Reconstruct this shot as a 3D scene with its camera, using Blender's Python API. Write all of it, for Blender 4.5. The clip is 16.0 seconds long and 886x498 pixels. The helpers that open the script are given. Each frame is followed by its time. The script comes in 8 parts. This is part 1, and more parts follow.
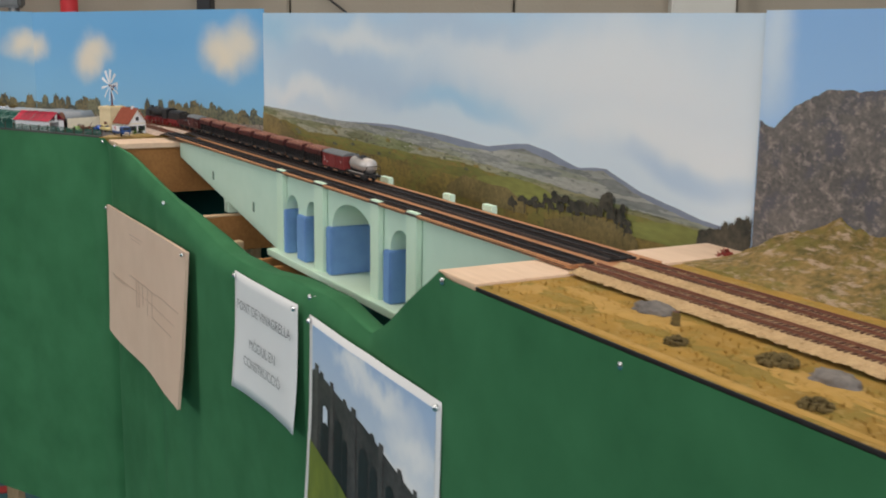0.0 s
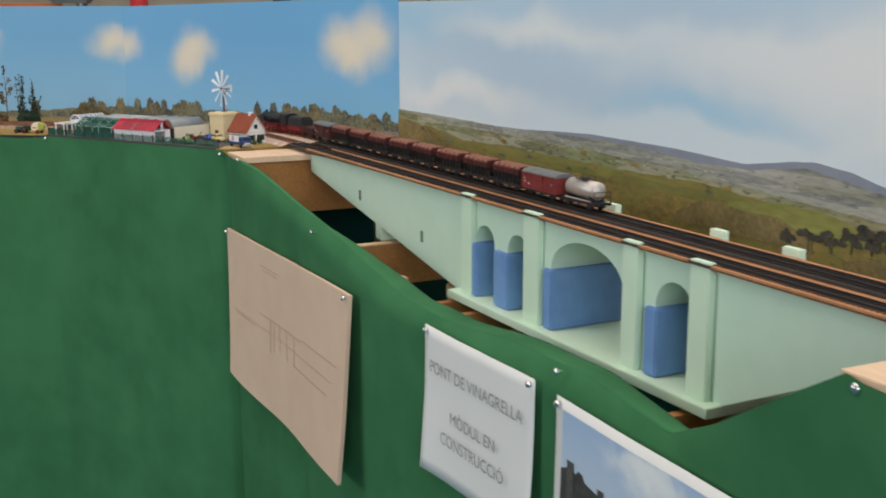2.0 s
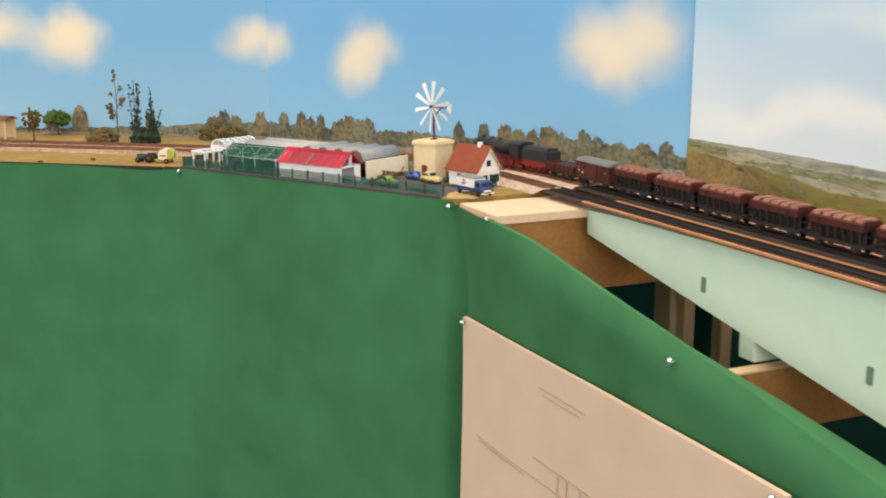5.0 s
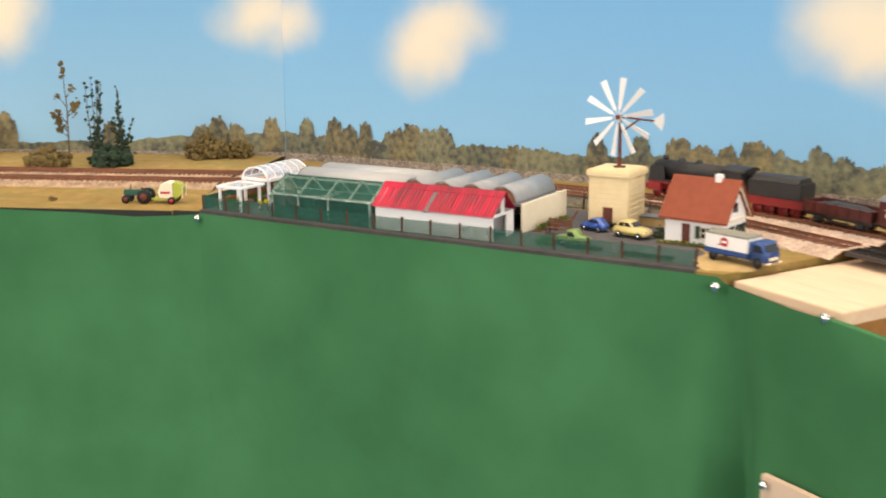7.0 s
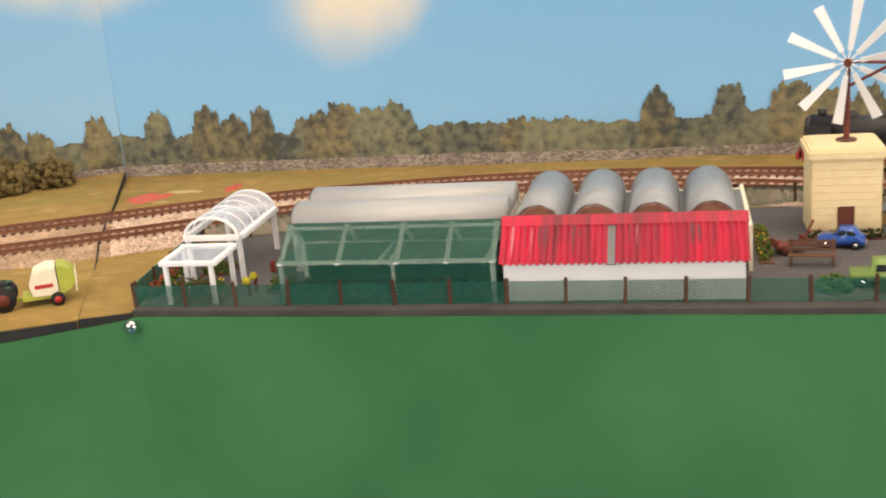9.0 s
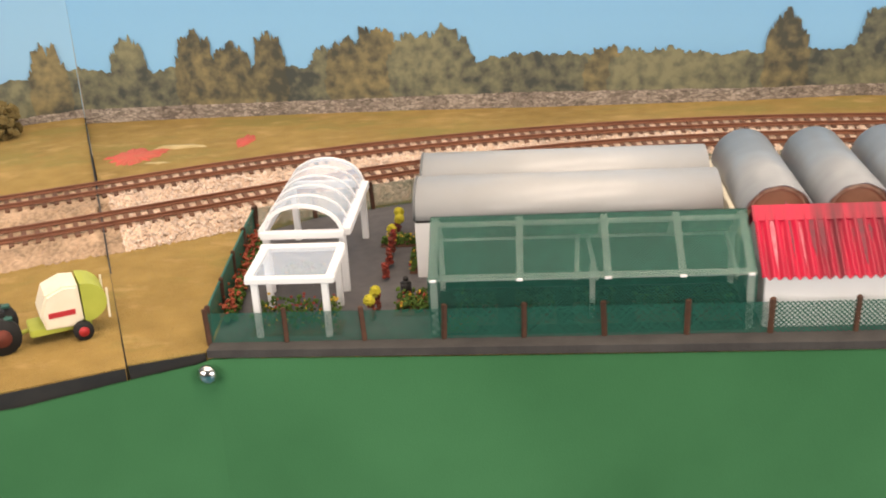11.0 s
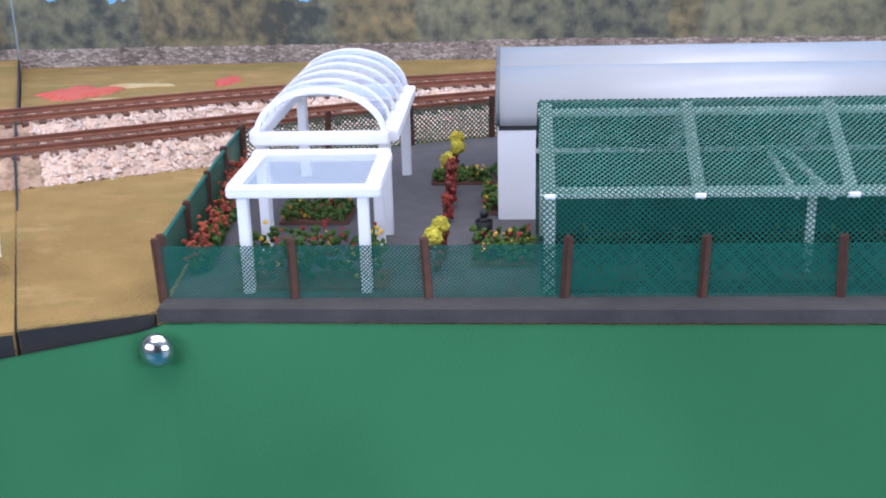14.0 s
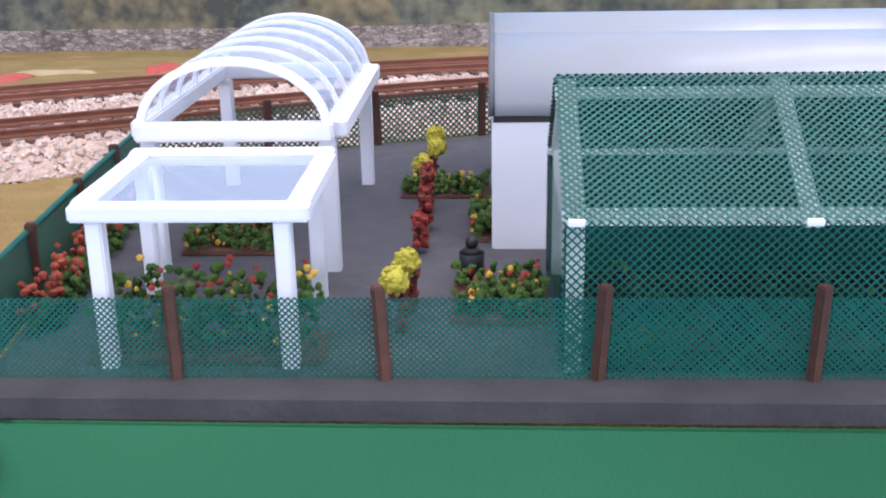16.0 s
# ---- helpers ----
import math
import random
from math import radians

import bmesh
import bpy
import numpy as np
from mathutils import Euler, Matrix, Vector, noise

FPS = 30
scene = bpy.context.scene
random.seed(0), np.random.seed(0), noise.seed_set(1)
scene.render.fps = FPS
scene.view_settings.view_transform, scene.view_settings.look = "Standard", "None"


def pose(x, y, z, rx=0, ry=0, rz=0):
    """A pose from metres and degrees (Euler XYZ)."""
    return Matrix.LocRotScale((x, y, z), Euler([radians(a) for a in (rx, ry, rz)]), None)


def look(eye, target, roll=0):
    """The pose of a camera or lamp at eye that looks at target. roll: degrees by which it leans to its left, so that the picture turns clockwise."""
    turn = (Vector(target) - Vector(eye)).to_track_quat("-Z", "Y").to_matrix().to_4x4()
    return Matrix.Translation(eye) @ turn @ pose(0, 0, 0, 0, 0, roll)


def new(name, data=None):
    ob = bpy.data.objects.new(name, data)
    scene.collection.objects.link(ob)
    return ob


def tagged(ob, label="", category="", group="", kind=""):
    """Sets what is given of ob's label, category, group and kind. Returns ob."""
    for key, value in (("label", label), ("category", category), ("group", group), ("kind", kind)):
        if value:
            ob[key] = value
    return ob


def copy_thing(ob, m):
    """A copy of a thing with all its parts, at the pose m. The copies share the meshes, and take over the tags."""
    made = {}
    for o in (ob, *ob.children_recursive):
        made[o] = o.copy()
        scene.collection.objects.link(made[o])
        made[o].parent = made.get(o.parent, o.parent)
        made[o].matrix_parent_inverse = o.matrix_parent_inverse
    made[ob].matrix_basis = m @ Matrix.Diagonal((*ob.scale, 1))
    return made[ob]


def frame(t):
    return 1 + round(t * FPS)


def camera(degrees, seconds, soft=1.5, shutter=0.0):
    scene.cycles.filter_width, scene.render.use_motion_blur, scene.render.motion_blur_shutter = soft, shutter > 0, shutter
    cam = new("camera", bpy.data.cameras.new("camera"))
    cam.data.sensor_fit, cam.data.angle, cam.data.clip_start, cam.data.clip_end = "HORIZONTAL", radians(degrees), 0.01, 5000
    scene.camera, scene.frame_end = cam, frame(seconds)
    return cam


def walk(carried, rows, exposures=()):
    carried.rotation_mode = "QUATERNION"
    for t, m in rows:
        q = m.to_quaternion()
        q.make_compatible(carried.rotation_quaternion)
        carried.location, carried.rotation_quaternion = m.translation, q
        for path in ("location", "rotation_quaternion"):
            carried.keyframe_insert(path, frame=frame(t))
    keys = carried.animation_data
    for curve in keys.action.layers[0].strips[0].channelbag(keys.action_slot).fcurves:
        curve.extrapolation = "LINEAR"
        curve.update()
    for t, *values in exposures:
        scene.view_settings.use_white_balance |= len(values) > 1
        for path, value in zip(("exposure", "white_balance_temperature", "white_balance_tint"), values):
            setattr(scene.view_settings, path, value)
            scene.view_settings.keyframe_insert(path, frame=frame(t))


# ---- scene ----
cam = camera(43.5, 16.0, 1.9, 0.4)
PATH = [
    (0, (0.207, 0.223, 1.623), (0.086, 2.181, 1.235), 0.9),
    (0.5, (0.127, 0.264, 1.618), (0.022, 2.228, 1.258), 0.3),
    (1, (0.047, 0.318, 1.623), (-0.134, 2.279, 1.275), 0.5),
    (1.5, (-0.02, 0.473, 1.616), (-0.12, 2.441, 1.274), -0.5),
    (2, (-0.082, 0.589, 1.62), (-0.278, 2.538, 1.214), -0.1),
    (2.5, (-0.179, 0.703, 1.6), (-0.286, 2.66, 1.201), 1.1),
    (3, (-0.299, 0.825, 1.608), (-0.337, 2.789, 1.232), -0.3),
    (3.5, (-0.388, 0.905, 1.606), (-0.525, 2.859, 1.202), -0.7),
    (4, (-0.431, 1.029, 1.598), (-0.66, 2.969, 1.171), -0.2),
    (4.5, (-0.485, 1.162, 1.627), (-0.755, 3.1, 1.213), -0.3),
    (4.7, (-0.506, 1.203, 1.624), (-0.789, 3.138, 1.208), -0.1),
    (7, (-0.9621, 1.8607, 1.5946), (-1.0092, 3.8088, 1.1444), -0.12),
    (7.5, (-1.0885, 2.0570, 1.5764), (-0.8537, 3.9972, 1.1516), -2.88),
    (8, (-1.2004, 2.1901, 1.5813), (-0.7202, 4.0627, 1.0687), -2.27),
    (8.5, (-1.2441, 2.2923, 1.5779), (-0.7138, 4.1467, 1.0486), -3.82),
    (9, (-1.2845, 2.4004, 1.5840), (-0.6893, 4.2169, 0.9957), -4.10),
    (9.5, (-1.2973, 2.4596, 1.5814), (-0.6336, 4.2325, 0.9360), -4.00),
    (10, (-1.3414, 2.5324, 1.5827), (-0.5796, 4.2409, 0.8751), -2.97),
    (10.2, (-1.3595, 2.5644, 1.5833), (-0.5860, 4.2567, 0.8499), -3.07),
    (12.5, (-1.3501, 2.7535, 1.5116), (-0.4792, 4.3901, 0.7612), -0.57),
    (13, (-1.3456, 2.7779, 1.4946), (-0.4624, 4.4216, 0.7748), -0.24),
    (13.5, (-1.3339, 2.8027, 1.4763), (-0.4570, 4.4663, 0.7956), 0.14),
    (14, (-1.3211, 2.8266, 1.4586), (-0.4547, 4.5075, 0.8075), -0.72),
    (14.5, (-1.3057, 2.8492, 1.4464), (-0.4299, 4.5303, 0.8085), -0.44),
    (15, (-1.2904, 2.8727, 1.4438), (-0.4144, 4.5620, 0.8281), -0.66),
    (15.5, (-1.2790, 2.8960, 1.4352), (-0.4059, 4.5753, 0.7889), -0.59),
    (16, (-1.2736, 2.9112, 1.4335), (-0.3837, 4.5831, 0.7909), -0.27),
]
walk(
    cam,
    [(t, look(eye, target, roll)) for t, eye, target, roll in PATH],
    exposures=[(0, -0.46, 6750, 14), (2.5, -0.42, 6800, 13), (3.5, -0.42, 7050, 14), (4, 0.02, 7200, 15), (4.5, 0.12, 7350, 15), (7, 0.30, 7900, 17), (8.5, -0.02, 8000, 18), (9.5, 0.42, 8500, 19), (10.2, 0.38, 8900, 20), (12.3, 0.28, 5850, 20), (14, 0.34, 5450, 24), (16, 0.38, 5500, 26)],
)

# ---- world and large lights ----
world = bpy.data.worlds.new("hall_air")
scene.world = world
world.use_nodes = True
world.node_tree.nodes["Background"].inputs["Color"].default_value = (0.95, 0.97, 1.0, 1)
world.node_tree.nodes["Background"].inputs["Strength"].default_value = 0.25


def area(name, m, sx, sy, watts, color):
    data = bpy.data.lights.new(name, "AREA")
    data.shape, data.size, data.size_y, data.energy, data.color = "RECTANGLE", sx, sy, watts, color
    ob = new(name, data)
    ob.matrix_world = m
    return ob


# assumed, unseen roof lamps; added fills behind and left of the visitor, no windows
LAMP = 1.0
area("hall_lamp", look((-1.2, 1.4, 5.6), (-1.2, 1.4, 0)), 7.0, 1.2, 190 * LAMP, (1.0, 0.93, 0.83))
area("hall_lamp", look((0.5, 4.2, 5.6), (0.5, 4.2, 0)), 7.0, 1.2, 120 * LAMP, (1.0, 0.93, 0.83))
area("hall_window_light", look((2.0, -4.7, 3.0), (-0.8, 2.8, 1.3)), 6.0, 2.6, 350 * LAMP, (0.93, 0.97, 1.0))
area("hall_window_light", look((-7.0, 0.6, 3.2), (-0.8, 2.6, 1.3)), 4.0, 2.2, 190 * LAMP, (0.93, 0.97, 1.0))

# ---- frames of the modules: u along the front edge, v to the back, z up from the ground of each module ----
FA = pose(-1.2667, 3.0893, 1.3545, 0, -0.7, -30.5)
FB = pose(-0.7432, 2.7727, 1.3600, 0, -0.2, -57.8)
FC = pose(-1.2955, 3.0679, 1.3535, 0, 0, -5.0)


def rel(F, x, y, z=0.0, rz=0.0):
    return F @ pose(x, y, z, 0, 0, rz)


# ---- materials ----
def mat(name, c1, c2=None, rough=0.7, metal=0.0, scale=40.0, detail=6.0, bump=0.0, bscale=None, spread=0.5, stretch=(1, 1, 1), rand=0.0, spec=0.4, coat=0.0):
    m = bpy.data.materials.new(name)
    m.use_nodes = True
    nt = m.node_tree
    n, l = nt.nodes, nt.links
    b = n["Principled BSDF"]
    b.inputs["Roughness"].default_value, b.inputs["Metallic"].default_value = rough, metal
    b.inputs["Specular IOR Level"].default_value = spec
    b.inputs["Coat Weight"].default_value = coat
    c2 = c2 or tuple(v * 0.75 for v in c1)
    co = n.new("ShaderNodeTexCoord")
    mp = n.new("ShaderNodeMapping")
    mp.inputs["Scale"].default_value = stretch
    l.new(co.outputs["Object"], mp.inputs["Vector"])
    t1, t2 = n.new("ShaderNodeTexNoise"), n.new("ShaderNodeTexNoise")
    t1.inputs["Scale"].default_value, t1.inputs["Detail"].default_value = scale, detail
    t2.inputs["Scale"].default_value, t2.inputs["Detail"].default_value = scale * 0.13, 3
    for t in (t1, t2):
        l.new(mp.outputs["Vector"], t.inputs["Vector"])
    mx = n.new("ShaderNodeMath")
    mx.operation = "ADD"
    l.new(t1.outputs["Fac"], mx.inputs[0])
    l.new(t2.outputs["Fac"], mx.inputs[1])
    ramp = n.new("ShaderNodeMapRange")
    ramp.inputs["From Min"].default_value, ramp.inputs["From Max"].default_value = 1.0 - spread * 0.5, 1.0 + spread * 0.5
    l.new(mx.outputs["Value"], ramp.inputs["Value"])
    mix = n.new("ShaderNodeMix")
    mix.data_type = "RGBA"
    mix.inputs["A"].default_value, mix.inputs["B"].default_value = (*c1, 1), (*c2, 1)
    l.new(ramp.outputs["Result"], mix.inputs["Factor"])
    out = mix.outputs["Result"]
    if rand:
        info, hsv, mr = n.new("ShaderNodeObjectInfo"), n.new("ShaderNodeHueSaturation"), n.new("ShaderNodeMapRange")
        mr.inputs["To Min"].default_value, mr.inputs["To Max"].default_value = 1 - rand, 1 + rand
        l.new(info.outputs["Random"], mr.inputs["Value"])
        l.new(mr.outputs["Result"], hsv.inputs["Value"])
        l.new(out, hsv.inputs["Color"])
        out = hsv.outputs["Color"]
    l.new(out, b.inputs["Base Color"])
    if bump:
        bp = n.new("ShaderNodeBump")
        bp.inputs["Strength"].default_value, bp.inputs["Distance"].default_value = 1.0, bump
        src = t1
        if bscale:
            src = n.new("ShaderNodeTexNoise")
            src.inputs["Scale"].default_value, src.inputs["Detail"].default_value = bscale, 5
            l.new(mp.outputs["Vector"], src.inputs["Vector"])
        l.new(src.outputs["Fac"], bp.inputs["Height"])
        l.new(bp.outputs["Normal"], b.inputs["Normal"])
    return m


def glass(name, color=(0.9, 0.95, 1.0), alpha=0.22, rough=0.08):
    m = bpy.data.materials.new(name)
    m.use_nodes = True
    n, l = m.node_tree.nodes, m.node_tree.links
    b = n["Principled BSDF"]
    b.inputs["Base Color"].default_value, b.inputs["Roughness"].default_value = (*color, 1), rough
    t, mix = n.new("ShaderNodeBsdfTransparent"), n.new("ShaderNodeMixShader")
    mix.inputs["Fac"].default_value = alpha
    l.new(t.outputs["BSDF"], mix.inputs[1])
    l.new(b.outputs["BSDF"], mix.inputs[2])
    l.new(mix.outputs["Shader"], n["Material Output"].inputs["Surface"])
    return m


M = {
    "cloth": mat("green_cloth", (0.044, 0.190, 0.081), (0.029, 0.143, 0.058), 0.9, scale=11, bump=0.00012, bscale=1400, spread=0.42, spec=0.25),
    "dark_cloth": mat("dark_green_cloth", (0.012, 0.140, 0.130), (0.009, 0.110, 0.102), 0.9, scale=9),
    "grass": mat("static_grass", (0.46, 0.258, 0.048), (0.28, 0.165, 0.030), 0.95, scale=30, bump=0.0012, bscale=700, spread=0.7),
    "grass2": mat("olive_grass", (0.43, 0.280, 0.088), (0.25, 0.158, 0.046), 0.95, scale=70, bump=0.002, bscale=800, spread=0.8),
    "dry": mat("dry_sand", (0.55, 0.39, 0.19), (0.42, 0.28, 0.12), 0.95, scale=60, bump=0.0008, bscale=700),
    "ballast": mat("ballast_stone", (0.72, 0.53, 0.405), (0.41, 0.29, 0.215), 0.95, scale=520, bump=0.0012, bscale=420, spread=0.45),
    "sleeper": mat("sleeper_brown", (0.16, 0.075, 0.045), (0.10, 0.05, 0.035), 0.85, scale=200, rand=0.15),
    "sleeper_black": mat("sleeper_black", (0.022, 0.020, 0.022), (0.014, 0.013, 0.014), 0.7, scale=200),
    "rail": mat("rusty_rail", (0.26, 0.105, 0.06), (0.19, 0.075, 0.045), 0.6, 0.2, scale=120),
    "rail_black": mat("dark_rail", (0.05, 0.035, 0.03), (0.03, 0.024, 0.022), 0.45, 0.5, scale=120),
    "ply_pale": mat("pale_plywood", (0.80, 0.585, 0.42), (0.68, 0.48, 0.33), 0.7, scale=18, stretch=(1, 7, 7), spread=0.6),
    "ply_brown": mat("brown_plywood", (0.52, 0.24, 0.075), (0.38, 0.165, 0.05), 0.75, scale=20, stretch=(1, 7, 7), spread=0.6),
    "deal": mat("pine_batten", (0.75, 0.55, 0.35), (0.62, 0.43, 0.25), 0.7, scale=25, stretch=(7, 7, 1), spread=0.6),
    "foam": mat("mint_foam_board", (0.64, 0.82, 0.69), (0.58, 0.77, 0.64), 0.8, scale=30, bump=0.0002, bscale=500, spread=0.7),
    "foam_pale": mat("pale_mint_foam", (0.68, 0.85, 0.69), (0.62, 0.80, 0.64), 0.8, scale=30, bump=0.0002, bscale=500, spread=0.7),
    "foam_blue": mat("blue_foam_board", (0.19, 0.37, 0.68), (0.14, 0.28, 0.58), 0.8, scale=40, bump=0.0002, bscale=600, spread=0.7),
    "cork": mat("cork_trim", (0.50, 0.24, 0.11), (0.38, 0.17, 0.075), 0.85, scale=150),
    "board": mat("brown_cardboard", (0.73, 0.535, 0.415), (0.66, 0.47, 0.355), 0.85, scale=14, spread=0.7),
    "pencil": mat("pencil_line", (0.585, 0.43, 0.335), (0.50, 0.37, 0.29), 0.9, scale=60),
    "paper": mat("white_paper", (0.80, 0.80, 0.80), (0.76, 0.76, 0.77), 0.8, scale=8),
    "ink": mat("grey_ink", (0.36, 0.36, 0.37), None, 0.85),
    "chrome": mat("chrome_pin", (0.75, 0.76, 0.78), (0.6, 0.6, 0.62), 0.18, 1.0),
    "white": mat("white_styrene", (0.84, 0.84, 0.86), (0.80, 0.80, 0.82), 0.5, scale=60),
    "cream": mat("cream_plaster", (0.80, 0.66, 0.42), (0.74, 0.59, 0.35), 0.75, scale=120, bump=0.0002),
    "black": mat("black_paint", (0.016, 0.016, 0.018), (0.028, 0.026, 0.026), 0.55, scale=150),
    "asphalt": mat("yard_asphalt", (0.105, 0.10, 0.105), (0.075, 0.072, 0.078), 0.95, scale=160, bump=0.0002, bscale=900),
    "kerb": mat("grey_board_edge", (0.072, 0.068, 0.067), (0.046, 0.043, 0.044), 0.9, scale=100, bump=0.0004, bscale=500),
    "floor": mat("teal_sports_floor", (0.02, 0.16, 0.20), (0.016, 0.13, 0.165), 0.4, scale=3),
    "floor_red": mat("red_floor_line", (0.55, 0.05, 0.05), None, 0.4),
    "hall": mat("beige_concrete", (0.40, 0.35, 0.285), (0.35, 0.30, 0.245), 0.9, scale=2.5, bump=0.002, bscale=60, spread=0.8),
    "hall_white": mat("white_column_paint", (0.66, 0.64, 0.60), (0.60, 0.58, 0.54), 0.7, scale=4),
    "hall_dark": mat("dark_steel_post", (0.03, 0.03, 0.035), None, 0.5),
    "ceiling": mat("ceiling_panel", (0.78, 0.77, 0.74), (0.70, 0.69, 0.66), 0.9, scale=2),
    "steel_grey": mat("grey_steel_tube", (0.22, 0.23, 0.24), (0.15, 0.155, 0.16), 0.4, 0.6, scale=20),
    "orange_sheet": mat("orange_plastic", (0.60, 0.14, 0.03), (0.50, 0.11, 0.025), 0.6, scale=6),
    "red_paint": mat("red_paint", (0.50, 0.03, 0.04), (0.42, 0.025, 0.03), 0.5, scale=50),
}


# ---- mesh helpers ----
def box(bm, x0, x1, y0, y1, z0, z1, m=None, bevel=0.0):
    vs = [bm.verts.new(v) for v in ((x0, y0, z0), (x1, y0, z0), (x1, y1, z0), (x0, y1, z0), (x0, y0, z1), (x1, y0, z1), (x1, y1, z1), (x0, y1, z1))]
    fs = [bm.faces.new([vs[i] for i in f]) for f in ((3, 2, 1, 0), (4, 5, 6, 7), (0, 1, 5, 4), (1, 2, 6, 5), (2, 3, 7, 6), (3, 0, 4, 7))]
    if bevel:
        es = list({e for f in fs for e in f.edges})
        r = bmesh.ops.bevel(bm, geom=es, offset=bevel, segments=2, affect="EDGES")
        vs = list({v for f in r["faces"] for v in f.verts} | {v for v in vs if v.is_valid})
    if m is not None:
        bmesh.ops.transform(bm, matrix=m, verts=vs)
    return vs


def prism(bm, pts, a0, a1, axis="y", m=None):
    """A closed outline pushed along an axis: y, outline in x and z; x, outline in y and z; z, outline in x and y."""
    put = {"y": lambda p, a: (p[0], a, p[1]), "x": lambda p, a: (a, p[0], p[1]), "z": lambda p, a: (p[0], p[1], a)}[axis]
    lo, hi = [bm.verts.new(put(p, a0)) for p in pts], [bm.verts.new(put(p, a1)) for p in pts]
    k = len(pts)
    fs = [bm.faces.new(lo), bm.faces.new(hi[::-1])]
    for i in range(k):
        fs.append(bm.faces.new((lo[i], hi[i], hi[(i + 1) % k], lo[(i + 1) % k])))
    bmesh.ops.recalc_face_normals(bm, faces=fs)
    if m is not None:
        bmesh.ops.transform(bm, matrix=m, verts=lo + hi)
    return lo + hi


def rod(bm, a, b, r, r2=None, n=8):
    a, b = Vector(a), Vector(b)
    r2 = r if r2 is None else r2
    q = (b - a).to_track_quat("Z", "Y").to_matrix()
    ring = [Vector((math.cos(2 * math.pi * i / n), math.sin(2 * math.pi * i / n), 0)) for i in range(n)]
    lo, hi = [bm.verts.new(a + q @ (p * r)) for p in ring], [bm.verts.new(b + q @ (p * r2)) for p in ring]
    for i in range(n):
        bm.faces.new((lo[i], lo[(i + 1) % n], hi[(i + 1) % n], hi[i]))
    bm.faces.new(lo[::-1])
    bm.faces.new(hi)
    return lo + hi


def blob(bm, c, r, sub=1, jitter=0.25, squash=(1, 1, 1)):
    vs = bmesh.ops.create_icosphere(bm, subdivisions=sub, radius=1.0)["verts"]
    for v in vs:
        k = 1 + jitter * (random.random() * 2 - 1)
        v.co = Vector(c) + Vector([v.co[i] * r * k * squash[i] for i in range(3)])
    return vs


def ribbon(bm, pts, prof, close=False):
    """Sweeps a closed profile of (across, up) along a line of points with headings."""
    rings = []
    for p, h in pts:
        side = Vector((-math.sin(h), math.cos(h), 0))
        rings.append([bm.verts.new(Vector(p) + side * a + Vector((0, 0, b))) for a, b in prof])
    k = len(prof)
    for r0, r1 in zip(rings, rings[1:]):
        for i in range(k):
            bm.faces.new((r0[i], r1[i], r1[(i + 1) % k], r0[(i + 1) % k]))
    bm.faces.new(rings[0])
    bm.faces.new(rings[-1][::-1])
    return rings


def part(name, bm, material, parent=None, label="", smooth=False):
    me = bpy.data.meshes.new(name)
    bm.to_mesh(me)
    bm.free()
    me.materials.append(M[material] if isinstance(material, str) else material)
    if smooth:
        for p in me.polygons:
            p.use_smooth = True
    ob = new(name, me)
    if parent is not None:
        ob.parent = parent
    if label:
        ob["label"] = label
    return ob


def made(f, *a, **k):
    bm = bmesh.new()
    f(bm, *a, **k)
    return bm


def boxes(*rows):
    bm = bmesh.new()
    for r in rows:
        box(bm, *r)
    return bm


def thing(name, label, category, m, group="", kind=""):
    ob = new(name)
    ob.empty_display_size = 0.02
    ob.matrix_world = m
    return tagged(ob, label, category, group, kind)


def structure(name, bm, material, m, label="", smooth=False):
    ob = part(name, bm, material, None, label, smooth)
    ob.matrix_world = m
    ob["kind"] = "structure"
    return ob


# ---- tracks: straight over the bridge, round the curve of the farm module, straight again ----
def v2(F, x, y):
    p = F @ Vector((x, y, 0))
    return Vector((p.x, p.y))


def heading(F):
    d = F.to_3x3() @ Vector((1, 0, 0))
    return Vector((d.x, d.y)).normalized()


def track_line(vb, vc, R):
    """Points (x, y) with headings every 5 mm, from the far module C to the far end of module D."""
    ub, uc = heading(FB), heading(FC)
    nb, nc = Vector((-ub.y, ub.x)), Vector((-uc.y, uc.x))
    pb, pc = v2(FB, 0, vb), v2(FC, 0, vc)
    det = ub.x * -uc.y + uc.x * ub.y
    d = pc - pb
    s = (d.x * -uc.y + uc.x * d.y) / det
    X = pb + ub * s
    th = math.acos(ub.dot(uc))
    T = R * math.tan(th / 2)
    eb, ec = X + ub * T, X - uc * T
    mid = eb - nb * R
    hc, hb = math.atan2(uc.y, uc.x), math.atan2(ub.y, ub.x)
    out = [(ec + uc * k, hc) for k in np.arange(-1.25, 0, 0.005)]
    steps = int(R * th / 0.005)
    for i in range(steps):
        h = hc + (hb - hc) * i / steps
        out.append((mid + Vector((-math.sin(h), math.cos(h))) * R, h))
    first = len(out)
    out += [(eb + ub * k, hb) for k in np.arange(0, 2.75, 0.005)]
    return out, first


REAR, _ = track_line(0.207, 0.255, 0.85)
FRONT, _ = track_line(0.148, 0.195, 0.60)
RAIL_Z = 1.3725
RISE = math.tan(math.radians(0.2))
TAIL_U = 1.03


def u_on_b(p):
    return (FB.inverted() @ Vector((p.x, p.y, 0))).x


def rail_z(p):
    """Height of the rail heads: they follow the slight tilt of the farm module, then rise gently along the bridge."""
    u = u_on_b(p)
    if u < 0:
        x = (FA.inverted() @ Vector((p.x, p.y, 1.36))).x
        return 1.3640 + 0.01222 * min(max(x, -0.12), 0.70)
    return RAIL_Z + RISE * u


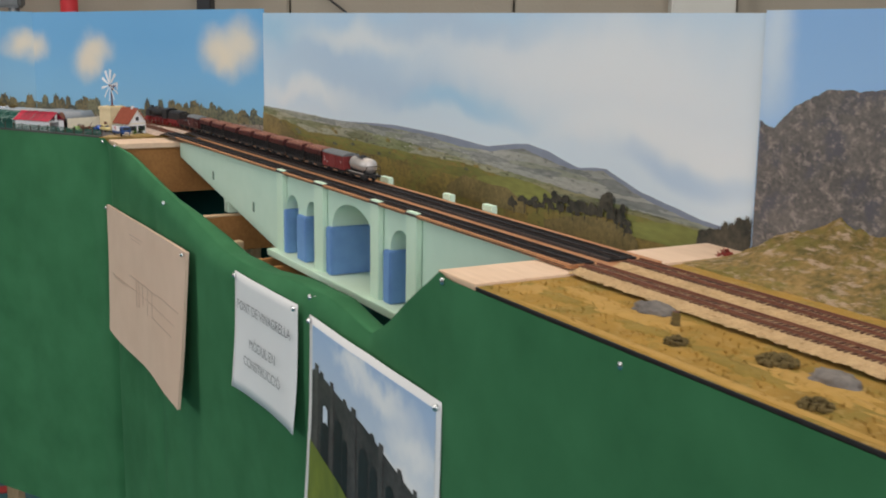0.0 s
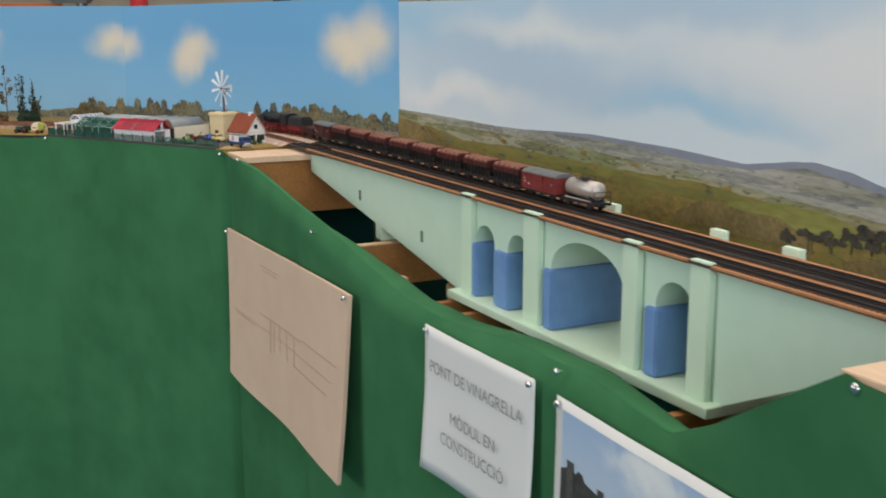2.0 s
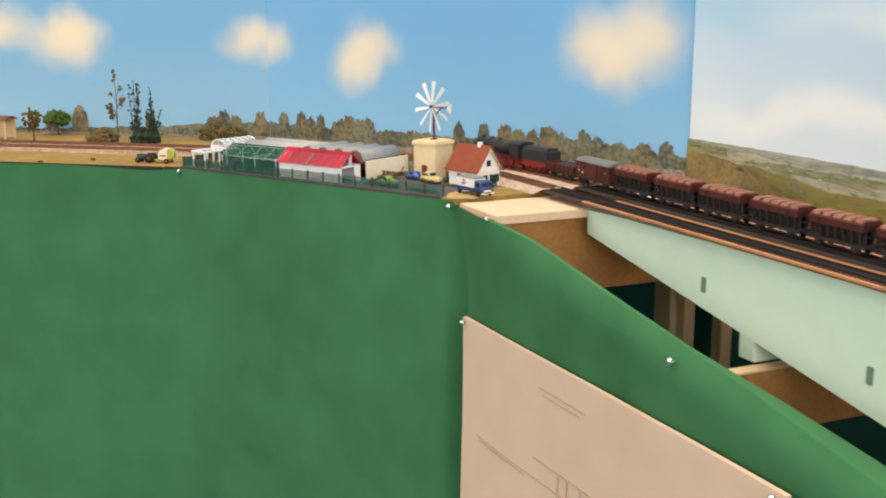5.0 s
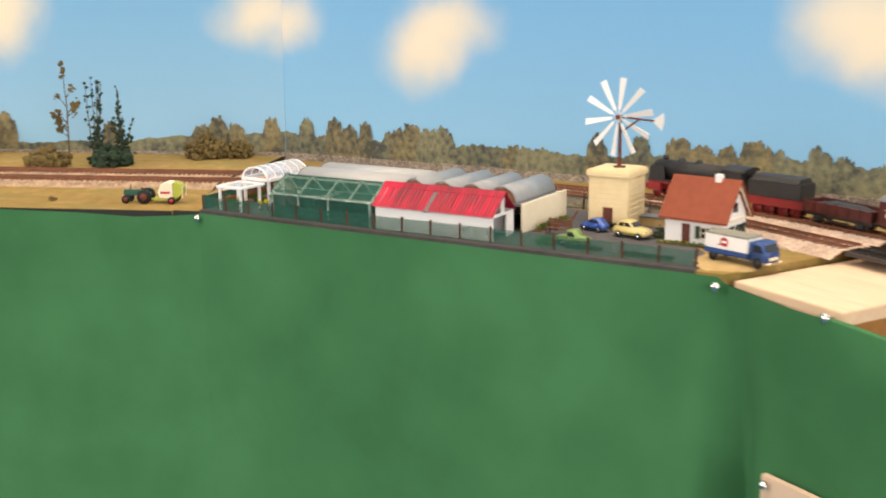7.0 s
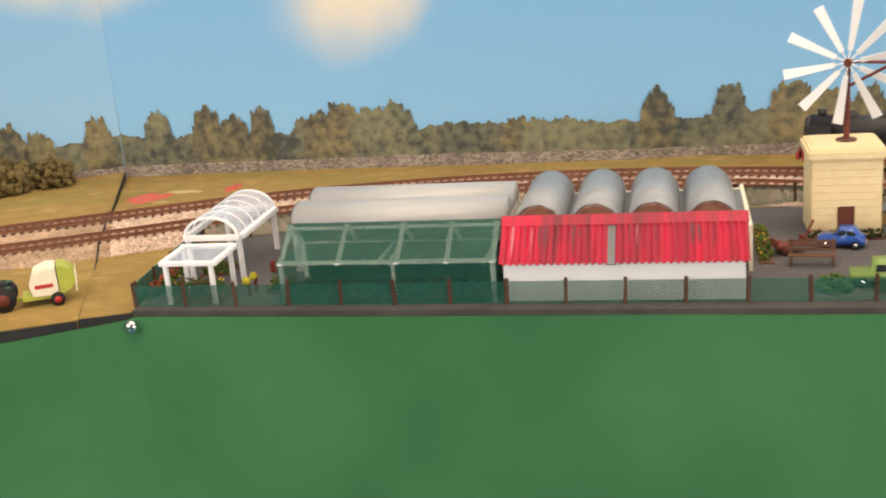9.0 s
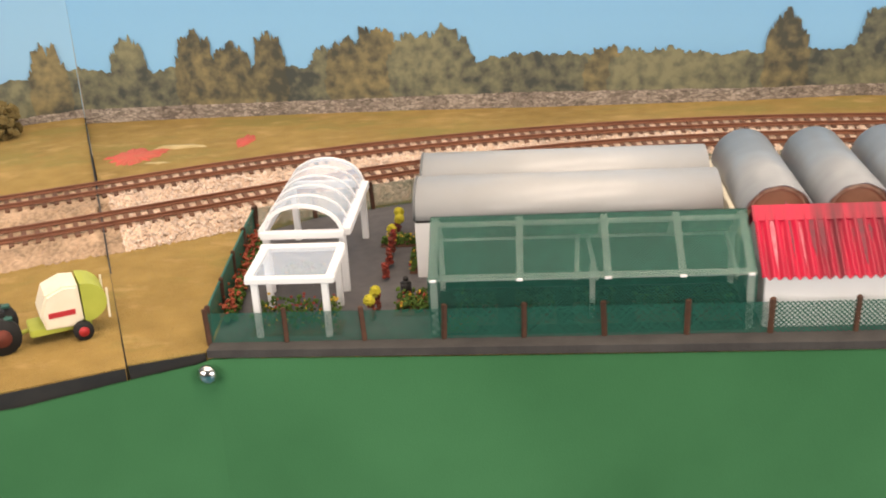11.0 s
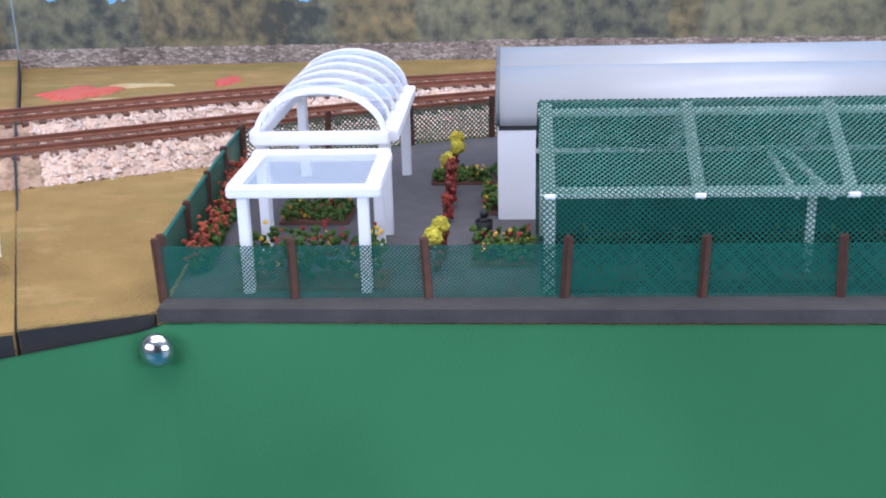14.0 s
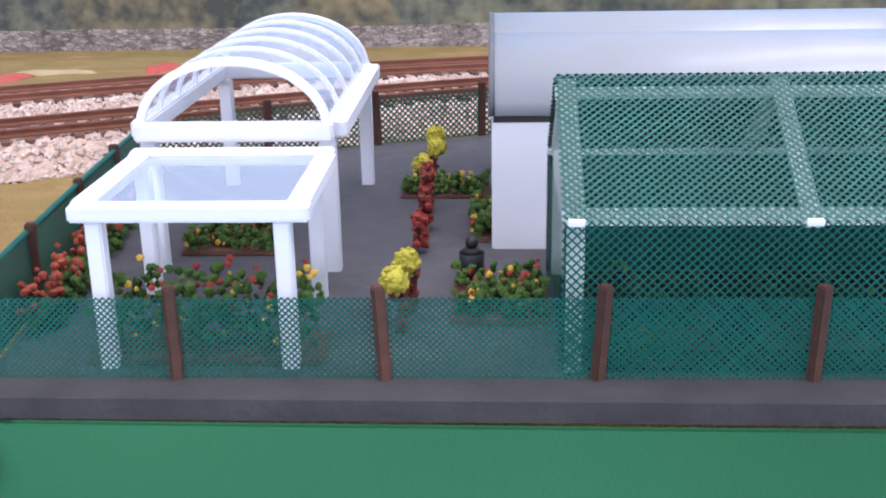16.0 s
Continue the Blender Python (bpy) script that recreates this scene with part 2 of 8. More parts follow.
# ---- hall ----
def hall():
    f = structure("floor", boxes((-9, 9, -9, 11, -0.1, 0)), "floor", Matrix(), "teal sports hall floor")
    structure("floor_line", boxes((-3.0, 3.0, -0.03, 0.03, 0, 0.002)), "floor_red", pose(-1.53, 3.82, 0, 0, 0, 24), "red court line on the sports floor")
    structure("ceiling", boxes((-9, 9, -9, 11, 6.2, 6.35)), "ceiling", Matrix(), "pale hall ceiling panels")
    wall = new("wall_north")
    tagged(wall, "beige concrete panel wall of the hall", "wall", "", "structure")
    wall.matrix_world = pose(0, 6.5, 0)
    for i in range(-7, 7):
        part("panel", made(box, i * 1.25 + 0.196, i * 1.25 + 1.434, 0, 0.15, 0, 6.2, None, 0.01), "hall", wall)
    part("backing", boxes((-9, 9, 0.16, 0.3, 0, 6.2)), "hall", wall)
    col = thing("column", "white painted hall column against the wall", "column", pose(1.20, 6.40, 0), "", "structure")
    part("shaft", made(box, -0.17, 0.17, -0.05, 0.10, 0, 6.2, None, 0.01), "hall_white", col)
    part("side_strip", made(box, 0.19, 0.25, 0.02, 0.10, 0, 6.2, None, 0.005), "hall", col)
    post = thing("steel_post", "dark steel post in the hall", "post", pose(-1.48, 6.30, 0))
    part("shaft", made(box, -0.038, 0.038, -0.05, 0.05, 0, 3.0, None, 0.005), "hall_dark", post)
    part("foot_plate", made(box, -0.1, 0.1, -0.1, 0.1, 0, 0.012, None, 0.002), "hall_dark", post)
    pole = thing("marker_pole", "red and white painted pole in the hall", "pole", pose(-2.20, 6.2, 0))
    part("lower_band", made(rod, (0, 0, 0), (0, 0, 1.865), 0.046, None, 20), "red_paint", pole, "red band", True)
    part("upper_band", made(rod, (0, 0, 1.865), (0, 0, 2.6), 0.046, None, 20), "hall_white", pole, "white band", True)
    goal = thing("barrier_frame", "grey tube barrier with clamp and orange net", "barrier", pose(-2.46, 6.1, 0))
    part("upright", made(rod, (0, 0, 0), (0, 0, 2.3), 0.028, None, 12), "steel_grey", goal, "", True)
    part("crossbar", made(rod, (-2.4, 0, 1.79), (0, 0, 1.79), 0.024, None, 12), "steel_grey", goal, "", True)
    part("clamp", made(box, -0.16, 0.05, -0.04, 0.04, 1.70, 1.80, None, 0.012), "steel_grey", goal)
    part("sheet", made(box, -2.4, -0.10, -0.006, 0.006, 0.9, 1.70, None, 0.004), "orange_sheet", goal, "orange plastic sheet")
    cable = thing("cable", "thin dark cable hanging on the concrete wall", "cable", pose(0, 6.47, 0))
    for (x0, z0), (x1, z1) in (((-1.05, 2.4), (-1.02, 1.91)), ((-1.02, 1.91), (-0.90, 1.83)), ((-0.90, 1.83), (-0.74, 1.71)), ((-0.74, 1.71), (-0.60, 1.45))):
        part("run", made(rod, (x0, 0, z0), (x1, 0, z1), 0.006, None, 8), "hall_dark", cable)
    for n, b in {"wall_west": (-9.15, -9, -9, 11), "wall_east": (9, 9.15, -9, 11), "wall_south": (-9, 9, -9.15, -9)}.items():
        structure(n, boxes((*b, 0, 6.2)), "hall", Matrix(), "beige concrete hall wall")


hall()


# ---- skirt of green cloth ----
def lerp_line(pts):
    xs, ys = [p[0] for p in pts], [p[1] for p in pts]
    return lambda u: float(np.interp(u, xs, ys))


DIP = lerp_line([(-0.01, -0.006), (0.11, -0.008), (0.20, -0.014), (0.40, -0.048), (0.62, -0.084), (0.74, -0.109), (0.82, -0.124), (0.95, -0.127), (1.1, -0.114), (1.25, -0.112), (1.41, -0.125), (1.48, -0.093), (1.64, 0.002), (1.66, -0.001), (2.6, -0.002)])
SAG = lerp_line([(0, 0), (0.08, -0.008), (0.4, -0.004), (0.7, 0.004), (0.92, 0.012), (1.24, 0.022), (1.45, 0.018), (1.64, 0.003), (1.68, -0.001), (2.6, -0.001)])


# places along the cloth where it is drawn in to a pleat: (run, half width, depth)
PLEATS = [(2.005, 0.022, 0.034), (1.915, 0.030, 0.008), (2.42, 0.030, 0.010), (0.95, 0.030, 0.008), (1.62, 0.05, 0.006)]


def skirt(name, edge, seed, parent, run, amp=0.005):
    """Cloth hanging to the floor from a line of world points, with soft upright folds; edge rows are (point, inward normal, how far the top rolls back)."""
    bm = bmesh.new()
    nz = 30
    rows = []
    for i, (p, nrm, lean) in enumerate(edge):
        if i:
            run += (p - edge[i - 1][0]).length
        col = []
        for j in range(nz + 1):
            k = (j / nz) ** 1.7
            drop = (p.z - 0.368) * k
            fold = noise.noise((run * 6 + seed, 0.5 * k, seed)) * amp * 2.6 * k + noise.noise((run * 17 + seed, 0.3, 1)) * amp * 0.7 * k + noise.noise((run * 3, k * 5, seed)) * 0.002
            fold += sum(d * math.exp(-((run - c) / w) ** 2) for c, w, d in PLEATS) * min(1.0, drop / 0.22)
            q = p + nrm * (fold + lean * max(0.0, 1 - drop / 0.034) ** 2)
            q.z = p.z - drop - 0.3 * lean * max(0.0, 1 - drop / 0.034)
            col.append(bm.verts.new(q))
        rows.append(col)
    for a, b in zip(rows, rows[1:]):
        for j in range(nz):
            bm.faces.new((a[j], a[j + 1], b[j + 1], b[j]))
    ob = part(name, bm, "cloth", parent, "", True)
    s = ob.modifiers.new("thick", "SOLIDIFY")
    s.thickness, s.offset, s.use_rim = 0.0012, 1, False
    return run


def edge_rows(F, pts, lean=lambda u: 0.0):
    n = F.to_3x3() @ Vector((0, 1, 0))
    return [(F @ Vector(p), n, lean(p[0])) for p in pts]


ROLL = lerp_line([(0.08, 0.0), (0.22, 0.010), (0.45, 0.015), (1.25, 0.015), (1.42, 0.010), (1.55, 0.0)])


DROOP = lerp_line([(-1.35, -0.003), (-0.30, -0.003), (-0.22, -0.002), (-0.12, -0.0042), (-0.05, -0.0078), (-0.006, -0.0056), (0.0250, -0.003)])
FORE = lerp_line([(-1.35, 0.0245), (-0.0063, 0.0245), (0.0250, 0.0210)])
EDGES = [
    edge_rows(FC, [(u, FORE(u), DROOP(u)) for u in np.arange(-1.35, 0.0250, 0.0065)]),
    edge_rows(FA, [(u, -0.0030 - 0.0092 * u, -0.0022) for u in np.arange(0.0035, 0.603, 0.0065)]),
    edge_rows(FB, [(u, SAG(u) - 0.001, DIP(u)) for u in np.arange(0.0, 2.56, 0.01)], ROLL),
]
cloth = thing("green_skirt", "green felt skirt pinned along the layout modules", "cloth skirt", Matrix())
before = 0.0
for k, rows in enumerate(EDGES):
    if k + 1 < len(EDGES):
        rows.extend(EDGES[k + 1][:2])
    end = skirt("skirt_panel", rows, 3, cloth, before)
    before = end - (rows[-1][0] - rows[-2][0]).length if k + 1 < len(EDGES) else end
# the cloth rolled over to the back along the dip
roll = bmesh.new()
rows = []
for i in range(81):
    u = 0.10 + 1.42 * i / 80
    w = 0.018 + 0.040 * math.sin(math.pi * min(1, max(0, (u - 0.52) / 1.0))) ** 0.8 + 0.004 * noise.noise((u * 9, 2, 2))
    z, b = DIP(u) - 0.3 * ROLL(u), ROLL(u) - 0.001
    rows.append([roll.verts.new((u, SAG(u) + b + y, z + h)) for y, h in ((0.0, 0.0), (w * 0.15, 0.0008), (w * 0.5, -0.0005), (w * 0.85, -0.006), (w, -0.022), (w * 1.02, -0.06))])
for a, b in zip(rows, rows[1:]):
    for j in range(5):
        roll.faces.new((a[j], b[j], b[j + 1], a[j + 1]))
ob = part("skirt_fold", roll, "cloth", None, "", True)
ob.matrix_world = FB
tagged(ob, "green felt edge folded back behind the skirt", "cloth fold")
ob.modifiers.new("thick", "SOLIDIFY").thickness = 0.002
back = structure("back_skirt", boxes((-0.7, 2.5, 0.395, 0.399, -0.97, -0.014)), "dark_cloth", FB, "dark green cloth hanging behind the module")


# ---- ground plates ----
def plate(name, F, pts, z0, z1, material, label):
    return structure(name, made(prism, pts, z0, z1, "z"), material, F, label)


def in_a(x, y):
    p = FA.inverted() @ (FB @ Vector((x, y, 0)))
    return (p.x, p.y)


def c_in_a(x, y):
    p = FA.inverted() @ (FC @ Vector((x, y, 0)))
    return (p.x, p.y)


AGROUND = [c_in_a(-0.0060, 0.0262), (0.0, -0.0012), (0.606, -0.0065), in_a(-0.004, 0.006), in_a(-0.004, 0.235), (0.60, 0.245), (0.50, 0.278), (0.40, 0.302), (0.30, 0.312), (0.20, 0.308), (0.10, 0.290), (0.0, 0.252), c_in_a(0.0040, 0.272)]
plate("ground_farm", FA, AGROUND, -0.012, 0.0, "grass2", "olive static grass on the farm module")
plate("ground_far", FC, [(-1.35, 0.0262), (-0.0068, 0.0262), (0.0138, 0.462), (-1.35, 0.462)], -0.012, 0.0, "grass2", "dry static grass on the far module")
plate("ground_right", FB, [(1.712, 0.006), (2.6, 0.006), (2.6, 0.385), (1.712, 0.385)], -0.012, 0.0, "grass", "dry grass scenery at the bridge end")
structure("module_edge", boxes((-1.35, -0.0072, 0.0252, 0.0258, -0.030, -0.0006)), "black", FC, "black painted module edge")
structure("module_edge_right", boxes((1.712, 2.6, 0.0042, 0.0055, -0.006, -0.0002)), "black", FB, "black painted module edge")
structure("kerb", made(prism, [(0.001, -0.0026), (0.582, -0.0078), (0.582, 0.0055), (0.001, 0.0055)], -0.0024, 0.0012, "z"), "kerb", FA, "dark grey board edge below the yard fence")
P0, P1 = c_in_a(-0.0055, 0.0262), (0.0, -0.0012)
structure("module_edge_farm", made(prism, [P0, P1, (P1[0], P1[1] - 0.0008), (P0[0], P0[1] - 0.0008)], -0.03, -0.0006, "z"), "black", FA, "black painted module edge")
structure("module_joint", boxes((-0.030, 0.012, 0.028, 0.46, -0.03, -0.0125)), "black", FC, "dark joint between two modules")
structure("module_joint_strip", made(prism, [(0.0268, -0.012), (0.0268, -0.0008), (0.10, -0.0004), (0.150, 0.0004), (0.176, 0.0072), (0.275, 0.0072), (0.290, 0.0030), (0.455, 0.0012), (0.455, -0.012)], -0.0004, 0.0004, "x"), "black", FC @ pose(-0.0078, 0, 0, 0, 0, -2.75), "dark joint between two modules")
# bare plywood landings on either side of the bridge
structure("landing_left", made(box, 0.004, 0.118, 0.002, 0.385, -0.014, -0.0025, None, 0.0008), "ply_pale", FB, "bare pale plywood landing beside the bridge")
structure("landing_right", made(box, 1.632, 1.711, 0.004, 0.385, -0.011, 0.0025, None, 0.0008), "ply_pale", FB, "bare pale plywood landing beside the bridge")


# ---- bridge ----
def bridge():
    t = thing("viaduct", "unfinished model viaduct of mint green and blue foam board", "viaduct", FB)
    z = -1.36 + 1.36
    PL = [(0.785, 0.815), (0.962, 1.000), (1.184, 1.213), (1.303, 1.335)]
    ARCH = [(0.815, 0.869, 0.9), (0.905, 0.962, 0.9), (1.018, 1.176, 0.7), (1.236, 1.303, 0.9)]
    top, base, spring = 0.0045, -0.137, -0.057
    # wing walls with the small drain slots
    lw = [(0.118, -0.004), (0.118, -0.036), (0.772, -0.143), (0.785, -0.143), (0.785, top), (0.2, -0.001)]
    part("wing_wall", made(prism, lw, 0.139, 0.150, "y"), "foam", t)
    rw = [(1.335, top), (1.335, -0.137), (1.352, -0.137), (1.636, -0.003), (1.636, 0.0005)]
    part("wing_wall", made(prism, rw, 0.139, 0.150, "y"), "foam", t)
    for u, zz in ((0.375, -0.050), (0.632, -0.081)):
        part("drain_slot", made(box, u - 0.004, u + 0.004, 0.1375, 0.1395, zz - 0.009, zz + 0.009, None, 0.0006), mat_slot, t, "dark slot")
    # vaulted middle: one strip per bay
    bays = [(0.785, 0.815, None), (0.815, 0.869, ARCH[0]), (0.869, 0.905, None), (0.905, 0.962, ARCH[1]), (0.962, 1.018, None), (1.018, 1.176, ARCH[2]), (1.176, 1.236, None), (1.236, 1.303, ARCH[3]), (1.303, 1.335, None)]
    for u0, u1, a in bays:
        if a is None:
            part("pier", made(box, u0, u1, 0.139, 0.247, base, top), "foam", t)
            continue
        bm = bmesh.new()
        c, r = (u0 + u1) / 2, (u1 - u0) / 2
        h = r if r < 0.05 else 0.045
        pts = [(u0, top), (u0, spring)] + [(c - r * math.cos(math.pi * i / 20), spring + h * math.sin(math.pi * i / 20)) for i in range(1, 20)] + [(u1, spring), (u1, top)]
        prism(bm, pts, 0.139, 0.247, "y")
        part("arch", bm, "foam", t)
    for u0, u1 in PL:
        part("pilaster", made(box, u0, u1, 0.130, 0.1388, base, 0.011, None, 0.0008), "foam_pale", t)
        part("pilaster", made(box, u0 + 0.008, u1 + 0.003, 0.2475, 0.257, -0.06, 0.0145, None, 0.0008), "foam_pale", t)
    for u0, u1 in ((0.795, 0.8265), (0.877, 0.9165), (1.008, 1.0295), (1.224, 1.2475)):
        bm = bmesh.new()
        c, r = (u0 + u1) / 2, (u1 - u0) / 2
        box(bm, u0, u1, 0.1318, 0.2475, -0.1365, spring - 0.001, None, 0.002)
        part("blue_pier", bm, "foam_blue", t, "blue foam pier")
    part("footing", made(box, 0.762, 1.352, 0.118, 0.252, -0.149, -0.137, None, 0.001), "foam_pale", t)
    # deck of plywood with its cork coloured edge, broken at the pilasters
    part("deck", made(box, 0.1185, 1.711, 0.1505, 0.2465, 0.0, 0.0055), "cork", t, "bare wooden deck")
    edge = [(0.119, 0.783), (0.817, 0.960), (1.002, 1.182), (1.215, 1.301), (1.337, 1.70)]
    for a, b in edge:
        part("deck_edge", made(box, a, b, 0.1285, 0.150, 0.0047, 0.0092, None, 0.0005), "cork", t)
    return t


mat_slot = mat("slot_shadow_green", (0.16, 0.26, 0.20), (0.12, 0.2, 0.15), 0.9)
bridge()


# ---- timber frame below the bridge ----
def timber():
    t = thing("bench_frame", "brown plywood and pine frame under the bridge module", "wooden frame", FB)
    part("end_panel", made(box, 0.080, 0.092, 0.02, 0.385, -0.122, -0.0115), "ply_brown", t)
    part("back_rail", made(box, 0.092, 0.47, 0.300, 0.312, -0.118, -0.004), "ply_brown", t)
    part("back_rail", made(box, 0.88, 1.70, 0.300, 0.312, -0.106, -0.03), "ply_brown", t)
    part("back_rail", made(box, 0.88, 1.70, 0.292, 0.304, -0.160, -0.107), "ply_brown", t)
    part("cross_panel", made(box, 0.470, 0.484, 0.03, 0.385, -0.193, -0.121), "ply_brown", t)
    part("cross_edge", made(box, 0.468, 0.486, 0.03, 0.385, -0.1208, -0.118, None, 0.0006), "deal", t, "pale pine edge")
    part("foam_block", made(box, 0.44, 0.466, 0.140, 0.190, -0.117, -0.085, None, 0.001), "foam", t, "mint foam offcut")
    part("low_rail", made(box, 0.484, 1.62, 0.345, 0.357, -0.225, -0.175), "ply_brown", t)
    for u in (0.755, 0.83, 0.94, 1.30):
        part("cross_rail", made(box, u, u + 0.014, 0.05, 0.30, -0.198, -0.156), "ply_brown", t)
    for u, v, z0, z1 in ((0.155, 0.262, -0.4, -0.02), (0.235, 0.262, -0.4, -0.03), (0.595, 0.105, -0.4, -0.150), (1.08, 0.13, -0.4, -0.151)):
        part("batten", made(box, u, u + 0.020, v, v + 0.018, z0, z1, None, 0.001), "deal", t)
    post = bmesh.new()
    for k in range(5):
        box(post, 0.694 + 0.001 * (k % 2), 0.716, 0.150, 0.170, -0.145 - 0.024 * (k + 1), -0.1455 - 0.024 * k, None, 0.0015)
    part("stacked_block", post, "deal", t)
    part("low_panel", made(box, 1.40, 1.414, 0.03, 0.385, -0.26, -0.152), "ply_brown", t)
    for u in (0.05, 1.66, 2.5):
        part("leg", made(box, u, u + 0.04, 0.3, 0.34, -1.36, -0.0125), "deal", t)


timber()


def trestle(m, half=0.25):
    t = thing("module_trestle", "pine trestle legs carrying a layout module", "trestle", m, "module trestles")
    for x in (-half, half):
        for y in (0.20, 0.36):
            part("leg", made(box, x - 0.02, x + 0.02, y - 0.02, y + 0.02, -1.355, -0.0125, None, 0.002), "deal", t)
    for y in (0.20, 0.36):
        part("rail", made(box, 0.02 - half, half - 0.02, y - 0.01, y + 0.01, -0.09, -0.035), "deal", t)
    for x in (-half, half):
        part("brace", made(box, x - 0.01, x + 0.01, 0.22, 0.34, -0.95, -0.90), "deal", t)


trestle(rel(FA, 0.33, 0.05), 0.17)
trestle(rel(FC, -0.35, 0.05))
trestle(rel(FC, -1.02, 0.05))


# ---- backdrop boards ----
def sky_paint(name, clouds, low, high, z0, z1, cream=(0.82, 0.73, 0.58), wobble=0.05, rough=14):
    """Airbrushed sky: a blue that pales downwards, with soft cream clouds at (x, z, rx, rz)."""
    m = mat(name, low, high, 0.55, scale=4)
    n, l = m.node_tree.nodes, m.node_tree.links
    b = n["Principled BSDF"]
    co, sep, mr, mix = n.new("ShaderNodeTexCoord"), n.new("ShaderNodeSeparateXYZ"), n.new("ShaderNodeMapRange"), n.new("ShaderNodeMix")
    l.new(co.outputs["Object"], sep.inputs["Vector"])
    mr.inputs["From Min"].default_value, mr.inputs["From Max"].default_value = z0, z1
    l.new(sep.outputs["Z"], mr.inputs["Value"])
    mix.data_type = "RGBA"
    mix.inputs["A"].default_value, mix.inputs["B"].default_value = (*low, 1), (*high, 1)
    l.new(mr.outputs["Result"], mix.inputs["Factor"])
    out = mix.outputs["Result"]
    nz = n.new("ShaderNodeTexNoise")
    nz.inputs["Scale"].default_value, nz.inputs["Detail"].default_value = rough, 3
    l.new(co.outputs["Object"], nz.inputs["Vector"])
    wob = n.new("ShaderNodeVectorMath")
    wob.operation = "MULTIPLY_ADD"
    wob.inputs[1].default_value, wob.inputs[2].default_value = (wobble,) * 3, (-wobble / 2,) * 3
    l.new(nz.outputs["Color"], wob.inputs[0])
    add = n.new("ShaderNodeVectorMath")
    l.new(co.outputs["Object"], add.inputs[0])
    l.new(wob.outputs["Vector"], add.inputs[1])
    for x, z, rx, rz, *own in clouds:
        mp = n.new("ShaderNodeMapping")
        mp.vector_type = "POINT"
        mp.inputs["Location"].default_value = (-x / rx, 0, -z / rz)
        mp.inputs["Scale"].default_value = (1 / rx, 0, 1 / rz)
        l.new(add.outputs["Vector"], mp.inputs["Vector"])
        ln = n.new("ShaderNodeVectorMath")
        ln.operation = "LENGTH"
        l.new(mp.outputs["Vector"], ln.inputs[0])
        f = n.new("ShaderNodeMapRange")
        f.interpolation_type = "SMOOTHSTEP"
        f.inputs["From Min"].default_value, f.inputs["From Max"].default_value = 1.5, 0.10
        f.inputs["To Max"].default_value = 0.86
        l.new(ln.outputs["Value"], f.inputs["Value"])
        mx = n.new("ShaderNodeMix")
        mx.data_type = "RGBA"
        mx.inputs["B"].default_value = (*(own[0] if own else cream), 1)
        l.new(f.outputs["Result"], mx.inputs["Factor"])
        l.new(out, mx.inputs["A"])
        out = mx.outputs["Result"]
    l.new(out, b.inputs["Base Color"])
    return m


# outline of the farm backdrop in plan: a board bent gently round the curve
ABACK = [c_in_a(0.0155, 0.466), (-0.10, 0.397), (0.10, 0.392), (0.32, 0.372), (0.50, 0.353), in_a(-0.0, 0.390)]


def smooth_plan(pts, n=40):
    pts = [Vector(p) for p in pts]
    out = []
    for i in range(len(pts) - 1):
        p0, p1, p2, p3 = pts[max(i - 1, 0)], pts[i], pts[i + 1], pts[min(i + 2, len(pts) - 1)]
        for k in range(n // 5):
            t = k / (n // 5)
            out.append(0.5 * ((2 * p1) + (p2 - p0) * t + (2 * p0 - 5 * p1 + 4 * p2 - p3) * t * t + (3 * p1 - p0 - 3 * p2 + p3) * t ** 3))
    return out + [pts[-1]]


APLAN = smooth_plan(ABACK)


def a_back(x):
    return float(np.interp(x, [p.x for p in APLAN], [p.y for p in APLAN]))


def bent_board(name, plan, z0, z1, material, label):
    bm = bmesh.new()
    rows = []
    for i, p in enumerate(plan):
        d = (plan[min(i + 1, len(plan) - 1)] - plan[max(i - 1, 0)]).normalized()
        q = p + Vector((-d.y, d.x)) * 0.004
        rows.append([bm.verts.new(c) for c in ((p.x, p.y, z0), (p.x, p.y, z1), (q.x, q.y, z1), (q.x, q.y, z0))])
    for a, b in zip(rows, rows[1:]):
        for j in range(4):
            bm.faces.new((a[j], b[j], b[(j + 1) % 4], a[(j + 1) % 4]))
    bm.faces.new(rows[0])
    bm.faces.new(rows[-1][::-1])
    bmesh.ops.recalc_face_normals(bm, faces=bm.faces)
    return structure(name, bm, material, FA, label)


SKY_A = sky_paint("painted_sky_farm", [(-0.205, 0.203, 0.068, 0.042), (0.045, 0.158, 0.060, 0.048), (0.085, 0.195, 0.075, 0.046), (0.62, 0.205, 0.065, 0.055), (0.655, 0.175, 0.05, 0.05), (0.71, 0.215, 0.065, 0.06)], (0.205, 0.485, 0.76), (0.14, 0.41, 0.72), 0.05, 0.22)
bent_board("backdrop_farm", APLAN, -0.02, 0.302, SKY_A, "painted blue sky board with cream clouds")
SKY_C = sky_paint("painted_sky_far", [(-0.015, 0.204, 0.075, 0.042), (-0.46, 0.205, 0.09, 0.055), (-0.43, 0.215, 0.07, 0.05), (-0.62, 0.23, 0.09, 0.05), (-0.95, 0.22, 0.09, 0.05)], (0.24, 0.495, 0.73), (0.16, 0.415, 0.69), 0.05, 0.22)
bent_board("back_skirt_farm", APLAN, -0.97, -0.021, "dark_cloth", "dark green cloth hanging behind the farm module")
structure("back_skirt_far", boxes((-1.35, 0.0145, 0.466, 0.470, -0.97, -0.021)), "dark_cloth", FC, "dark green cloth hanging behind the far module")
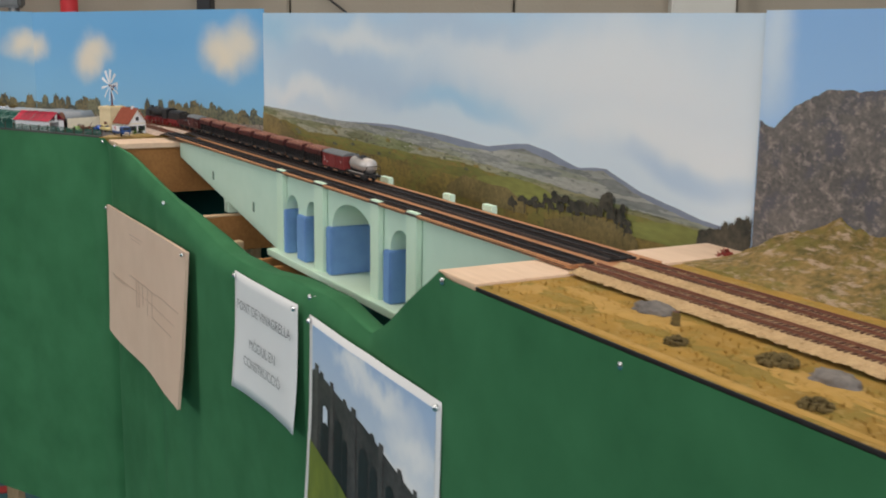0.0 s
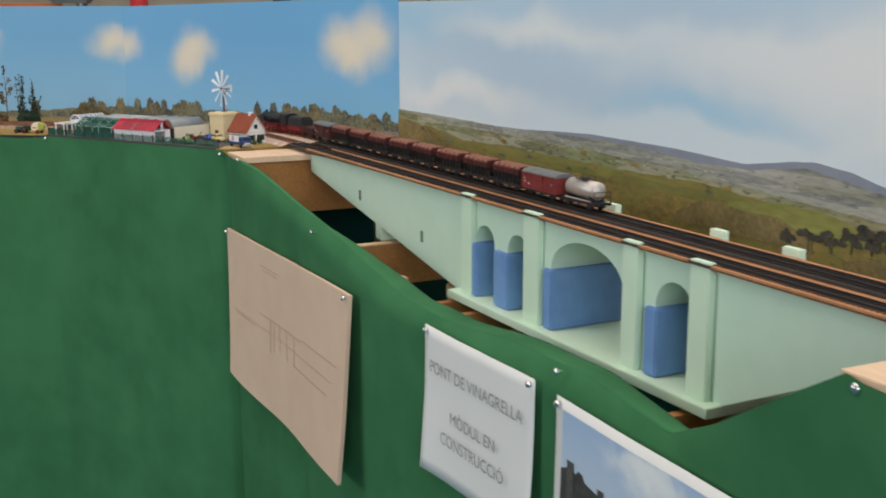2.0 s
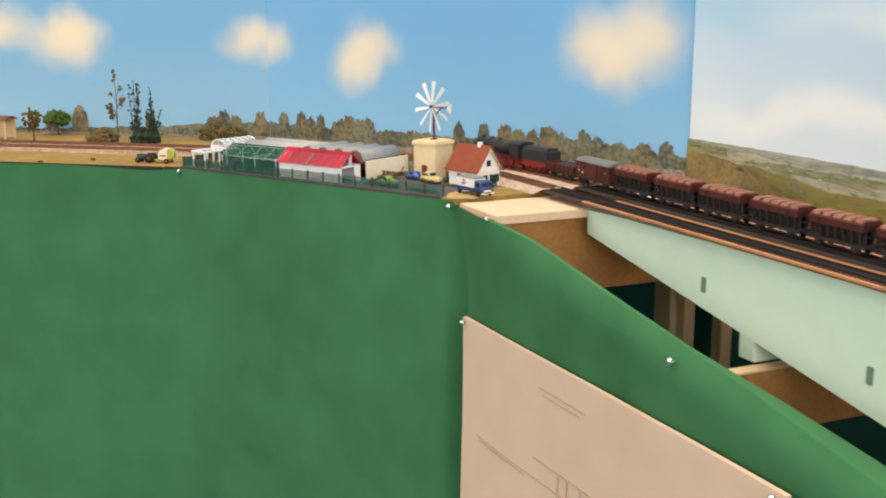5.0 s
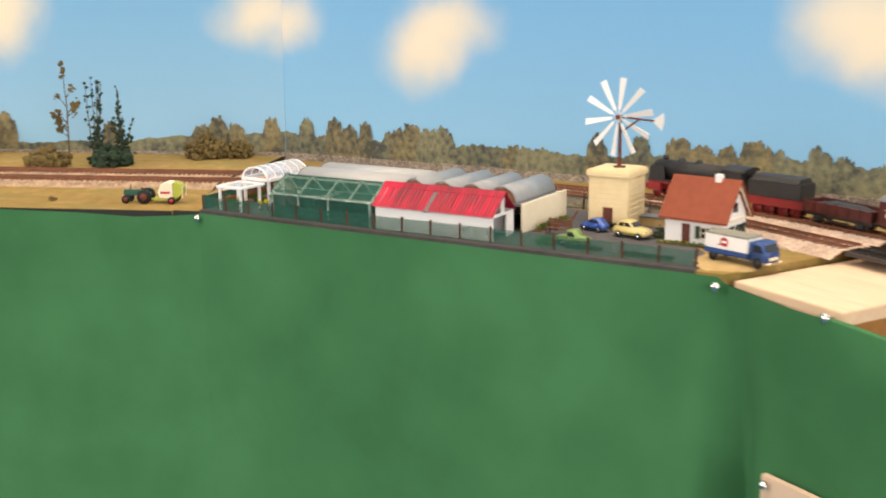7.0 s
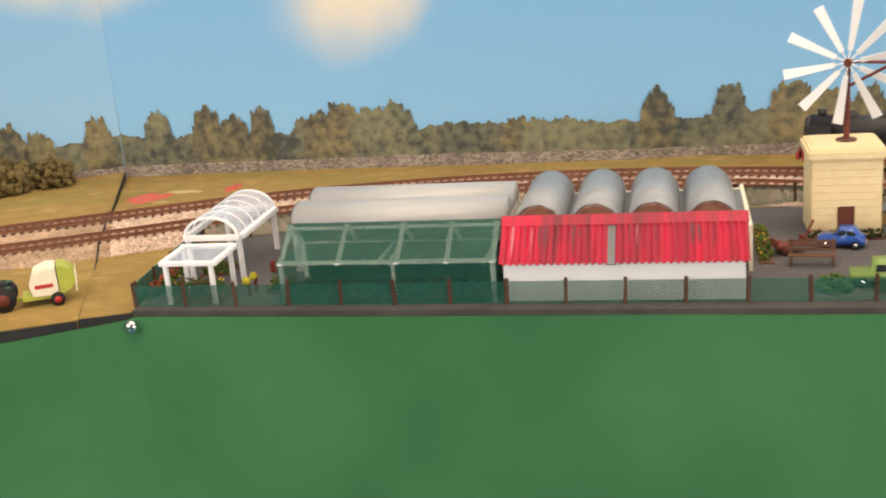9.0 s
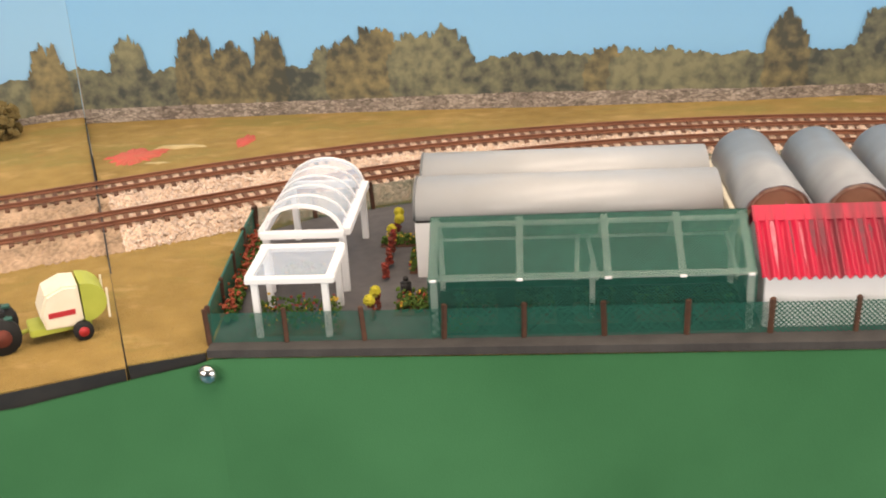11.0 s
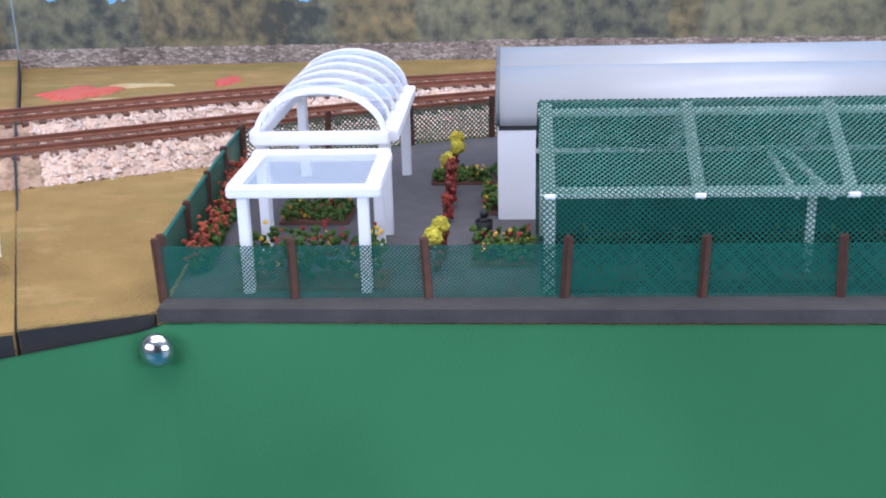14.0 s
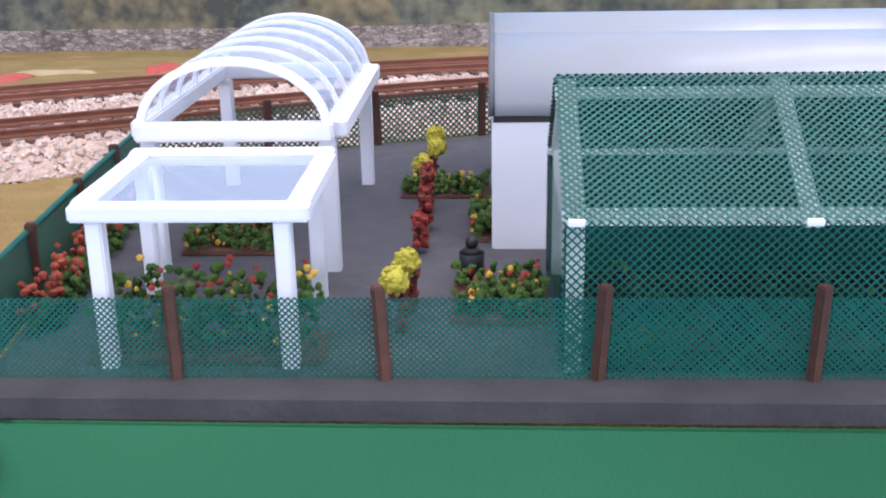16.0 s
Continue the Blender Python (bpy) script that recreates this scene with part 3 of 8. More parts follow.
structure("backdrop_far", boxes((-1.35, 0.0145, 0.466, 0.470, -0.02, 0.302)), SKY_C, FC, "painted blue sky board with cream clouds")
HAZE, SLATE, WHITE = (0.40, 0.67, 0.89), (0.53, 0.69, 0.87), (0.88, 0.92, 0.95)
SKY_B = sky_paint("printed_sky_photo", [(0.10, 0.25, 0.16, 0.04, HAZE), (0.45, 0.20, 0.35, 0.05, SLATE), (0.75, 0.155, 0.38, 0.045, SLATE), (0.28, 0.115, 0.25, 0.03, WHITE), (0.62, 0.25, 0.35, 0.03, WHITE), (1.0, 0.13, 0.25, 0.025, HAZE), (1.15, 0.22, 0.4, 0.06, (0.82, 0.87, 0.93)), (1.45, 0.19, 0.38, 0.10, (0.90, 0.92, 0.94)), (1.5, 0.125, 0.25, 0.03, WHITE), (1.58, 0.085, 0.12, 0.02, SLATE), (0.9, 0.27, 0.3, 0.03, SLATE)], (0.74, 0.85, 0.94), (0.53, 0.73, 0.92), 0.06, 0.26, WHITE, 0.15, 4)
structure("backdrop_bridge", made(prism, [(0.002, -0.05), (1.716, -0.05), (1.716, 0.281), (0.002, 0.296)], 0.386, 0.392, "y"), SKY_B, FB, "printed photograph board of cloudy sky and hills")
SKY_D = sky_paint("printed_sky_right", [(1.72, 0.25, 0.03, 0.09)], (0.36, 0.60, 0.92), (0.26, 0.50, 0.87), 0.10, 0.30, (0.70, 0.82, 0.94))
structure("backdrop_right", boxes((1.710, 2.6, 0.380, 0.3855, -0.05, 0.284)), SKY_D, FB, "printed photograph board of blue sky and a grey mountain")

# ---- track beds, sleepers and rails ----
def near_b(line, lo, hi):
    """The stretch of a track between two places along the bridge module."""
    idx = [i for i, (p, h) in enumerate(line) if lo <= u_on_b(p) <= hi]
    return idx[0], idx[-1] + 1


def seam(line):
    """Where a track crosses the joint of the far module and the farm module."""
    return max(i for i, (p, h) in enumerate(line) if (FC.inverted() @ Vector((p.x, p.y, 0.0))).x < 0.010)


def shoulder(a, near, far, drop_near, drop_far):
    """How far the ballast lies below the sleepers, a metres from the middle of the track (negative: the visitor's side)."""
    w, d = (near, drop_near) if a < 0 else (far, drop_far)
    return 0.0 if abs(a) < 0.0155 else d * min(1.0, (abs(a) - 0.0155) / (w - 0.0155)) ** 1.1


def bed(name, line, i0, i1, near, far, drop_near, drop_far):
    """A shoulder of loose stones: a strip of uneven humps."""
    bm = bmesh.new()
    offs = [-near + (near - 0.0155) * k / 5 for k in range(6)] + [-0.011, -0.006, 0.0, 0.006, 0.011] + [0.0155 + (far - 0.0155) * k / 4 for k in range(5)]
    rows = []
    for k in range(i0, i1):
        for half in (0, 1):
            p, h = line[k]
            top = rail_z(p) - 0.0034
            d = Vector((math.cos(h), math.sin(h)))
            q = p + d * 0.0025 * half
            side = Vector((-math.sin(h), math.cos(h)))
            row = []
            for a in offs:
                amp = 0.0011 if abs(a) > 0.016 else 0.0006
                w = q + side * (a + random.uniform(-0.0012, 0.0012))
                row.append(bm.verts.new((w.x, w.y, top - shoulder(a, near, far, drop_near, drop_far) + random.uniform(-amp, amp))))
            rows.append(row)
    for a, b in zip(rows, rows[1:]):
        for j in range(len(offs) - 1):
            bm.faces.new((a[j], b[j], b[j + 1], a[j + 1]))
    ob = part(name, bm, {"ballast_right": "ballast_brown", "ballast_far": "ballast_darker"}.get(name, "ballast"))
    return tagged(ob, "pinkish beige stone ballast along the model track", "ballast", "", "stuff")


CURVE_BED = {"front": (0.035, 0.030, 0.0062, 0.0040), "rear": (0.034, 0.023, 0.0040, 0.0045)}
# far module ballast: darker and browner than on the curve
M["ballast_darker"] = mat("darker_brown_ballast", (0.50, 0.345, 0.235), (0.24, 0.165, 0.11), 0.95, scale=420, bump=0.0012, bscale=420, spread=0.45)
M["ballast_brown"] = mat("brown_ballast", (0.56, 0.38, 0.20), (0.42, 0.28, 0.14), 0.95, scale=420, bump=0.0005, bscale=420, spread=0.5)


def rails(line, i0, i1, material, parent):
    for off in (-0.0085, 0.0085):
        bm = bmesh.new()
        pts = [((p.x, p.y, rail_z(p)), h) for p, h in line[i0:i1:2]]
        prof = [(off - 0.0010, -0.0026), (off + 0.0010, -0.0026), (off + 0.0010, -0.0020), (off + 0.0003, -0.0016), (off + 0.0003, -0.0007), (off + 0.0006, -0.0005), (off + 0.0006, 0), (off - 0.0006, 0), (off - 0.0006, -0.0005), (off - 0.0003, -0.0007), (off - 0.0003, -0.0016), (off - 0.0010, -0.0020)]
        ribbon(bm, pts, prof)
        part("rail", bm, material, parent)


SLEEPER = made(box, -0.00135, 0.00135, -0.0150, 0.0150, -0.0040, -0.0024)
SLEEPER_MESH = bpy.data.meshes.new("sleeper")
SLEEPER.to_mesh(SLEEPER_MESH)
SLEEPER.free()
SLEEPER_MESH.materials.append(M["sleeper"])


def sleeper_run(line, i0, i1, material, parent, single):
    bm = bmesh.new()
    s, step = i0 * 0.005, 0.0068
    while s < (i1 - 1) * 0.005:
        k = s / 0.005
        i, f = int(k), k - int(k)
        p = line[i][0].lerp(line[i + 1][0], f)
        m = pose(p.x, p.y, rail_z(p), 0, 0, math.degrees(line[i][1]))
        if single:
            o = new("sleeper", SLEEPER_MESH)
            o.parent = parent
            o.matrix_local = m
        else:
            box(bm, -0.00135, 0.00135, -0.0150, 0.0150, -0.0040, -0.0024, m)
        s += step
    if single:
        bm.free()
    else:
        ob = part("sleeper_strip", bm, material, parent)
        ob["kind"] = "stuff"


for line, nm in ((REAR, "rear"), (FRONT, "front")):
    b0, b1 = near_b(line, 0.004, 1.70)
    end = len(line) - 2
    # where the camera comes nearest: the curve beside the glasshouses
    c0, c1 = near_b(line, -0.62, -0.25)
    t = thing("track", "curved model railway track with rusty rails", "railway track", Matrix(), "model tracks")
    rails(line, 0, b0, "rail", t)
    sleeper_run(line, 0, c0, "sleeper", t, False)
    sleeper_run(line, c0, c1, "sleeper", t, True)
    sleeper_run(line, c1, b0, "sleeper", t, False)
    t = thing("track", "straight black model railway track over the bridge", "railway track", Matrix(), "model tracks")
    rails(line, b0 + 1, b1, "rail_black", t)
    sleeper_run(line, b0 + 1, b1, "sleeper_black", t, False)
    t = thing("track", "straight model railway track with rusty rails in ballast", "railway track", Matrix(), "model tracks")
    rails(line, b1 + 1, end, "rail", t)
    sleeper_run(line, b1 + 1, end, "sleeper", t, False)
    joint = seam(line)
    bed("ballast_far", line, 0, joint + 1, *CURVE_BED[nm])
    bed("ballast_curve", line, joint, b0, *CURVE_BED[nm])
    bed("ballast_right", line, b1 + 1, end, 0.0300, 0.0270, 0.0046, 0.0046)

# loose stones on the ballast of the farm curve, seen close by
STONE = ((1, 0, 0), (-1, 0, 0), (0, 1, 0), (0, -1, 0), (0, 0, 1), (0, 0, -1))
STONE_F = ((0, 2, 4), (2, 1, 4), (1, 3, 4), (3, 0, 4), (2, 0, 5), (1, 2, 5), (3, 1, 5), (0, 3, 5))


def stones(line, lo, hi, shape, per, seed):
    rng = random.Random(seed)
    i0, i1 = near_b(line, lo, hi)
    i0 = max(i0, seam(line))
    near, far = shape[:2]
    verts, faces = [], []
    for k in range(i0, i1):
        p, h = line[k]
        top = rail_z(p) - 0.0034
        d, side = Vector((math.cos(h), math.sin(h))), Vector((-math.sin(h), math.cos(h)))
        for _ in range(per):
            a = rng.uniform(-near, -0.0135) if rng.random() < 0.68 else rng.uniform(0.0135, far)
            if rng.random() < 0.2:
                a = rng.uniform(-0.014, 0.014)
            w = p + d * rng.uniform(0, 0.005) + side * a
            r = rng.uniform(0.0006, 0.0014)
            rot = Matrix.Rotation(rng.uniform(0, 6.28), 3, "Z") @ Matrix.Rotation(rng.uniform(0, 3), 3, "X")
            n0 = len(verts)
            for c in STONE:
                q = rot @ Vector((c[0] * r * rng.uniform(0.8, 1.4), c[1] * r, c[2] * r * rng.uniform(0.6, 1.1)))
                verts.append((w.x + q.x, w.y + q.y, top - shoulder(a, *shape) + q.z + (0.0003 if abs(a) > 0.014 else -0.0003)))
            faces += [tuple(n0 + i for i in f) for f in STONE_F]
    me = bpy.data.meshes.new("ballast_stones")
    me.from_pydata(verts, [], faces)
    me.materials.append(M["stone_bits"])
    tagged(new("ballast_stones", me), "loose pinkish grey ballast stones beside the rails", "ballast", "", "stuff")


M["stone_bits"] = mat("ballast_pebbles", (0.74, 0.60, 0.51), (0.50, 0.39, 0.32), 0.95, scale=300, spread=0.3)
stones(FRONT, -0.80, 0.0, CURVE_BED["front"], 56, 5)
stones(REAR, -0.80, 0.0, CURVE_BED["rear"], 44, 6)

M["underlay"] = mat("dark_track_bed", (0.055, 0.038, 0.030), (0.030, 0.022, 0.020), 0.85, scale=150)
# underlay of the track at the landing and the bridge
for line in (REAR, FRONT):
    b0, b1 = near_b(line, 0.004, 1.70)
    bm = bmesh.new()
    ribbon(bm, [((p.x, p.y, rail_z(p) - 0.0036), h) for p, h in line[b0:b1:4]], [(-0.0200, -0.0030), (0.0200, -0.0030), (0.0185, 0.0), (-0.0185, 0.0)])
    ob = part("track_underlay", bm, "underlay", None)
    tagged(ob, "dark brown underlay strip beneath the track", "underlay")


# ---- painted tree line, stone wall and photographs on the backdrops ----
M["tree_print"] = mat("printed_trees", (0.220, 0.218, 0.135), (0.054, 0.064, 0.060), 0.8, scale=130, spread=0.42, detail=12)
M["tree_print2"] = mat("printed_brown_trees", (0.260, 0.215, 0.110), (0.062, 0.066, 0.054), 0.8, scale=130, spread=0.42, detail=12)
M["wall_print"] = mat("printed_stone_wall", (0.42, 0.36, 0.31), (0.22, 0.18, 0.155), 0.85, scale=300, spread=0.5)


def stone_cells(m, scale):
    """Breaks a print into pale stones with dark gaps."""
    n, l = m.node_tree.nodes, m.node_tree.links
    b = n["Principled BSDF"]
    src = b.inputs["Base Color"].links[0].from_socket
    co, mp = n.new("ShaderNodeTexCoord"), n.new("ShaderNodeMapping")
    mp.inputs["Scale"].default_value = (0.5, 1, 1.3)
    l.new(co.outputs["Object"], mp.inputs["Vector"])
    edge, cell = n.new("ShaderNodeTexVoronoi"), n.new("ShaderNodeTexVoronoi")
    edge.feature = "DISTANCE_TO_EDGE"
    for v in (edge, cell):
        v.inputs["Scale"].default_value = scale
        l.new(mp.outputs["Vector"], v.inputs["Vector"])
    mr, sep, val = n.new("ShaderNodeMapRange"), n.new("ShaderNodeSeparateColor"), n.new("ShaderNodeMapRange")
    mr.inputs["From Max"].default_value, mr.inputs["To Min"].default_value = 0.10, 0.42
    l.new(edge.outputs["Distance"], mr.inputs["Value"])
    l.new(cell.outputs["Color"], sep.inputs["Color"])
    val.inputs["To Min"].default_value, val.inputs["To Max"].default_value = 0.55, 1.25
    l.new(sep.outputs["Red"], val.inputs["Value"])
    mul, hsv = n.new("ShaderNodeMath"), n.new("ShaderNodeHueSaturation")
    mul.operation = "MULTIPLY"
    l.new(mr.outputs["Result"], mul.inputs[0])
    l.new(val.outputs["Result"], mul.inputs[1])
    l.new(mul.outputs["Value"], hsv.inputs["Value"])
    l.new(src, hsv.inputs["Color"])
    l.new(hsv.outputs["Color"], b.inputs["Base Color"])


stone_cells(M["wall_print"], 560)


def skyline(bm, pts, zb, path, z_noise, step=0.0018, lift=0.0, freq=90):
    """A strip from the level zb up to a rough outline, laid on a wall line path(x) -> y."""
    f = lerp_line(pts)
    x, x1 = pts[0][0], pts[-1][0]
    prev = None
    while x <= x1 + 1e-6:
        z = f(x) + z_noise * (noise.noise((x * freq, lift * 999, 0.5)) + 0.6 * noise.noise((x * freq * 3.1, 4, lift * 999)))
        y = path(x) - lift
        cur = (bm.verts.new((x, y, zb)), bm.verts.new((x, y, max(z, zb + 0.0005))))
        if prev:
            bm.faces.new((prev[0], cur[0], cur[1], prev[1]))
        prev = cur
        x += step


def tree_row(bm, trees, path, zb, lift):
    """Rounded flat tree shapes at (x, half width, top)."""
    for x, w, top in trees:
        n, ring = 64, []
        for i in range(n + 1):
            a = math.pi * i / n
            k = 1 + 0.16 * noise.noise((x * 77 + a * 3, 3, 1)) + 0.10 * noise.noise((x * 31 + a * 9, 1, 1)) + 0.09 * noise.noise((x * 91 + a * 27, 5, 1)) + 0.05 * noise.noise((x * 51 + a * 60, 8, 1))
            px = x - w * k * math.cos(a) * (1.0 if i not in (0, n) else 0.8)
            ring.append((px, zb + (top - zb) * min(1.06, (math.sin(a) ** 0.60) * k)))
        c = bm.verts.new((x, path(x) - lift, zb))
        vs = [bm.verts.new((px, path(px) - lift, pz)) for px, pz in ring]
        for a, b in zip(vs, vs[1:]):
            bm.faces.new((c, a, b))


def farm_print():
    t = thing("tree_line_print", "printed strip of olive trees and a dry stone wall", "printed strip", FA)
    path = a_back
    bm = bmesh.new()
    low = [(-0.2002, 0.037), (-0.14, 0.035), (-0.04, 0.033), (0.10, 0.033), (0.13, 0.036), (0.18, 0.037), (0.28, 0.035), (0.34, 0.038), (0.40, 0.043), (0.47, 0.048), (0.56, 0.049), (0.66, 0.044), (0.785, 0.034)]
    skyline(bm, low, -0.010, path, 0.004, lift=0.0012, step=0.0012, freq=140)
    part("hedge", bm, "tree_print", t)
    trees = [(-0.160, 0.0150, 0.0600, 0), (-0.110, 0.0155, 0.0620, 1), (-0.082, 0.0170, 0.0520, 1), (-0.053, 0.0125, 0.0590, 1), (-0.010, 0.0150, 0.0470, 0), (0.006, 0.0170, 0.0525, 1), (0.028, 0.0205, 0.0605, 1), (0.055, 0.0190, 0.0545, 0), (0.080, 0.0195, 0.0588, 0), (0.134, 0.0220, 0.0375, 0), (0.197, 0.0170, 0.0410, 1), (0.216, 0.0190, 0.0395, 0), (0.238, 0.0200, 0.0400, 0), (0.290, 0.0150, 0.0350, 0), (0.3205, 0.0150, 0.0632, 1), (0.381, 0.0152, 0.0658, 0), (0.433, 0.0200, 0.0672, 1), (0.463, 0.0190, 0.0595, 1), (0.492, 0.0150, 0.0610, 1), (0.527, 0.0230, 0.0680, 1), (0.553, 0.0190, 0.0585, 0), (0.597, 0.0180, 0.0650, 0), (0.622, 0.0200, 0.0560, 0), (0.665, 0.0220, 0.0500, 0), (0.710, 0.0200, 0.0520, 1), (0.750, 0.0150, 0.0560, 0)]
    for i, (x, w, top, brown) in enumerate(trees):
        bm = bmesh.new()
        tree_row(bm, [(x, w * 1.06, top)], path, 0.006, 0.0014 + 0.00006 * (i % 4))
        part("printed_tree", bm, "tree_print2" if brown else "tree_print", t)
    bm = bmesh.new()
    skyline(bm, [(-0.2002, 0.0068), (0.0, 0.0072), (0.15, 0.0092), (0.29, 0.0098), (0.36, 0.0118), (0.44, 0.0138), (0.62, 0.0156), (0.785, 0.0150)], -0.010, path, 0.0006, lift=0.0022)
    part("stone_wall", bm, "wall_print", t, "grey brown dry stone wall")


farm_print()


def far_print():
    t = thing("tree_line_print", "printed strip of brown trees on the far board", "printed strip", FC)
    path = lambda x: 0.466
    bm = bmesh.new()
    skyline(bm, [(-1.3, 0.012), (-0.5, 0.012), (-0.25, 0.020), (-0.12, 0.030), (0.0144, 0.036)], -0.004, path, 0.003, lift=0.0012)
    part("hedge", bm, "tree_print", t)
    for i, r in enumerate([(-0.0066, 0.0150, 0.0570), (-0.090, 0.018, 0.058), (-0.062, 0.016, 0.048), (-0.115, 0.02, 0.045), (-0.26, 0.014, 0.05), (-0.43, 0.02, 0.062), (-0.50, 0.016, 0.05)]):
        bm = bmesh.new()
        tree_row(bm, [r], path, 0.002, 0.0016)
        part("printed_tree", bm, "tree_print2", t)
    bm = bmesh.new()
    skyline(bm, [(-1.3, 0.004), (-0.1, 0.005), (0.0144, 0.0058)], -0.004, path, 0.0008, lift=0.0030)
    part("stone_wall", bm, "wall_print", t, "grey brown dry stone wall")


far_print()

def flecked(m, color, scale, low, high, stretch=(1, 1, 1), patch=None, pscale=14.0):
    """Adds ragged flecks, and broad patches, of other colours to a material."""
    n, l = m.node_tree.nodes, m.node_tree.links
    b = n["Principled BSDF"]
    co, mp = n.new("ShaderNodeTexCoord"), n.new("ShaderNodeMapping")
    mp.inputs["Scale"].default_value = stretch
    l.new(co.outputs["Object"], mp.inputs["Vector"])
    jobs = [(color, scale, low, high, 8.0)]
    if patch:
        jobs.insert(0, (patch, pscale, 0.50, 0.60, 5.0))
    for c, sc, lo, hi, det in jobs:
        t, r, x = n.new("ShaderNodeTexNoise"), n.new("ShaderNodeMapRange"), n.new("ShaderNodeMix")
        t.inputs["Scale"].default_value, t.inputs["Detail"].default_value = sc, det
        t.inputs["Roughness"].default_value = 0.68
        r.inputs["From Min"].default_value, r.inputs["From Max"].default_value = lo, hi
        r.inputs["To Max"].default_value = 0.85
        x.data_type = "RGBA"
        x.inputs["B"].default_value = (*c, 1)
        l.new(mp.outputs["Vector"], t.inputs["Vector"])
        l.new(t.outputs["Fac"], r.inputs["Value"])
        l.new(r.outputs["Result"], x.inputs["Factor"])
        l.new(b.inputs["Base Color"].links[0].from_socket, x.inputs["A"])
        l.new(x.outputs["Result"], b.inputs["Base Color"])
    return m


def field_cells(m, scale, stretch, palette, hedge):
    """Breaks a printed slope into long fields of several colours, parted by ragged dark hedges."""
    n, l = m.node_tree.nodes, m.node_tree.links
    b = n["Principled BSDF"]
    src = b.inputs["Base Color"].links[0].from_socket
    co, mp = n.new("ShaderNodeTexCoord"), n.new("ShaderNodeMapping")
    mp.inputs["Scale"].default_value = stretch
    l.new(co.outputs["Object"], mp.inputs["Vector"])
    nz, add = n.new("ShaderNodeTexNoise"), n.new("ShaderNodeVectorMath")
    nz.inputs["Scale"].default_value, nz.inputs["Detail"].default_value = scale * 0.9, 5
    l.new(mp.outputs["Vector"], nz.inputs["Vector"])
    add.operation = "MULTIPLY_ADD"
    add.inputs[1].default_value = (1.6 / scale,) * 3
    l.new(nz.outputs["Color"], add.inputs[0])
    l.new(mp.outputs["Vector"], add.inputs[2])
    edge, cell = n.new("ShaderNodeTexVoronoi"), n.new("ShaderNodeTexVoronoi")
    edge.feature = "DISTANCE_TO_EDGE"
    for v in (edge, cell):
        v.inputs["Scale"].default_value = scale
        l.new(add.outputs["Vector"], v.inputs["Vector"])
    sep, ramp = n.new("ShaderNodeSeparateColor"), n.new("ShaderNodeValToRGB")
    l.new(cell.outputs["Color"], sep.inputs["Color"])
    ramp.color_ramp.interpolation = "CONSTANT"
    while len(ramp.color_ramp.elements) < len(palette):
        ramp.color_ramp.elements.new(0.5)
    for i, c in enumerate(palette):
        ramp.color_ramp.elements[i].position = i / len(palette)
        ramp.color_ramp.elements[i].color = (*c, 1)
    l.new(sep.outputs["Red"], ramp.inputs["Fac"])
    mix = n.new("ShaderNodeMix")
    mix.data_type = "RGBA"
    mix.inputs["Factor"].default_value = 0.45
    l.new(src, mix.inputs["A"])
    l.new(ramp.outputs["Color"], mix.inputs["B"])
    rag, mr, hx = n.new("ShaderNodeTexNoise"), n.new("ShaderNodeMapRange"), n.new("ShaderNodeMix")
    rag.inputs["Scale"].default_value, rag.inputs["Detail"].default_value = scale * 3.5, 6
    l.new(mp.outputs["Vector"], rag.inputs["Vector"])
    sub = n.new("ShaderNodeMath")
    sub.operation = "MULTIPLY_ADD"
    sub.inputs[1].default_value, sub.inputs[2].default_value = -0.30, 0.16
    l.new(rag.outputs["Fac"], sub.inputs[0])
    cmp = n.new("ShaderNodeMath")
    cmp.operation = "SUBTRACT"
    l.new(sub.outputs["Value"], cmp.inputs[0])
    l.new(edge.outputs["Distance"], cmp.inputs[1])
    mr.inputs["From Min"].default_value, mr.inputs["From Max"].default_value = 0.0, 0.07
    mr.inputs["To Max"].default_value = 0.6
    l.new(cmp.outputs["Value"], mr.inputs["Value"])
    hx.data_type = "RGBA"
    hx.inputs["B"].default_value = (*hedge, 1)
    l.new(mr.outputs["Result"], hx.inputs["Factor"])
    l.new(mix.outputs["Result"], hx.inputs["A"])
    l.new(hx.outputs["Result"], b.inputs["Base Color"])
    return m


M["hill_blue"] = mat("printed_far_mountain", (0.27, 0.31, 0.40), (0.22, 0.255, 0.33), 0.6, scale=30)
M["hill_grey"] = mat("printed_grey_hill", (0.44, 0.44, 0.41), (0.15, 0.165, 0.14), 0.6, scale=70, stretch=(0.6, 1, 3), spread=0.55, detail=9)
M["hill_mix"] = mat("printed_patchwork_hill", (0.40, 0.39, 0.27), (0.12, 0.13, 0.06), 0.6, scale=55, stretch=(0.6, 1, 3.5), spread=0.5, detail=9)
M["hill_green"] = mat("printed_green_field", (0.245, 0.245, 0.065), (0.15, 0.13, 0.04), 0.6, scale=22, stretch=(1, 1, 3), spread=0.5)
M["hill_ochre"] = mat("printed_ochre_slope", (0.35, 0.245, 0.07), (0.17, 0.13, 0.045), 0.6, scale=60, stretch=(1, 1, 2), spread=0.4)
M["tree_dark"] = mat("printed_dark_trees", (0.10, 0.086, 0.06), (0.022, 0.024, 0.019), 0.6, scale=140, spread=0.5)
M["thicket"] = mat("printed_brown_thicket", (0.29, 0.215, 0.085), (0.16, 0.125, 0.05), 0.6, scale=150, spread=0.5)
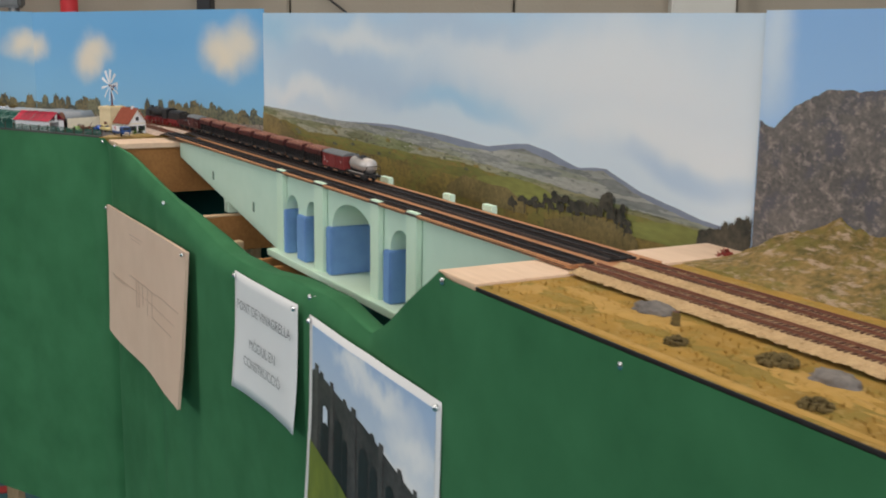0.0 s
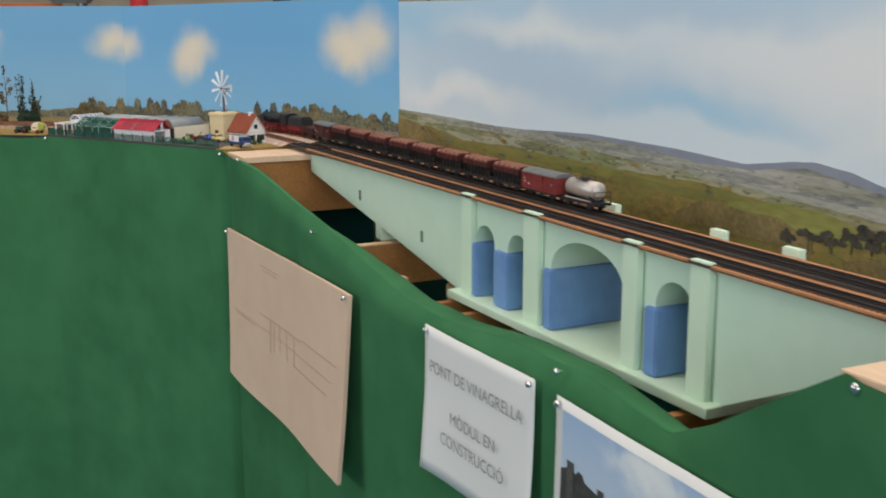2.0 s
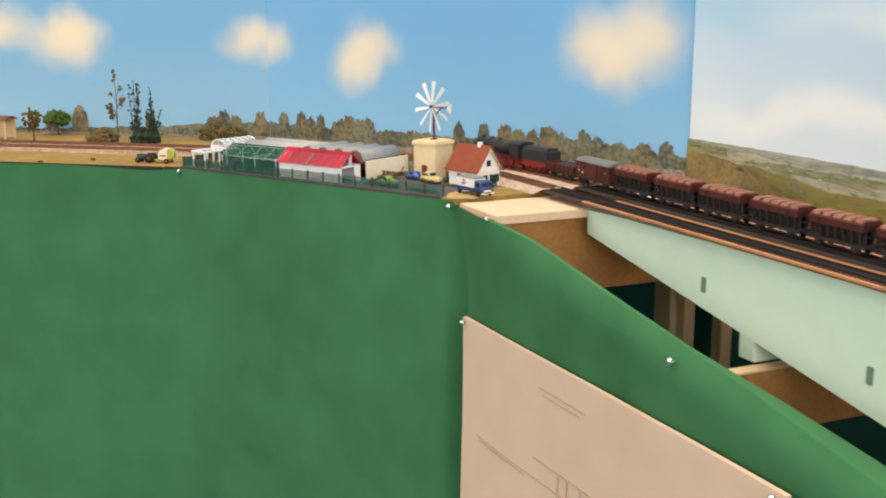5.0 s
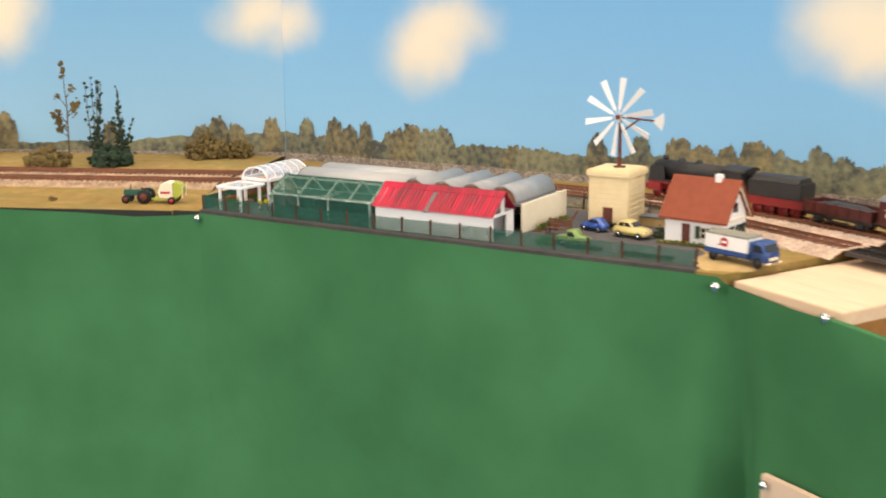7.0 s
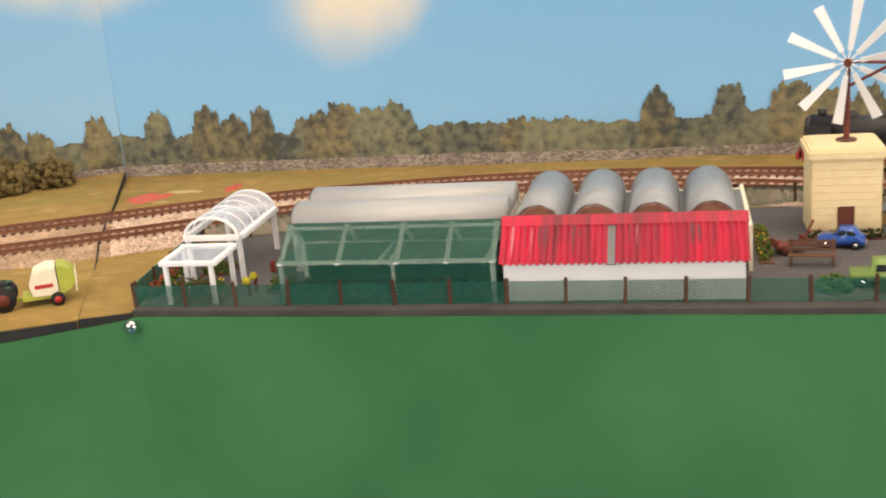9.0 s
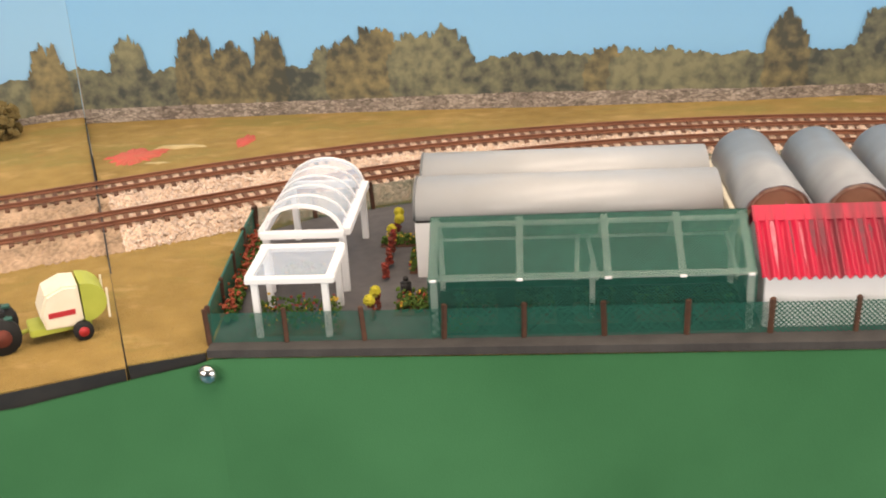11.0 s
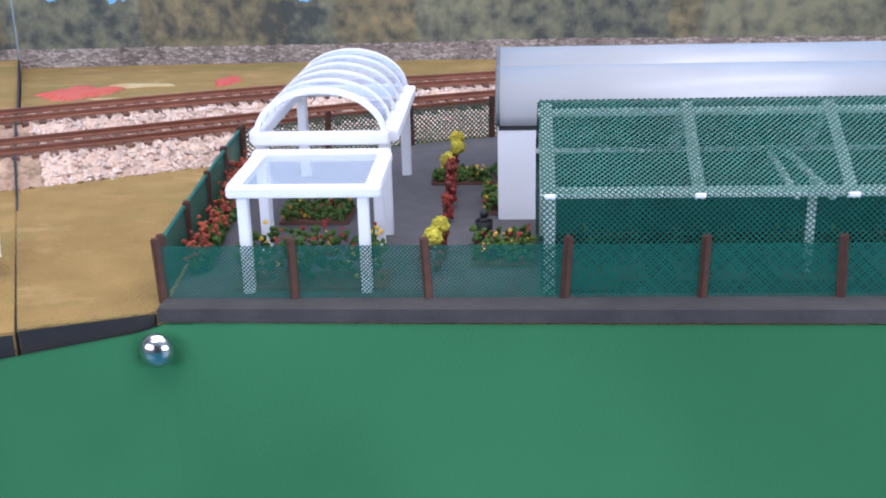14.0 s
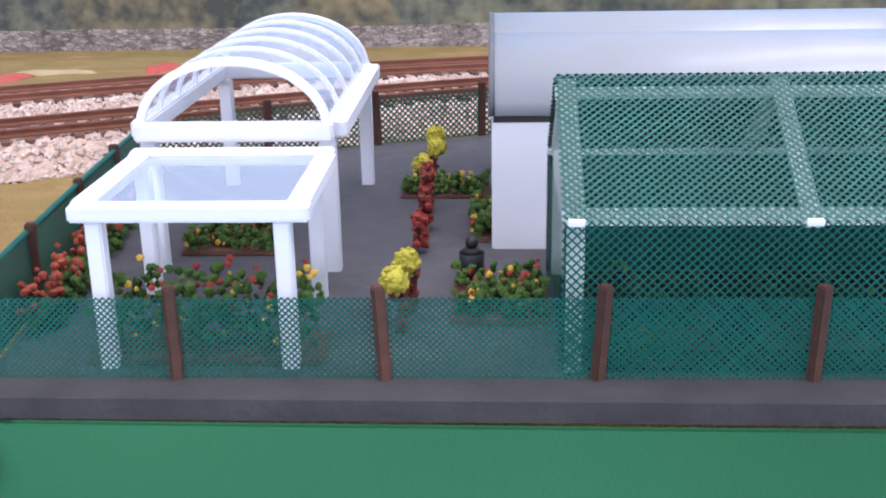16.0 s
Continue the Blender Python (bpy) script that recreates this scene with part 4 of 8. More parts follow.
M["mark_pale"] = mat("printed_pale_speck", (0.62, 0.60, 0.56), (0.45, 0.44, 0.40), 0.6)
M["field_bright"] = mat("printed_bright_field", (0.31, 0.32, 0.085), (0.22, 0.22, 0.06), 0.6, scale=40, stretch=(1, 1, 4))
M["mountain"] = flecked(mat("printed_rock_mountain", (0.20, 0.178, 0.165), (0.095, 0.092, 0.092), 0.6, scale=190, spread=0.5, detail=10), (0.37, 0.315, 0.285), 115, 0.51, 0.66, (1, 1, 1.1), (0.105, 0.105, 0.130), 16)


field_cells(M["hill_grey"], 55, (0.16, 1, 2.2), ((0.46, 0.46, 0.42), (0.25, 0.27, 0.25), (0.36, 0.38, 0.26), (0.20, 0.22, 0.22), (0.55, 0.53, 0.47)), (0.11, 0.13, 0.13))
field_cells(M["hill_mix"], 42, (0.16, 1, 2.2), ((0.42, 0.40, 0.26), (0.17, 0.20, 0.07), (0.30, 0.26, 0.10), (0.22, 0.27, 0.09), (0.55, 0.52, 0.40), (0.15, 0.15, 0.07)), (0.065, 0.07, 0.04))
field_cells(M["hill_green"], 26, (0.20, 1, 2.0), ((0.27, 0.27, 0.07), (0.19, 0.20, 0.055), (0.30, 0.23, 0.07), (0.22, 0.24, 0.06)), (0.08, 0.075, 0.03))
flecked(M["hill_ochre"], (0.07, 0.055, 0.025), 120, 0.56, 0.66, (0.7, 1, 1), (0.24, 0.22, 0.06), 30)
flecked(M["thicket"], (0.10, 0.08, 0.04), 160, 0.55, 0.66)
flecked(M["hill_green"], (0.31, 0.21, 0.06), 60, 0.52, 0.66, (0.35, 1, 1.6), (0.20, 0.17, 0.05), 22)
flecked(M["hill_mix"], (0.085, 0.085, 0.045), 120, 0.55, 0.64, (0.4, 1, 1.6))
flecked(M["hill_grey"], (0.13, 0.14, 0.14), 130, 0.55, 0.64, (0.4, 1, 1.6))


def bridge_print():
    t = thing("landscape_print", "printed photograph of green hills and grey mountains", "photograph", FB)
    path = lambda x: 0.386
    layers = [
        ("far_mountain", "hill_blue", [(0.0, 0.066), (0.3, 0.067), (0.5, 0.068), (0.732, 0.079), (0.95, 0.077), (1.093, 0.071), (1.17, 0.082), (1.212, 0.087), (1.27, 0.081), (1.349, 0.064), (1.39, 0.069), (1.417, 0.070), (1.45, 0.060), (1.493, 0.048), (1.618, 0.028), (1.712, 0.024)], 0.0008, 40),
        ("grey_hill", "hill_grey", [(0.0, 0.069), (0.2, 0.070), (0.457, 0.067), (0.70, 0.072), (0.85, 0.072), (1.0, 0.062), (1.10, 0.064), (1.2, 0.078), (1.33, 0.060), (1.41, 0.066), (1.50, 0.040), (1.6, 0.024), (1.712, 0.018)], 0.0012, 60),
        ("patchwork_hill", "hill_mix", [(0.0, 0.066), (0.12, 0.063), (0.25, 0.055), (0.45, 0.055), (0.70, 0.054), (0.95, 0.046), (1.15, 0.038), (1.35, 0.028), (1.5, 0.022), (1.712, 0.012)], 0.002, 50),
        ("green_field", "hill_green", [(0.0, 0.030), (0.15, 0.046), (0.3, 0.030), (0.5, 0.034), (0.8, 0.032), (1.0, 0.036), (1.1, 0.030), (1.3, 0.016), (1.5, 0.014), (1.712, 0.008)], 0.0016, 30),
        ("ochre_slope", "hill_ochre", [(0.0, 0.052), (0.06, 0.050), (0.16, 0.040), (0.22, 0.018), (0.5, 0.012), (0.8, 0.014), (1.1, 0.008), (1.3, 0.004), (1.712, 0.002)], 0.002, 70),
    ]
    for i, (nm, ma, pts, nz, fr) in enumerate(layers):
        bm = bmesh.new()
        skyline(bm, pts, -0.045, path, nz, lift=0.0006 + 0.0005 * i, freq=fr)
        part(nm, bm, ma, t)
    rng = random.Random(8)
    # bright meadow, brown thickets and a dark clump of trees with bare trunks
    for nm, ma, pts in (("meadow", "field_bright", [(1.04, 0.012), (1.10, 0.024), (1.18, 0.030), (1.25, 0.026), (1.31, 0.012)]), ("thicket", "thicket", [(0.003, 0.046), (0.05, 0.052), (0.10, 0.047), (0.15, 0.034), (0.20, 0.020), (0.26, 0.004)]), ("thicket", "thicket", [(0.96, -0.010), (1.02, 0.016), (1.10, 0.010), (1.16, 0.012), (1.22, -0.008)]), ("far_field", "field_bright", [(1.46, 0.000), (1.50, 0.008), (1.56, 0.016), (1.64, 0.014)]), ("thicket", "thicket", [(1.27, -0.024), (1.33, -0.010), (1.40, 0.000), (1.47, -0.004), (1.50, -0.020)])):
        bm = bmesh.new()
        skyline(bm, pts, min(p[1] for p in pts) - 0.014, path, 0.0012, lift=0.0034 if nm != "thicket" else 0.0040, freq=70)
        part(nm, bm, ma, t)
    for i, (x, w, z, h) in enumerate([(1.185, 0.016, -0.012, 0.014), (1.215, 0.018, -0.008, 0.016), (1.25, 0.017, -0.004, 0.018), (1.282, 0.016, 0.000, 0.020), (1.312, 0.020, 0.004, 0.022), (1.345, 0.020, 0.000, 0.018), (1.375, 0.022, 0.004, 0.020), (1.405, 0.020, 0.010, 0.024), (1.428, 0.022, 0.012, 0.028), (1.452, 0.016, 0.006, 0.022), (1.468, 0.014, -0.004, 0.020)]):
        for k in range(8):
            bm = bmesh.new()
            cx, cz = x + rng.uniform(-0.9, 0.9) * w, z + rng.uniform(-0.3, 0.65) * h
            tree_row(bm, [(cx, w * rng.uniform(0.22, 0.5), cz + h * rng.uniform(0.2, 0.42))], path, cz - 0.003, 0.0044 + 0.0002 * ((i + k) % 5))
            part("printed_tree", bm, "tree_dark", t)
        bm = bmesh.new()
        box(bm, x - 0.001, x + 0.001, 0.386 - 0.0046, 0.386 - 0.0044, z - 0.014, z + h * 0.5)
        part("printed_trunk", bm, "tree_dark", t)
    for i in range(60):
        x, zz = rng.uniform(0.10, 1.25), rng.uniform(0.040, 0.060)
        x -= max(0, (0.05 - zz)) * 4
        part("printed_farmstead", made(box, x, x + rng.uniform(0.002, 0.006), 0.386 - 0.0031, 0.386 - 0.0029, zz, zz + rng.uniform(0.0008, 0.0016)), "mark_pale", t)
    for i in range(40):
        x = rng.uniform(0.1, 1.1)
        bm = bmesh.new()
        zz = rng.uniform(0.012, 0.045)
        tree_row(bm, [(x, rng.uniform(0.004, 0.012), zz + rng.uniform(0.003, 0.007))], path, zz, 0.0034 + 0.0002 * (i % 4))
        part("printed_tree", bm, "hill_ochre" if i % 3 else "tree_print", t)
    for i in range(7):
        x = 1.625 + 0.0125 * i
        bm = bmesh.new()
        tree_row(bm, [(x, rng.uniform(0.009, 0.014), 0.016 + 0.0045 * i + rng.uniform(-0.004, 0.004))], path, -0.006, 0.0036 + 0.0002 * (i % 3))
        part("printed_tree", bm, "tree_dark", t)
    m = thing("mountain_print", "printed photograph of a grey rocky mountain", "photograph", FB)
    bm = bmesh.new()
    skyline(bm, [(1.712, 0.160), (1.735, 0.152), (1.762, 0.178), (1.81, 0.200), (1.87, 0.201), (1.95, 0.21), (2.05, 0.20), (2.6, 0.15)], -0.04, lambda x: 0.380, 0.002, lift=0.0008, freq=80)
    part("mountain", bm, "mountain", m)


bridge_print()


# ---- papers pinned to the skirt ----
def on_b(u0, v0, u1, v1, z):
    """A pose with x along the sheet between two places on the skirt, z up."""
    return FB @ Matrix.Translation((u0, v0, z)) @ pose(0, 0, 0, 0, 0, math.degrees(math.atan2(v1 - v0, u1 - u0)))


def sheet(bm, w, h, thick, curl, nx=24, nz=12):
    """A sheet that hangs from its top edge, bellied a little, its lower corners curling forward."""
    grid = []
    for i in range(nx + 1):
        col = []
        for j in range(nz + 1):
            a, b = i / nx, j / nz
            y = -curl * (b ** 2) * (0.3 + (2 * a - 1) ** 2) - 0.0015 * math.sin(math.pi * a) + 0.001 * noise.noise((a * 4, b * 3, w))
            col.append(bm.verts.new((w * a, y, -h * b)))
        grid.append(col)
    for p, q in zip(grid, grid[1:]):
        for j in range(nz):
            bm.faces.new((p[j], p[j + 1], q[j + 1], q[j]))
    r = bmesh.ops.extrude_face_region(bm, geom=bm.faces[:])
    bmesh.ops.translate(bm, vec=(0, thick, 0), verts=[v for v in r["geom"] if isinstance(v, bmesh.types.BMVert)])
    bmesh.ops.recalc_face_normals(bm, faces=bm.faces)


def text_part(body, size, x, z, parent, material, y=-0.0035, align="CENTER"):
    cu = bpy.data.curves.new("lettering", "FONT")
    cu.body, cu.size, cu.align_x, cu.extrude = body, size, align, 0.0
    tmp = new("lettering", cu)
    dg = bpy.context.evaluated_depsgraph_get()
    me = bpy.data.meshes.new_from_object(tmp.evaluated_get(dg))
    bpy.data.objects.remove(tmp)
    for v in me.vertices:
        v.co = Vector((x + v.co.x, y - 0.0002 * 0, z + v.co.y))
    me.materials.clear()
    me.materials.append(M[material])
    ob = new("lettering", me)
    ob.parent = parent
    return ob


def pin(m, r=0.0045):
    """A round-headed chrome push pin standing out of the cloth towards -y."""
    t = thing("push_pin", "small chrome push pin in the green cloth", "push pin", m, "push pins")
    bm = bmesh.new()
    bmesh.ops.create_uvsphere(bm, u_segments=14, v_segments=8, radius=r)
    bmesh.ops.transform(bm, matrix=Matrix.Translation((0, -r * 0.8, 0)) @ Matrix.Diagonal((1, 0.7, 1, 1)), verts=bm.verts)
    part("head", bm, "chrome", t, "", True)
    part("needle", made(rod, (0, -0.001, 0), (0, 0.006, 0), 0.0006), "chrome", t)
    return t


card = thing("cardboard_sketch", "large brown cardboard sheet with faint pencil drawing", "cardboard", on_b(0.070, -0.020, 0.706, -0.005, -0.146))


def bowed(bm):
    """The cardboard has warped: its far lower corner stands off the cloth."""
    for v in bm.verts:
        a, b = min(max(v.co.x / 0.63, 0), 1), min(max(-v.co.z / 0.296, 0), 1)
        v.co.y += -0.026 * a ** 3 * (0.25 + 0.75 * b) - 0.006 * b * b - 0.003 * math.sin(3 * math.pi * a) * b
        v.co.z += -0.006 * math.sin(math.pi * a) * b
    return bm


def strip_box(bm, x0, x1, y0, y1, z0, z1, n):
    """A thin bar cut into n lengths, so that it can follow a bend."""
    for i in range(n):
        box(bm, x0 + (x1 - x0) * i / n, x0 + (x1 - x0) * (i + 1) / n, y0, y1, z0, z1)


board = bmesh.new()
sheet(board, 0.630, 0.296, 0.006, 0.0)
bmesh.ops.translate(board, vec=(0, -0.003, 0), verts=board.verts)
part("board", bowed(board), "board", card)
pl = bmesh.new()
for x0, x1, z, th in ((0.05, 0.58, -0.150, 0.001), (0.21, 0.31, -0.035, 0.002), (0.22, 0.30, -0.042, 0.0015), (0.20, 0.42, -0.125, 0.0018), (0.06, 0.18, -0.155, 0.002), (0.38, 0.56, -0.175, 0.0012), (0.43, 0.60, -0.120, 0.0012)):
    strip_box(pl, x0, x1, -0.0060, -0.0056, z, z + th, 24)
for x in (0.255, 0.275, 0.305, 0.345, 0.385):
    box(pl, x, x + 0.0022, -0.0060, -0.0056, -0.175 + 0.01 * math.sin(x * 90), -0.126)
part("drawing", bowed(pl), "pencil", card, "faint pencil lines")
for x, y in ((0.006, -0.007), (0.618, -0.014)):
    part("pin", made(blob, (x, y, -0.006), 0.004, 2, 0.0), "chrome", card, "", True)

paper = thing("notice_sheet", "white paper notice with grey printed lettering", "notice", on_b(0.925, 0.004, 1.219, 0.012, -0.136) @ Matrix.Diagonal((0.90, 1.0, 0.94, 1.0)))
part("sheet", made(sheet, 0.297, 0.210, 0.0004, 0.008), "paper", paper, "", True)
text_part("PONT DE VINAGRELLA", 0.0245, 0.149, -0.062, paper, "ink", -0.0045)
text_part("MÒDUL EN", 0.0245, 0.150, -0.120, paper, "ink", -0.0065)
text_part("CONSTRUCCIÓ", 0.0245, 0.150, -0.154, paper, "ink", -0.0082)
for x in (0.006, 0.288):
    part("pin", made(blob, (x, -0.003, -0.008), 0.0045, 2, 0.0), "chrome", paper, "", True)

M["photo_sky"] = sky_paint("photo_sky_print", [(0.26, -0.045, 0.10, 0.022), (0.17, -0.028, 0.07, 0.018), (0.35, -0.085, 0.08, 0.030), (0.31, -0.125, 0.10, 0.018)], (0.70, 0.76, 0.83), (0.36, 0.52, 0.77), -0.16, 0.0, (0.93, 0.93, 0.94), 0.05, 30)
M["photo_pier"] = mat("photo_grey_pier", (0.115, 0.105, 0.10), (0.055, 0.05, 0.05), 0.4, scale=160)
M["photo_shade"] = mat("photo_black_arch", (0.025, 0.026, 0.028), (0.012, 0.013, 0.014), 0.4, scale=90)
M["photo_stone"] = mat("photo_dark_masonry", (0.080, 0.073, 0.070), (0.035, 0.033, 0.034), 0.4, scale=120)
M["photo_grass"] = mat("photo_grass", (0.20, 0.25, 0.035), (0.11, 0.15, 0.025), 0.4, scale=60, stretch=(1, 1, 0.4))
photo = thing("viaduct_photo", "glossy photograph of a dark stone viaduct on grass", "photograph", on_b(1.236, 0.012, 1.648, -0.002, -0.140))
part("sheet", made(sheet, 0.420, 0.297, 0.0004, 0.010), "paper", photo, "", True)


def bent(bm):
    for v in bm.verts:
        a, b = min(max(v.co.x / 0.42, 0), 1), min(max(-v.co.z / 0.297, 0), 1)
        v.co.y += -0.010 * (b ** 2) * (0.3 + (2 * a - 1) ** 2) - 0.0015 * math.sin(math.pi * a) + 0.001 * noise.noise((a * 4, b * 3, 0.42))
    return bm


def grid_face(x0, x1, z0, z1, y, f=None, n=26):
    bm = bmesh.new()
    g = []
    for i in range(n + 1):
        x = x0 + (x1 - x0) * i / n
        lo, hi = (z0, z1) if f is None else f(x)
        g.append([bm.verts.new((x, y, lo + (hi - lo) * j / 8)) for j in range(9)])
    for p, q in zip(g, g[1:]):
        for j in range(8):
            bm.faces.new((p[j], q[j], q[j + 1], p[j + 1]))
    return bent(bm)


part("print_sky", grid_face(0.014, 0.408, -0.285, -0.012, -0.0006), "photo_sky", photo, "printed cloudy sky", True)
top_line = lerp_line([(0.0, -0.082), (0.03, -0.072), (0.2, -0.098), (0.42, -0.145)])
part("print_viaduct", grid_face(0.014, 0.408, 0, 0, -0.0010, lambda x: (-0.285, top_line(x) + (0.006 if int(x / 0.045) % 2 and (x / 0.045) % 1 < 0.3 else 0)), 90), "photo_stone", photo, "printed dark stone viaduct", True)
for k, (cx, w, drop) in enumerate(((0.068, 0.0145, 0.034), (0.118, 0.014, 0.034), (0.142, 0.008, 0.050), (0.205, 0.015, 0.030), (0.240, 0.012, 0.034), (0.292, 0.013, 0.028), (0.340, 0.012, 0.026), (0.380, 0.010, 0.024))):
    zt = top_line(cx) - drop

    def arch_face(x, cx=cx, w=w, zt=zt):
        return (zt - 0.115, zt - w + math.sqrt(max(0, w * w - (x - cx) ** 2)))

    part("print_arch", grid_face(cx - w, cx + w, 0, 0, -0.0014, arch_face, 10), "photo_shade", photo, "printed dark arch", True)
    if k == 0:
        part("print_gap", grid_face(cx - 0.008, cx + 0.010, 0, 0, -0.0017, lambda x: (top_line(0.068) - 0.060 - 0.3 * abs(x - 0.07), top_line(0.068) - 0.036 - 0.5 * abs(x - 0.068)), 8), "photo_sky", photo, "sky seen through the arch", True)
for cx, w in ((0.034, 0.007), (0.094, 0.006), (0.172, 0.008), (0.262, 0.007), (0.318, 0.006), (0.362, 0.005)):
    part("print_buttress", grid_face(cx - w, cx + w, 0, 0, -0.0016, lambda x, cx=cx: (top_line(cx) - 0.15, top_line(cx) + 0.009), 4), "photo_pier", photo, "printed grey buttress", True)
gl = lerp_line([(0.014, -0.180), (0.12, -0.205), (0.25, -0.250), (0.33, -0.285)])
part("print_grass", grid_face(0.014, 0.33, 0, 0, -0.0018, lambda x: (-0.2852, gl(x))), "photo_grass", photo, "printed green slope", True)
for x in (0.006, 0.412):
    part("pin", made(blob, (x, -0.003, -0.008), 0.0045, 2, 0.0), "chrome", photo, "", True)

# pins along the edges
for F, u, v, z in ((FA, 0.0015, -0.0040, -0.0078), (FA, 0.603, -0.012, -0.010), (FB, 0.108, -0.004, -0.008), (FB, 0.515, -0.002, -0.082), (FB, 1.226, 0.020, -0.118), (FB, 1.652, 0.002, -0.006), (FB, 1.962, 0.002, -0.014), (FB, 2.3, 0.002, -0.014), (FC, -0.335, 0.0235, -0.006), (FC, -0.8, 0.0235, -0.006)):
    pin(rel(F, u, v, z))

# ---- the goods train, standing on the rear track ----
M["wagon_red"] = mat("wagon_oxide_red", (0.24, 0.034, 0.032), (0.18, 0.026, 0.026), 0.55, scale=80)
M["hopper_red"] = mat("hopper_brown_red", (0.095, 0.017, 0.014), (0.05, 0.010, 0.009), 0.55, scale=120)
M["hatch"] = mat("dusty_hatch_cover", (0.34, 0.16, 0.11), (0.21, 0.08, 0.055), 0.8, scale=160)
M["roof_grey"] = mat("wagon_roof_grey", (0.16, 0.17, 0.18), (0.12, 0.13, 0.135), 0.6, scale=80)
M["tank"] = mat("silver_tank", (0.62, 0.58, 0.55), (0.50, 0.46, 0.43), 0.45, 0.6, scale=60)
M["loco_red"] = mat("locomotive_wheel_red", (0.30, 0.022, 0.022), (0.22, 0.018, 0.018), 0.5, scale=80)
M["mark"] = mat("white_marking", (0.62, 0.58, 0.55), None, 0.7)


def wheelset(parent, x, material="black", r=0.0055):
    for y in (-0.0088, 0.0062):
        bm = bmesh.new()
        rod(bm, (x, y, r), (x, y + 0.0026, r), r, None, 16)
        rod(bm, (x, y - 0.0004, r), (x, y, r), r * 0.45, None, 10)
        part("wheel", bm, material, parent, "", True)
    part("axle", made(rod, (x, -0.0095, r), (x, 0.0095, r), 0.0012), "black", parent)


def running_gear(parent, half, wheel_x, z=0.0115):
    bm = bmesh.new()
    box(bm, -half, half, -0.011, 0.011, z - 0.0018, z)
    for s in (-1, 1):
        box(bm, -half, half, s * 0.0105 - 0.0006, s * 0.0105 + 0.0006, z - 0.0042, z)
        for x in wheel_x:
            box(bm, x - 0.0045, x + 0.0045, s * 0.0105 - 0.0014, s * 0.0105 + 0.0014, 0.0035, z - 0.002)
            box(bm, x - 0.0018, x + 0.0018, s * 0.0120 - 0.001, s * 0.0120 + 0.001, 0.0040, 0.0078)
        box(bm, -half * 0.30, half * 0.30, s * 0.0105 - 0.0008, s * 0.0105 + 0.0008, z - 0.0072, z - 0.0058)
        for x in (-half * 0.30, half * 0.30):
            rod(bm, (x, s * 0.0105, z - 0.006), (x * 0.6, s * 0.0105, z - 0.002), 0.0005)
    part("chassis", bm, "black", parent, "black chassis")
    for x in wheel_x:
        wheelset(parent, x)
    for e in (-1, 1):
        for y in (-0.0085, 0.0085):
            bm = bmesh.new()
            rod(bm, (e * half, y, z - 0.001), (e * (half + 0.004), y, z - 0.001), 0.0011)
            rod(bm, (e * (half + 0.004), y, z - 0.001), (e * (half + 0.0048), y, z - 0.001), 0.0024, None, 12)
            part("buffer", bm, "black", parent)
        part("coupling", made(box, min(e * half, e * (half + 0.006)), max(e * half, e * (half + 0.006)), -0.002, 0.002, z - 0.005, z - 0.003), "black", parent)


def hopper(m):
    t = thing("hopper_wagon", "brown red hopper wagon with pale dusty hatches", "goods wagon", m, "goods wagons")
    h = 0.041
    running_gear(t, h, (-0.026, 0.026))
    lower = bmesh.new()
    for s in (-1, 1):
        prism(lower, [(s * 0.0115, 0.026), (s * 0.002, 0.026), (s * 0.002, 0.0105), (s * 0.0060, 0.0105)], -h * 0.82, h * 0.82, "x")
    for k in range(7):
        x = -h * 0.82 + k * h * 1.64 / 6
        for s in (-1, 1):
            box(lower, x - 0.0007, x + 0.0007, s * 0.0118 - 0.0012, s * 0.0118 + 0.0012, 0.0112, 0.0262)
    # black here paints the shade below the overhanging body
    part("hopper_bottom", lower, "black", t, "hopper sides painted black for the shade under the body")
    upper = bmesh.new()
    prism(upper, [(-0.0138, 0.0255), (0.0138, 0.0255), (0.0142, 0.0325), (0.0105, 0.0362), (-0.0105, 0.0362), (-0.0142, 0.0325)], -h * 0.93, h * 0.93, "x")
    for k in range(6):
        x = -h * 0.93 + k * h * 1.86 / 5
        for s in (-1, 1):
            box(upper, x - 0.0006, x + 0.0006, s * 0.0141 - 0.0008, s * 0.0141 + 0.0008, 0.0255, 0.0330)
    part("hopper_body", upper, "hopper_red", t)
    for k in range(5):
        x = -h * 0.74 + k * h * 1.48 / 4
        bm = bmesh.new()
        prism(bm, [(-0.0128, 0.0345), (-0.0098, 0.0378), (0.0098, 0.0378), (0.0128, 0.0345), (0.0105, 0.0355), (-0.0105, 0.0355)], x - 0.0052, x + 0.0052, "x")
        part("hatch", bm, "hatch", t, "pale dusty hatch cover")
    for e in (-1, 1):
        bm = bmesh.new()
        for y in (-0.010, 0.0, 0.010):
            rod(bm, (e * h * 0.97, y, 0.011), (e * h * 0.93, y, 0.030), 0.0007)
        box(bm, e * h * 0.97 - 0.0008, e * h * 0.97 + 0.0008, -0.012, 0.012, 0.019, 0.0205)
        part("end_frame", bm, "black", t)
    return t


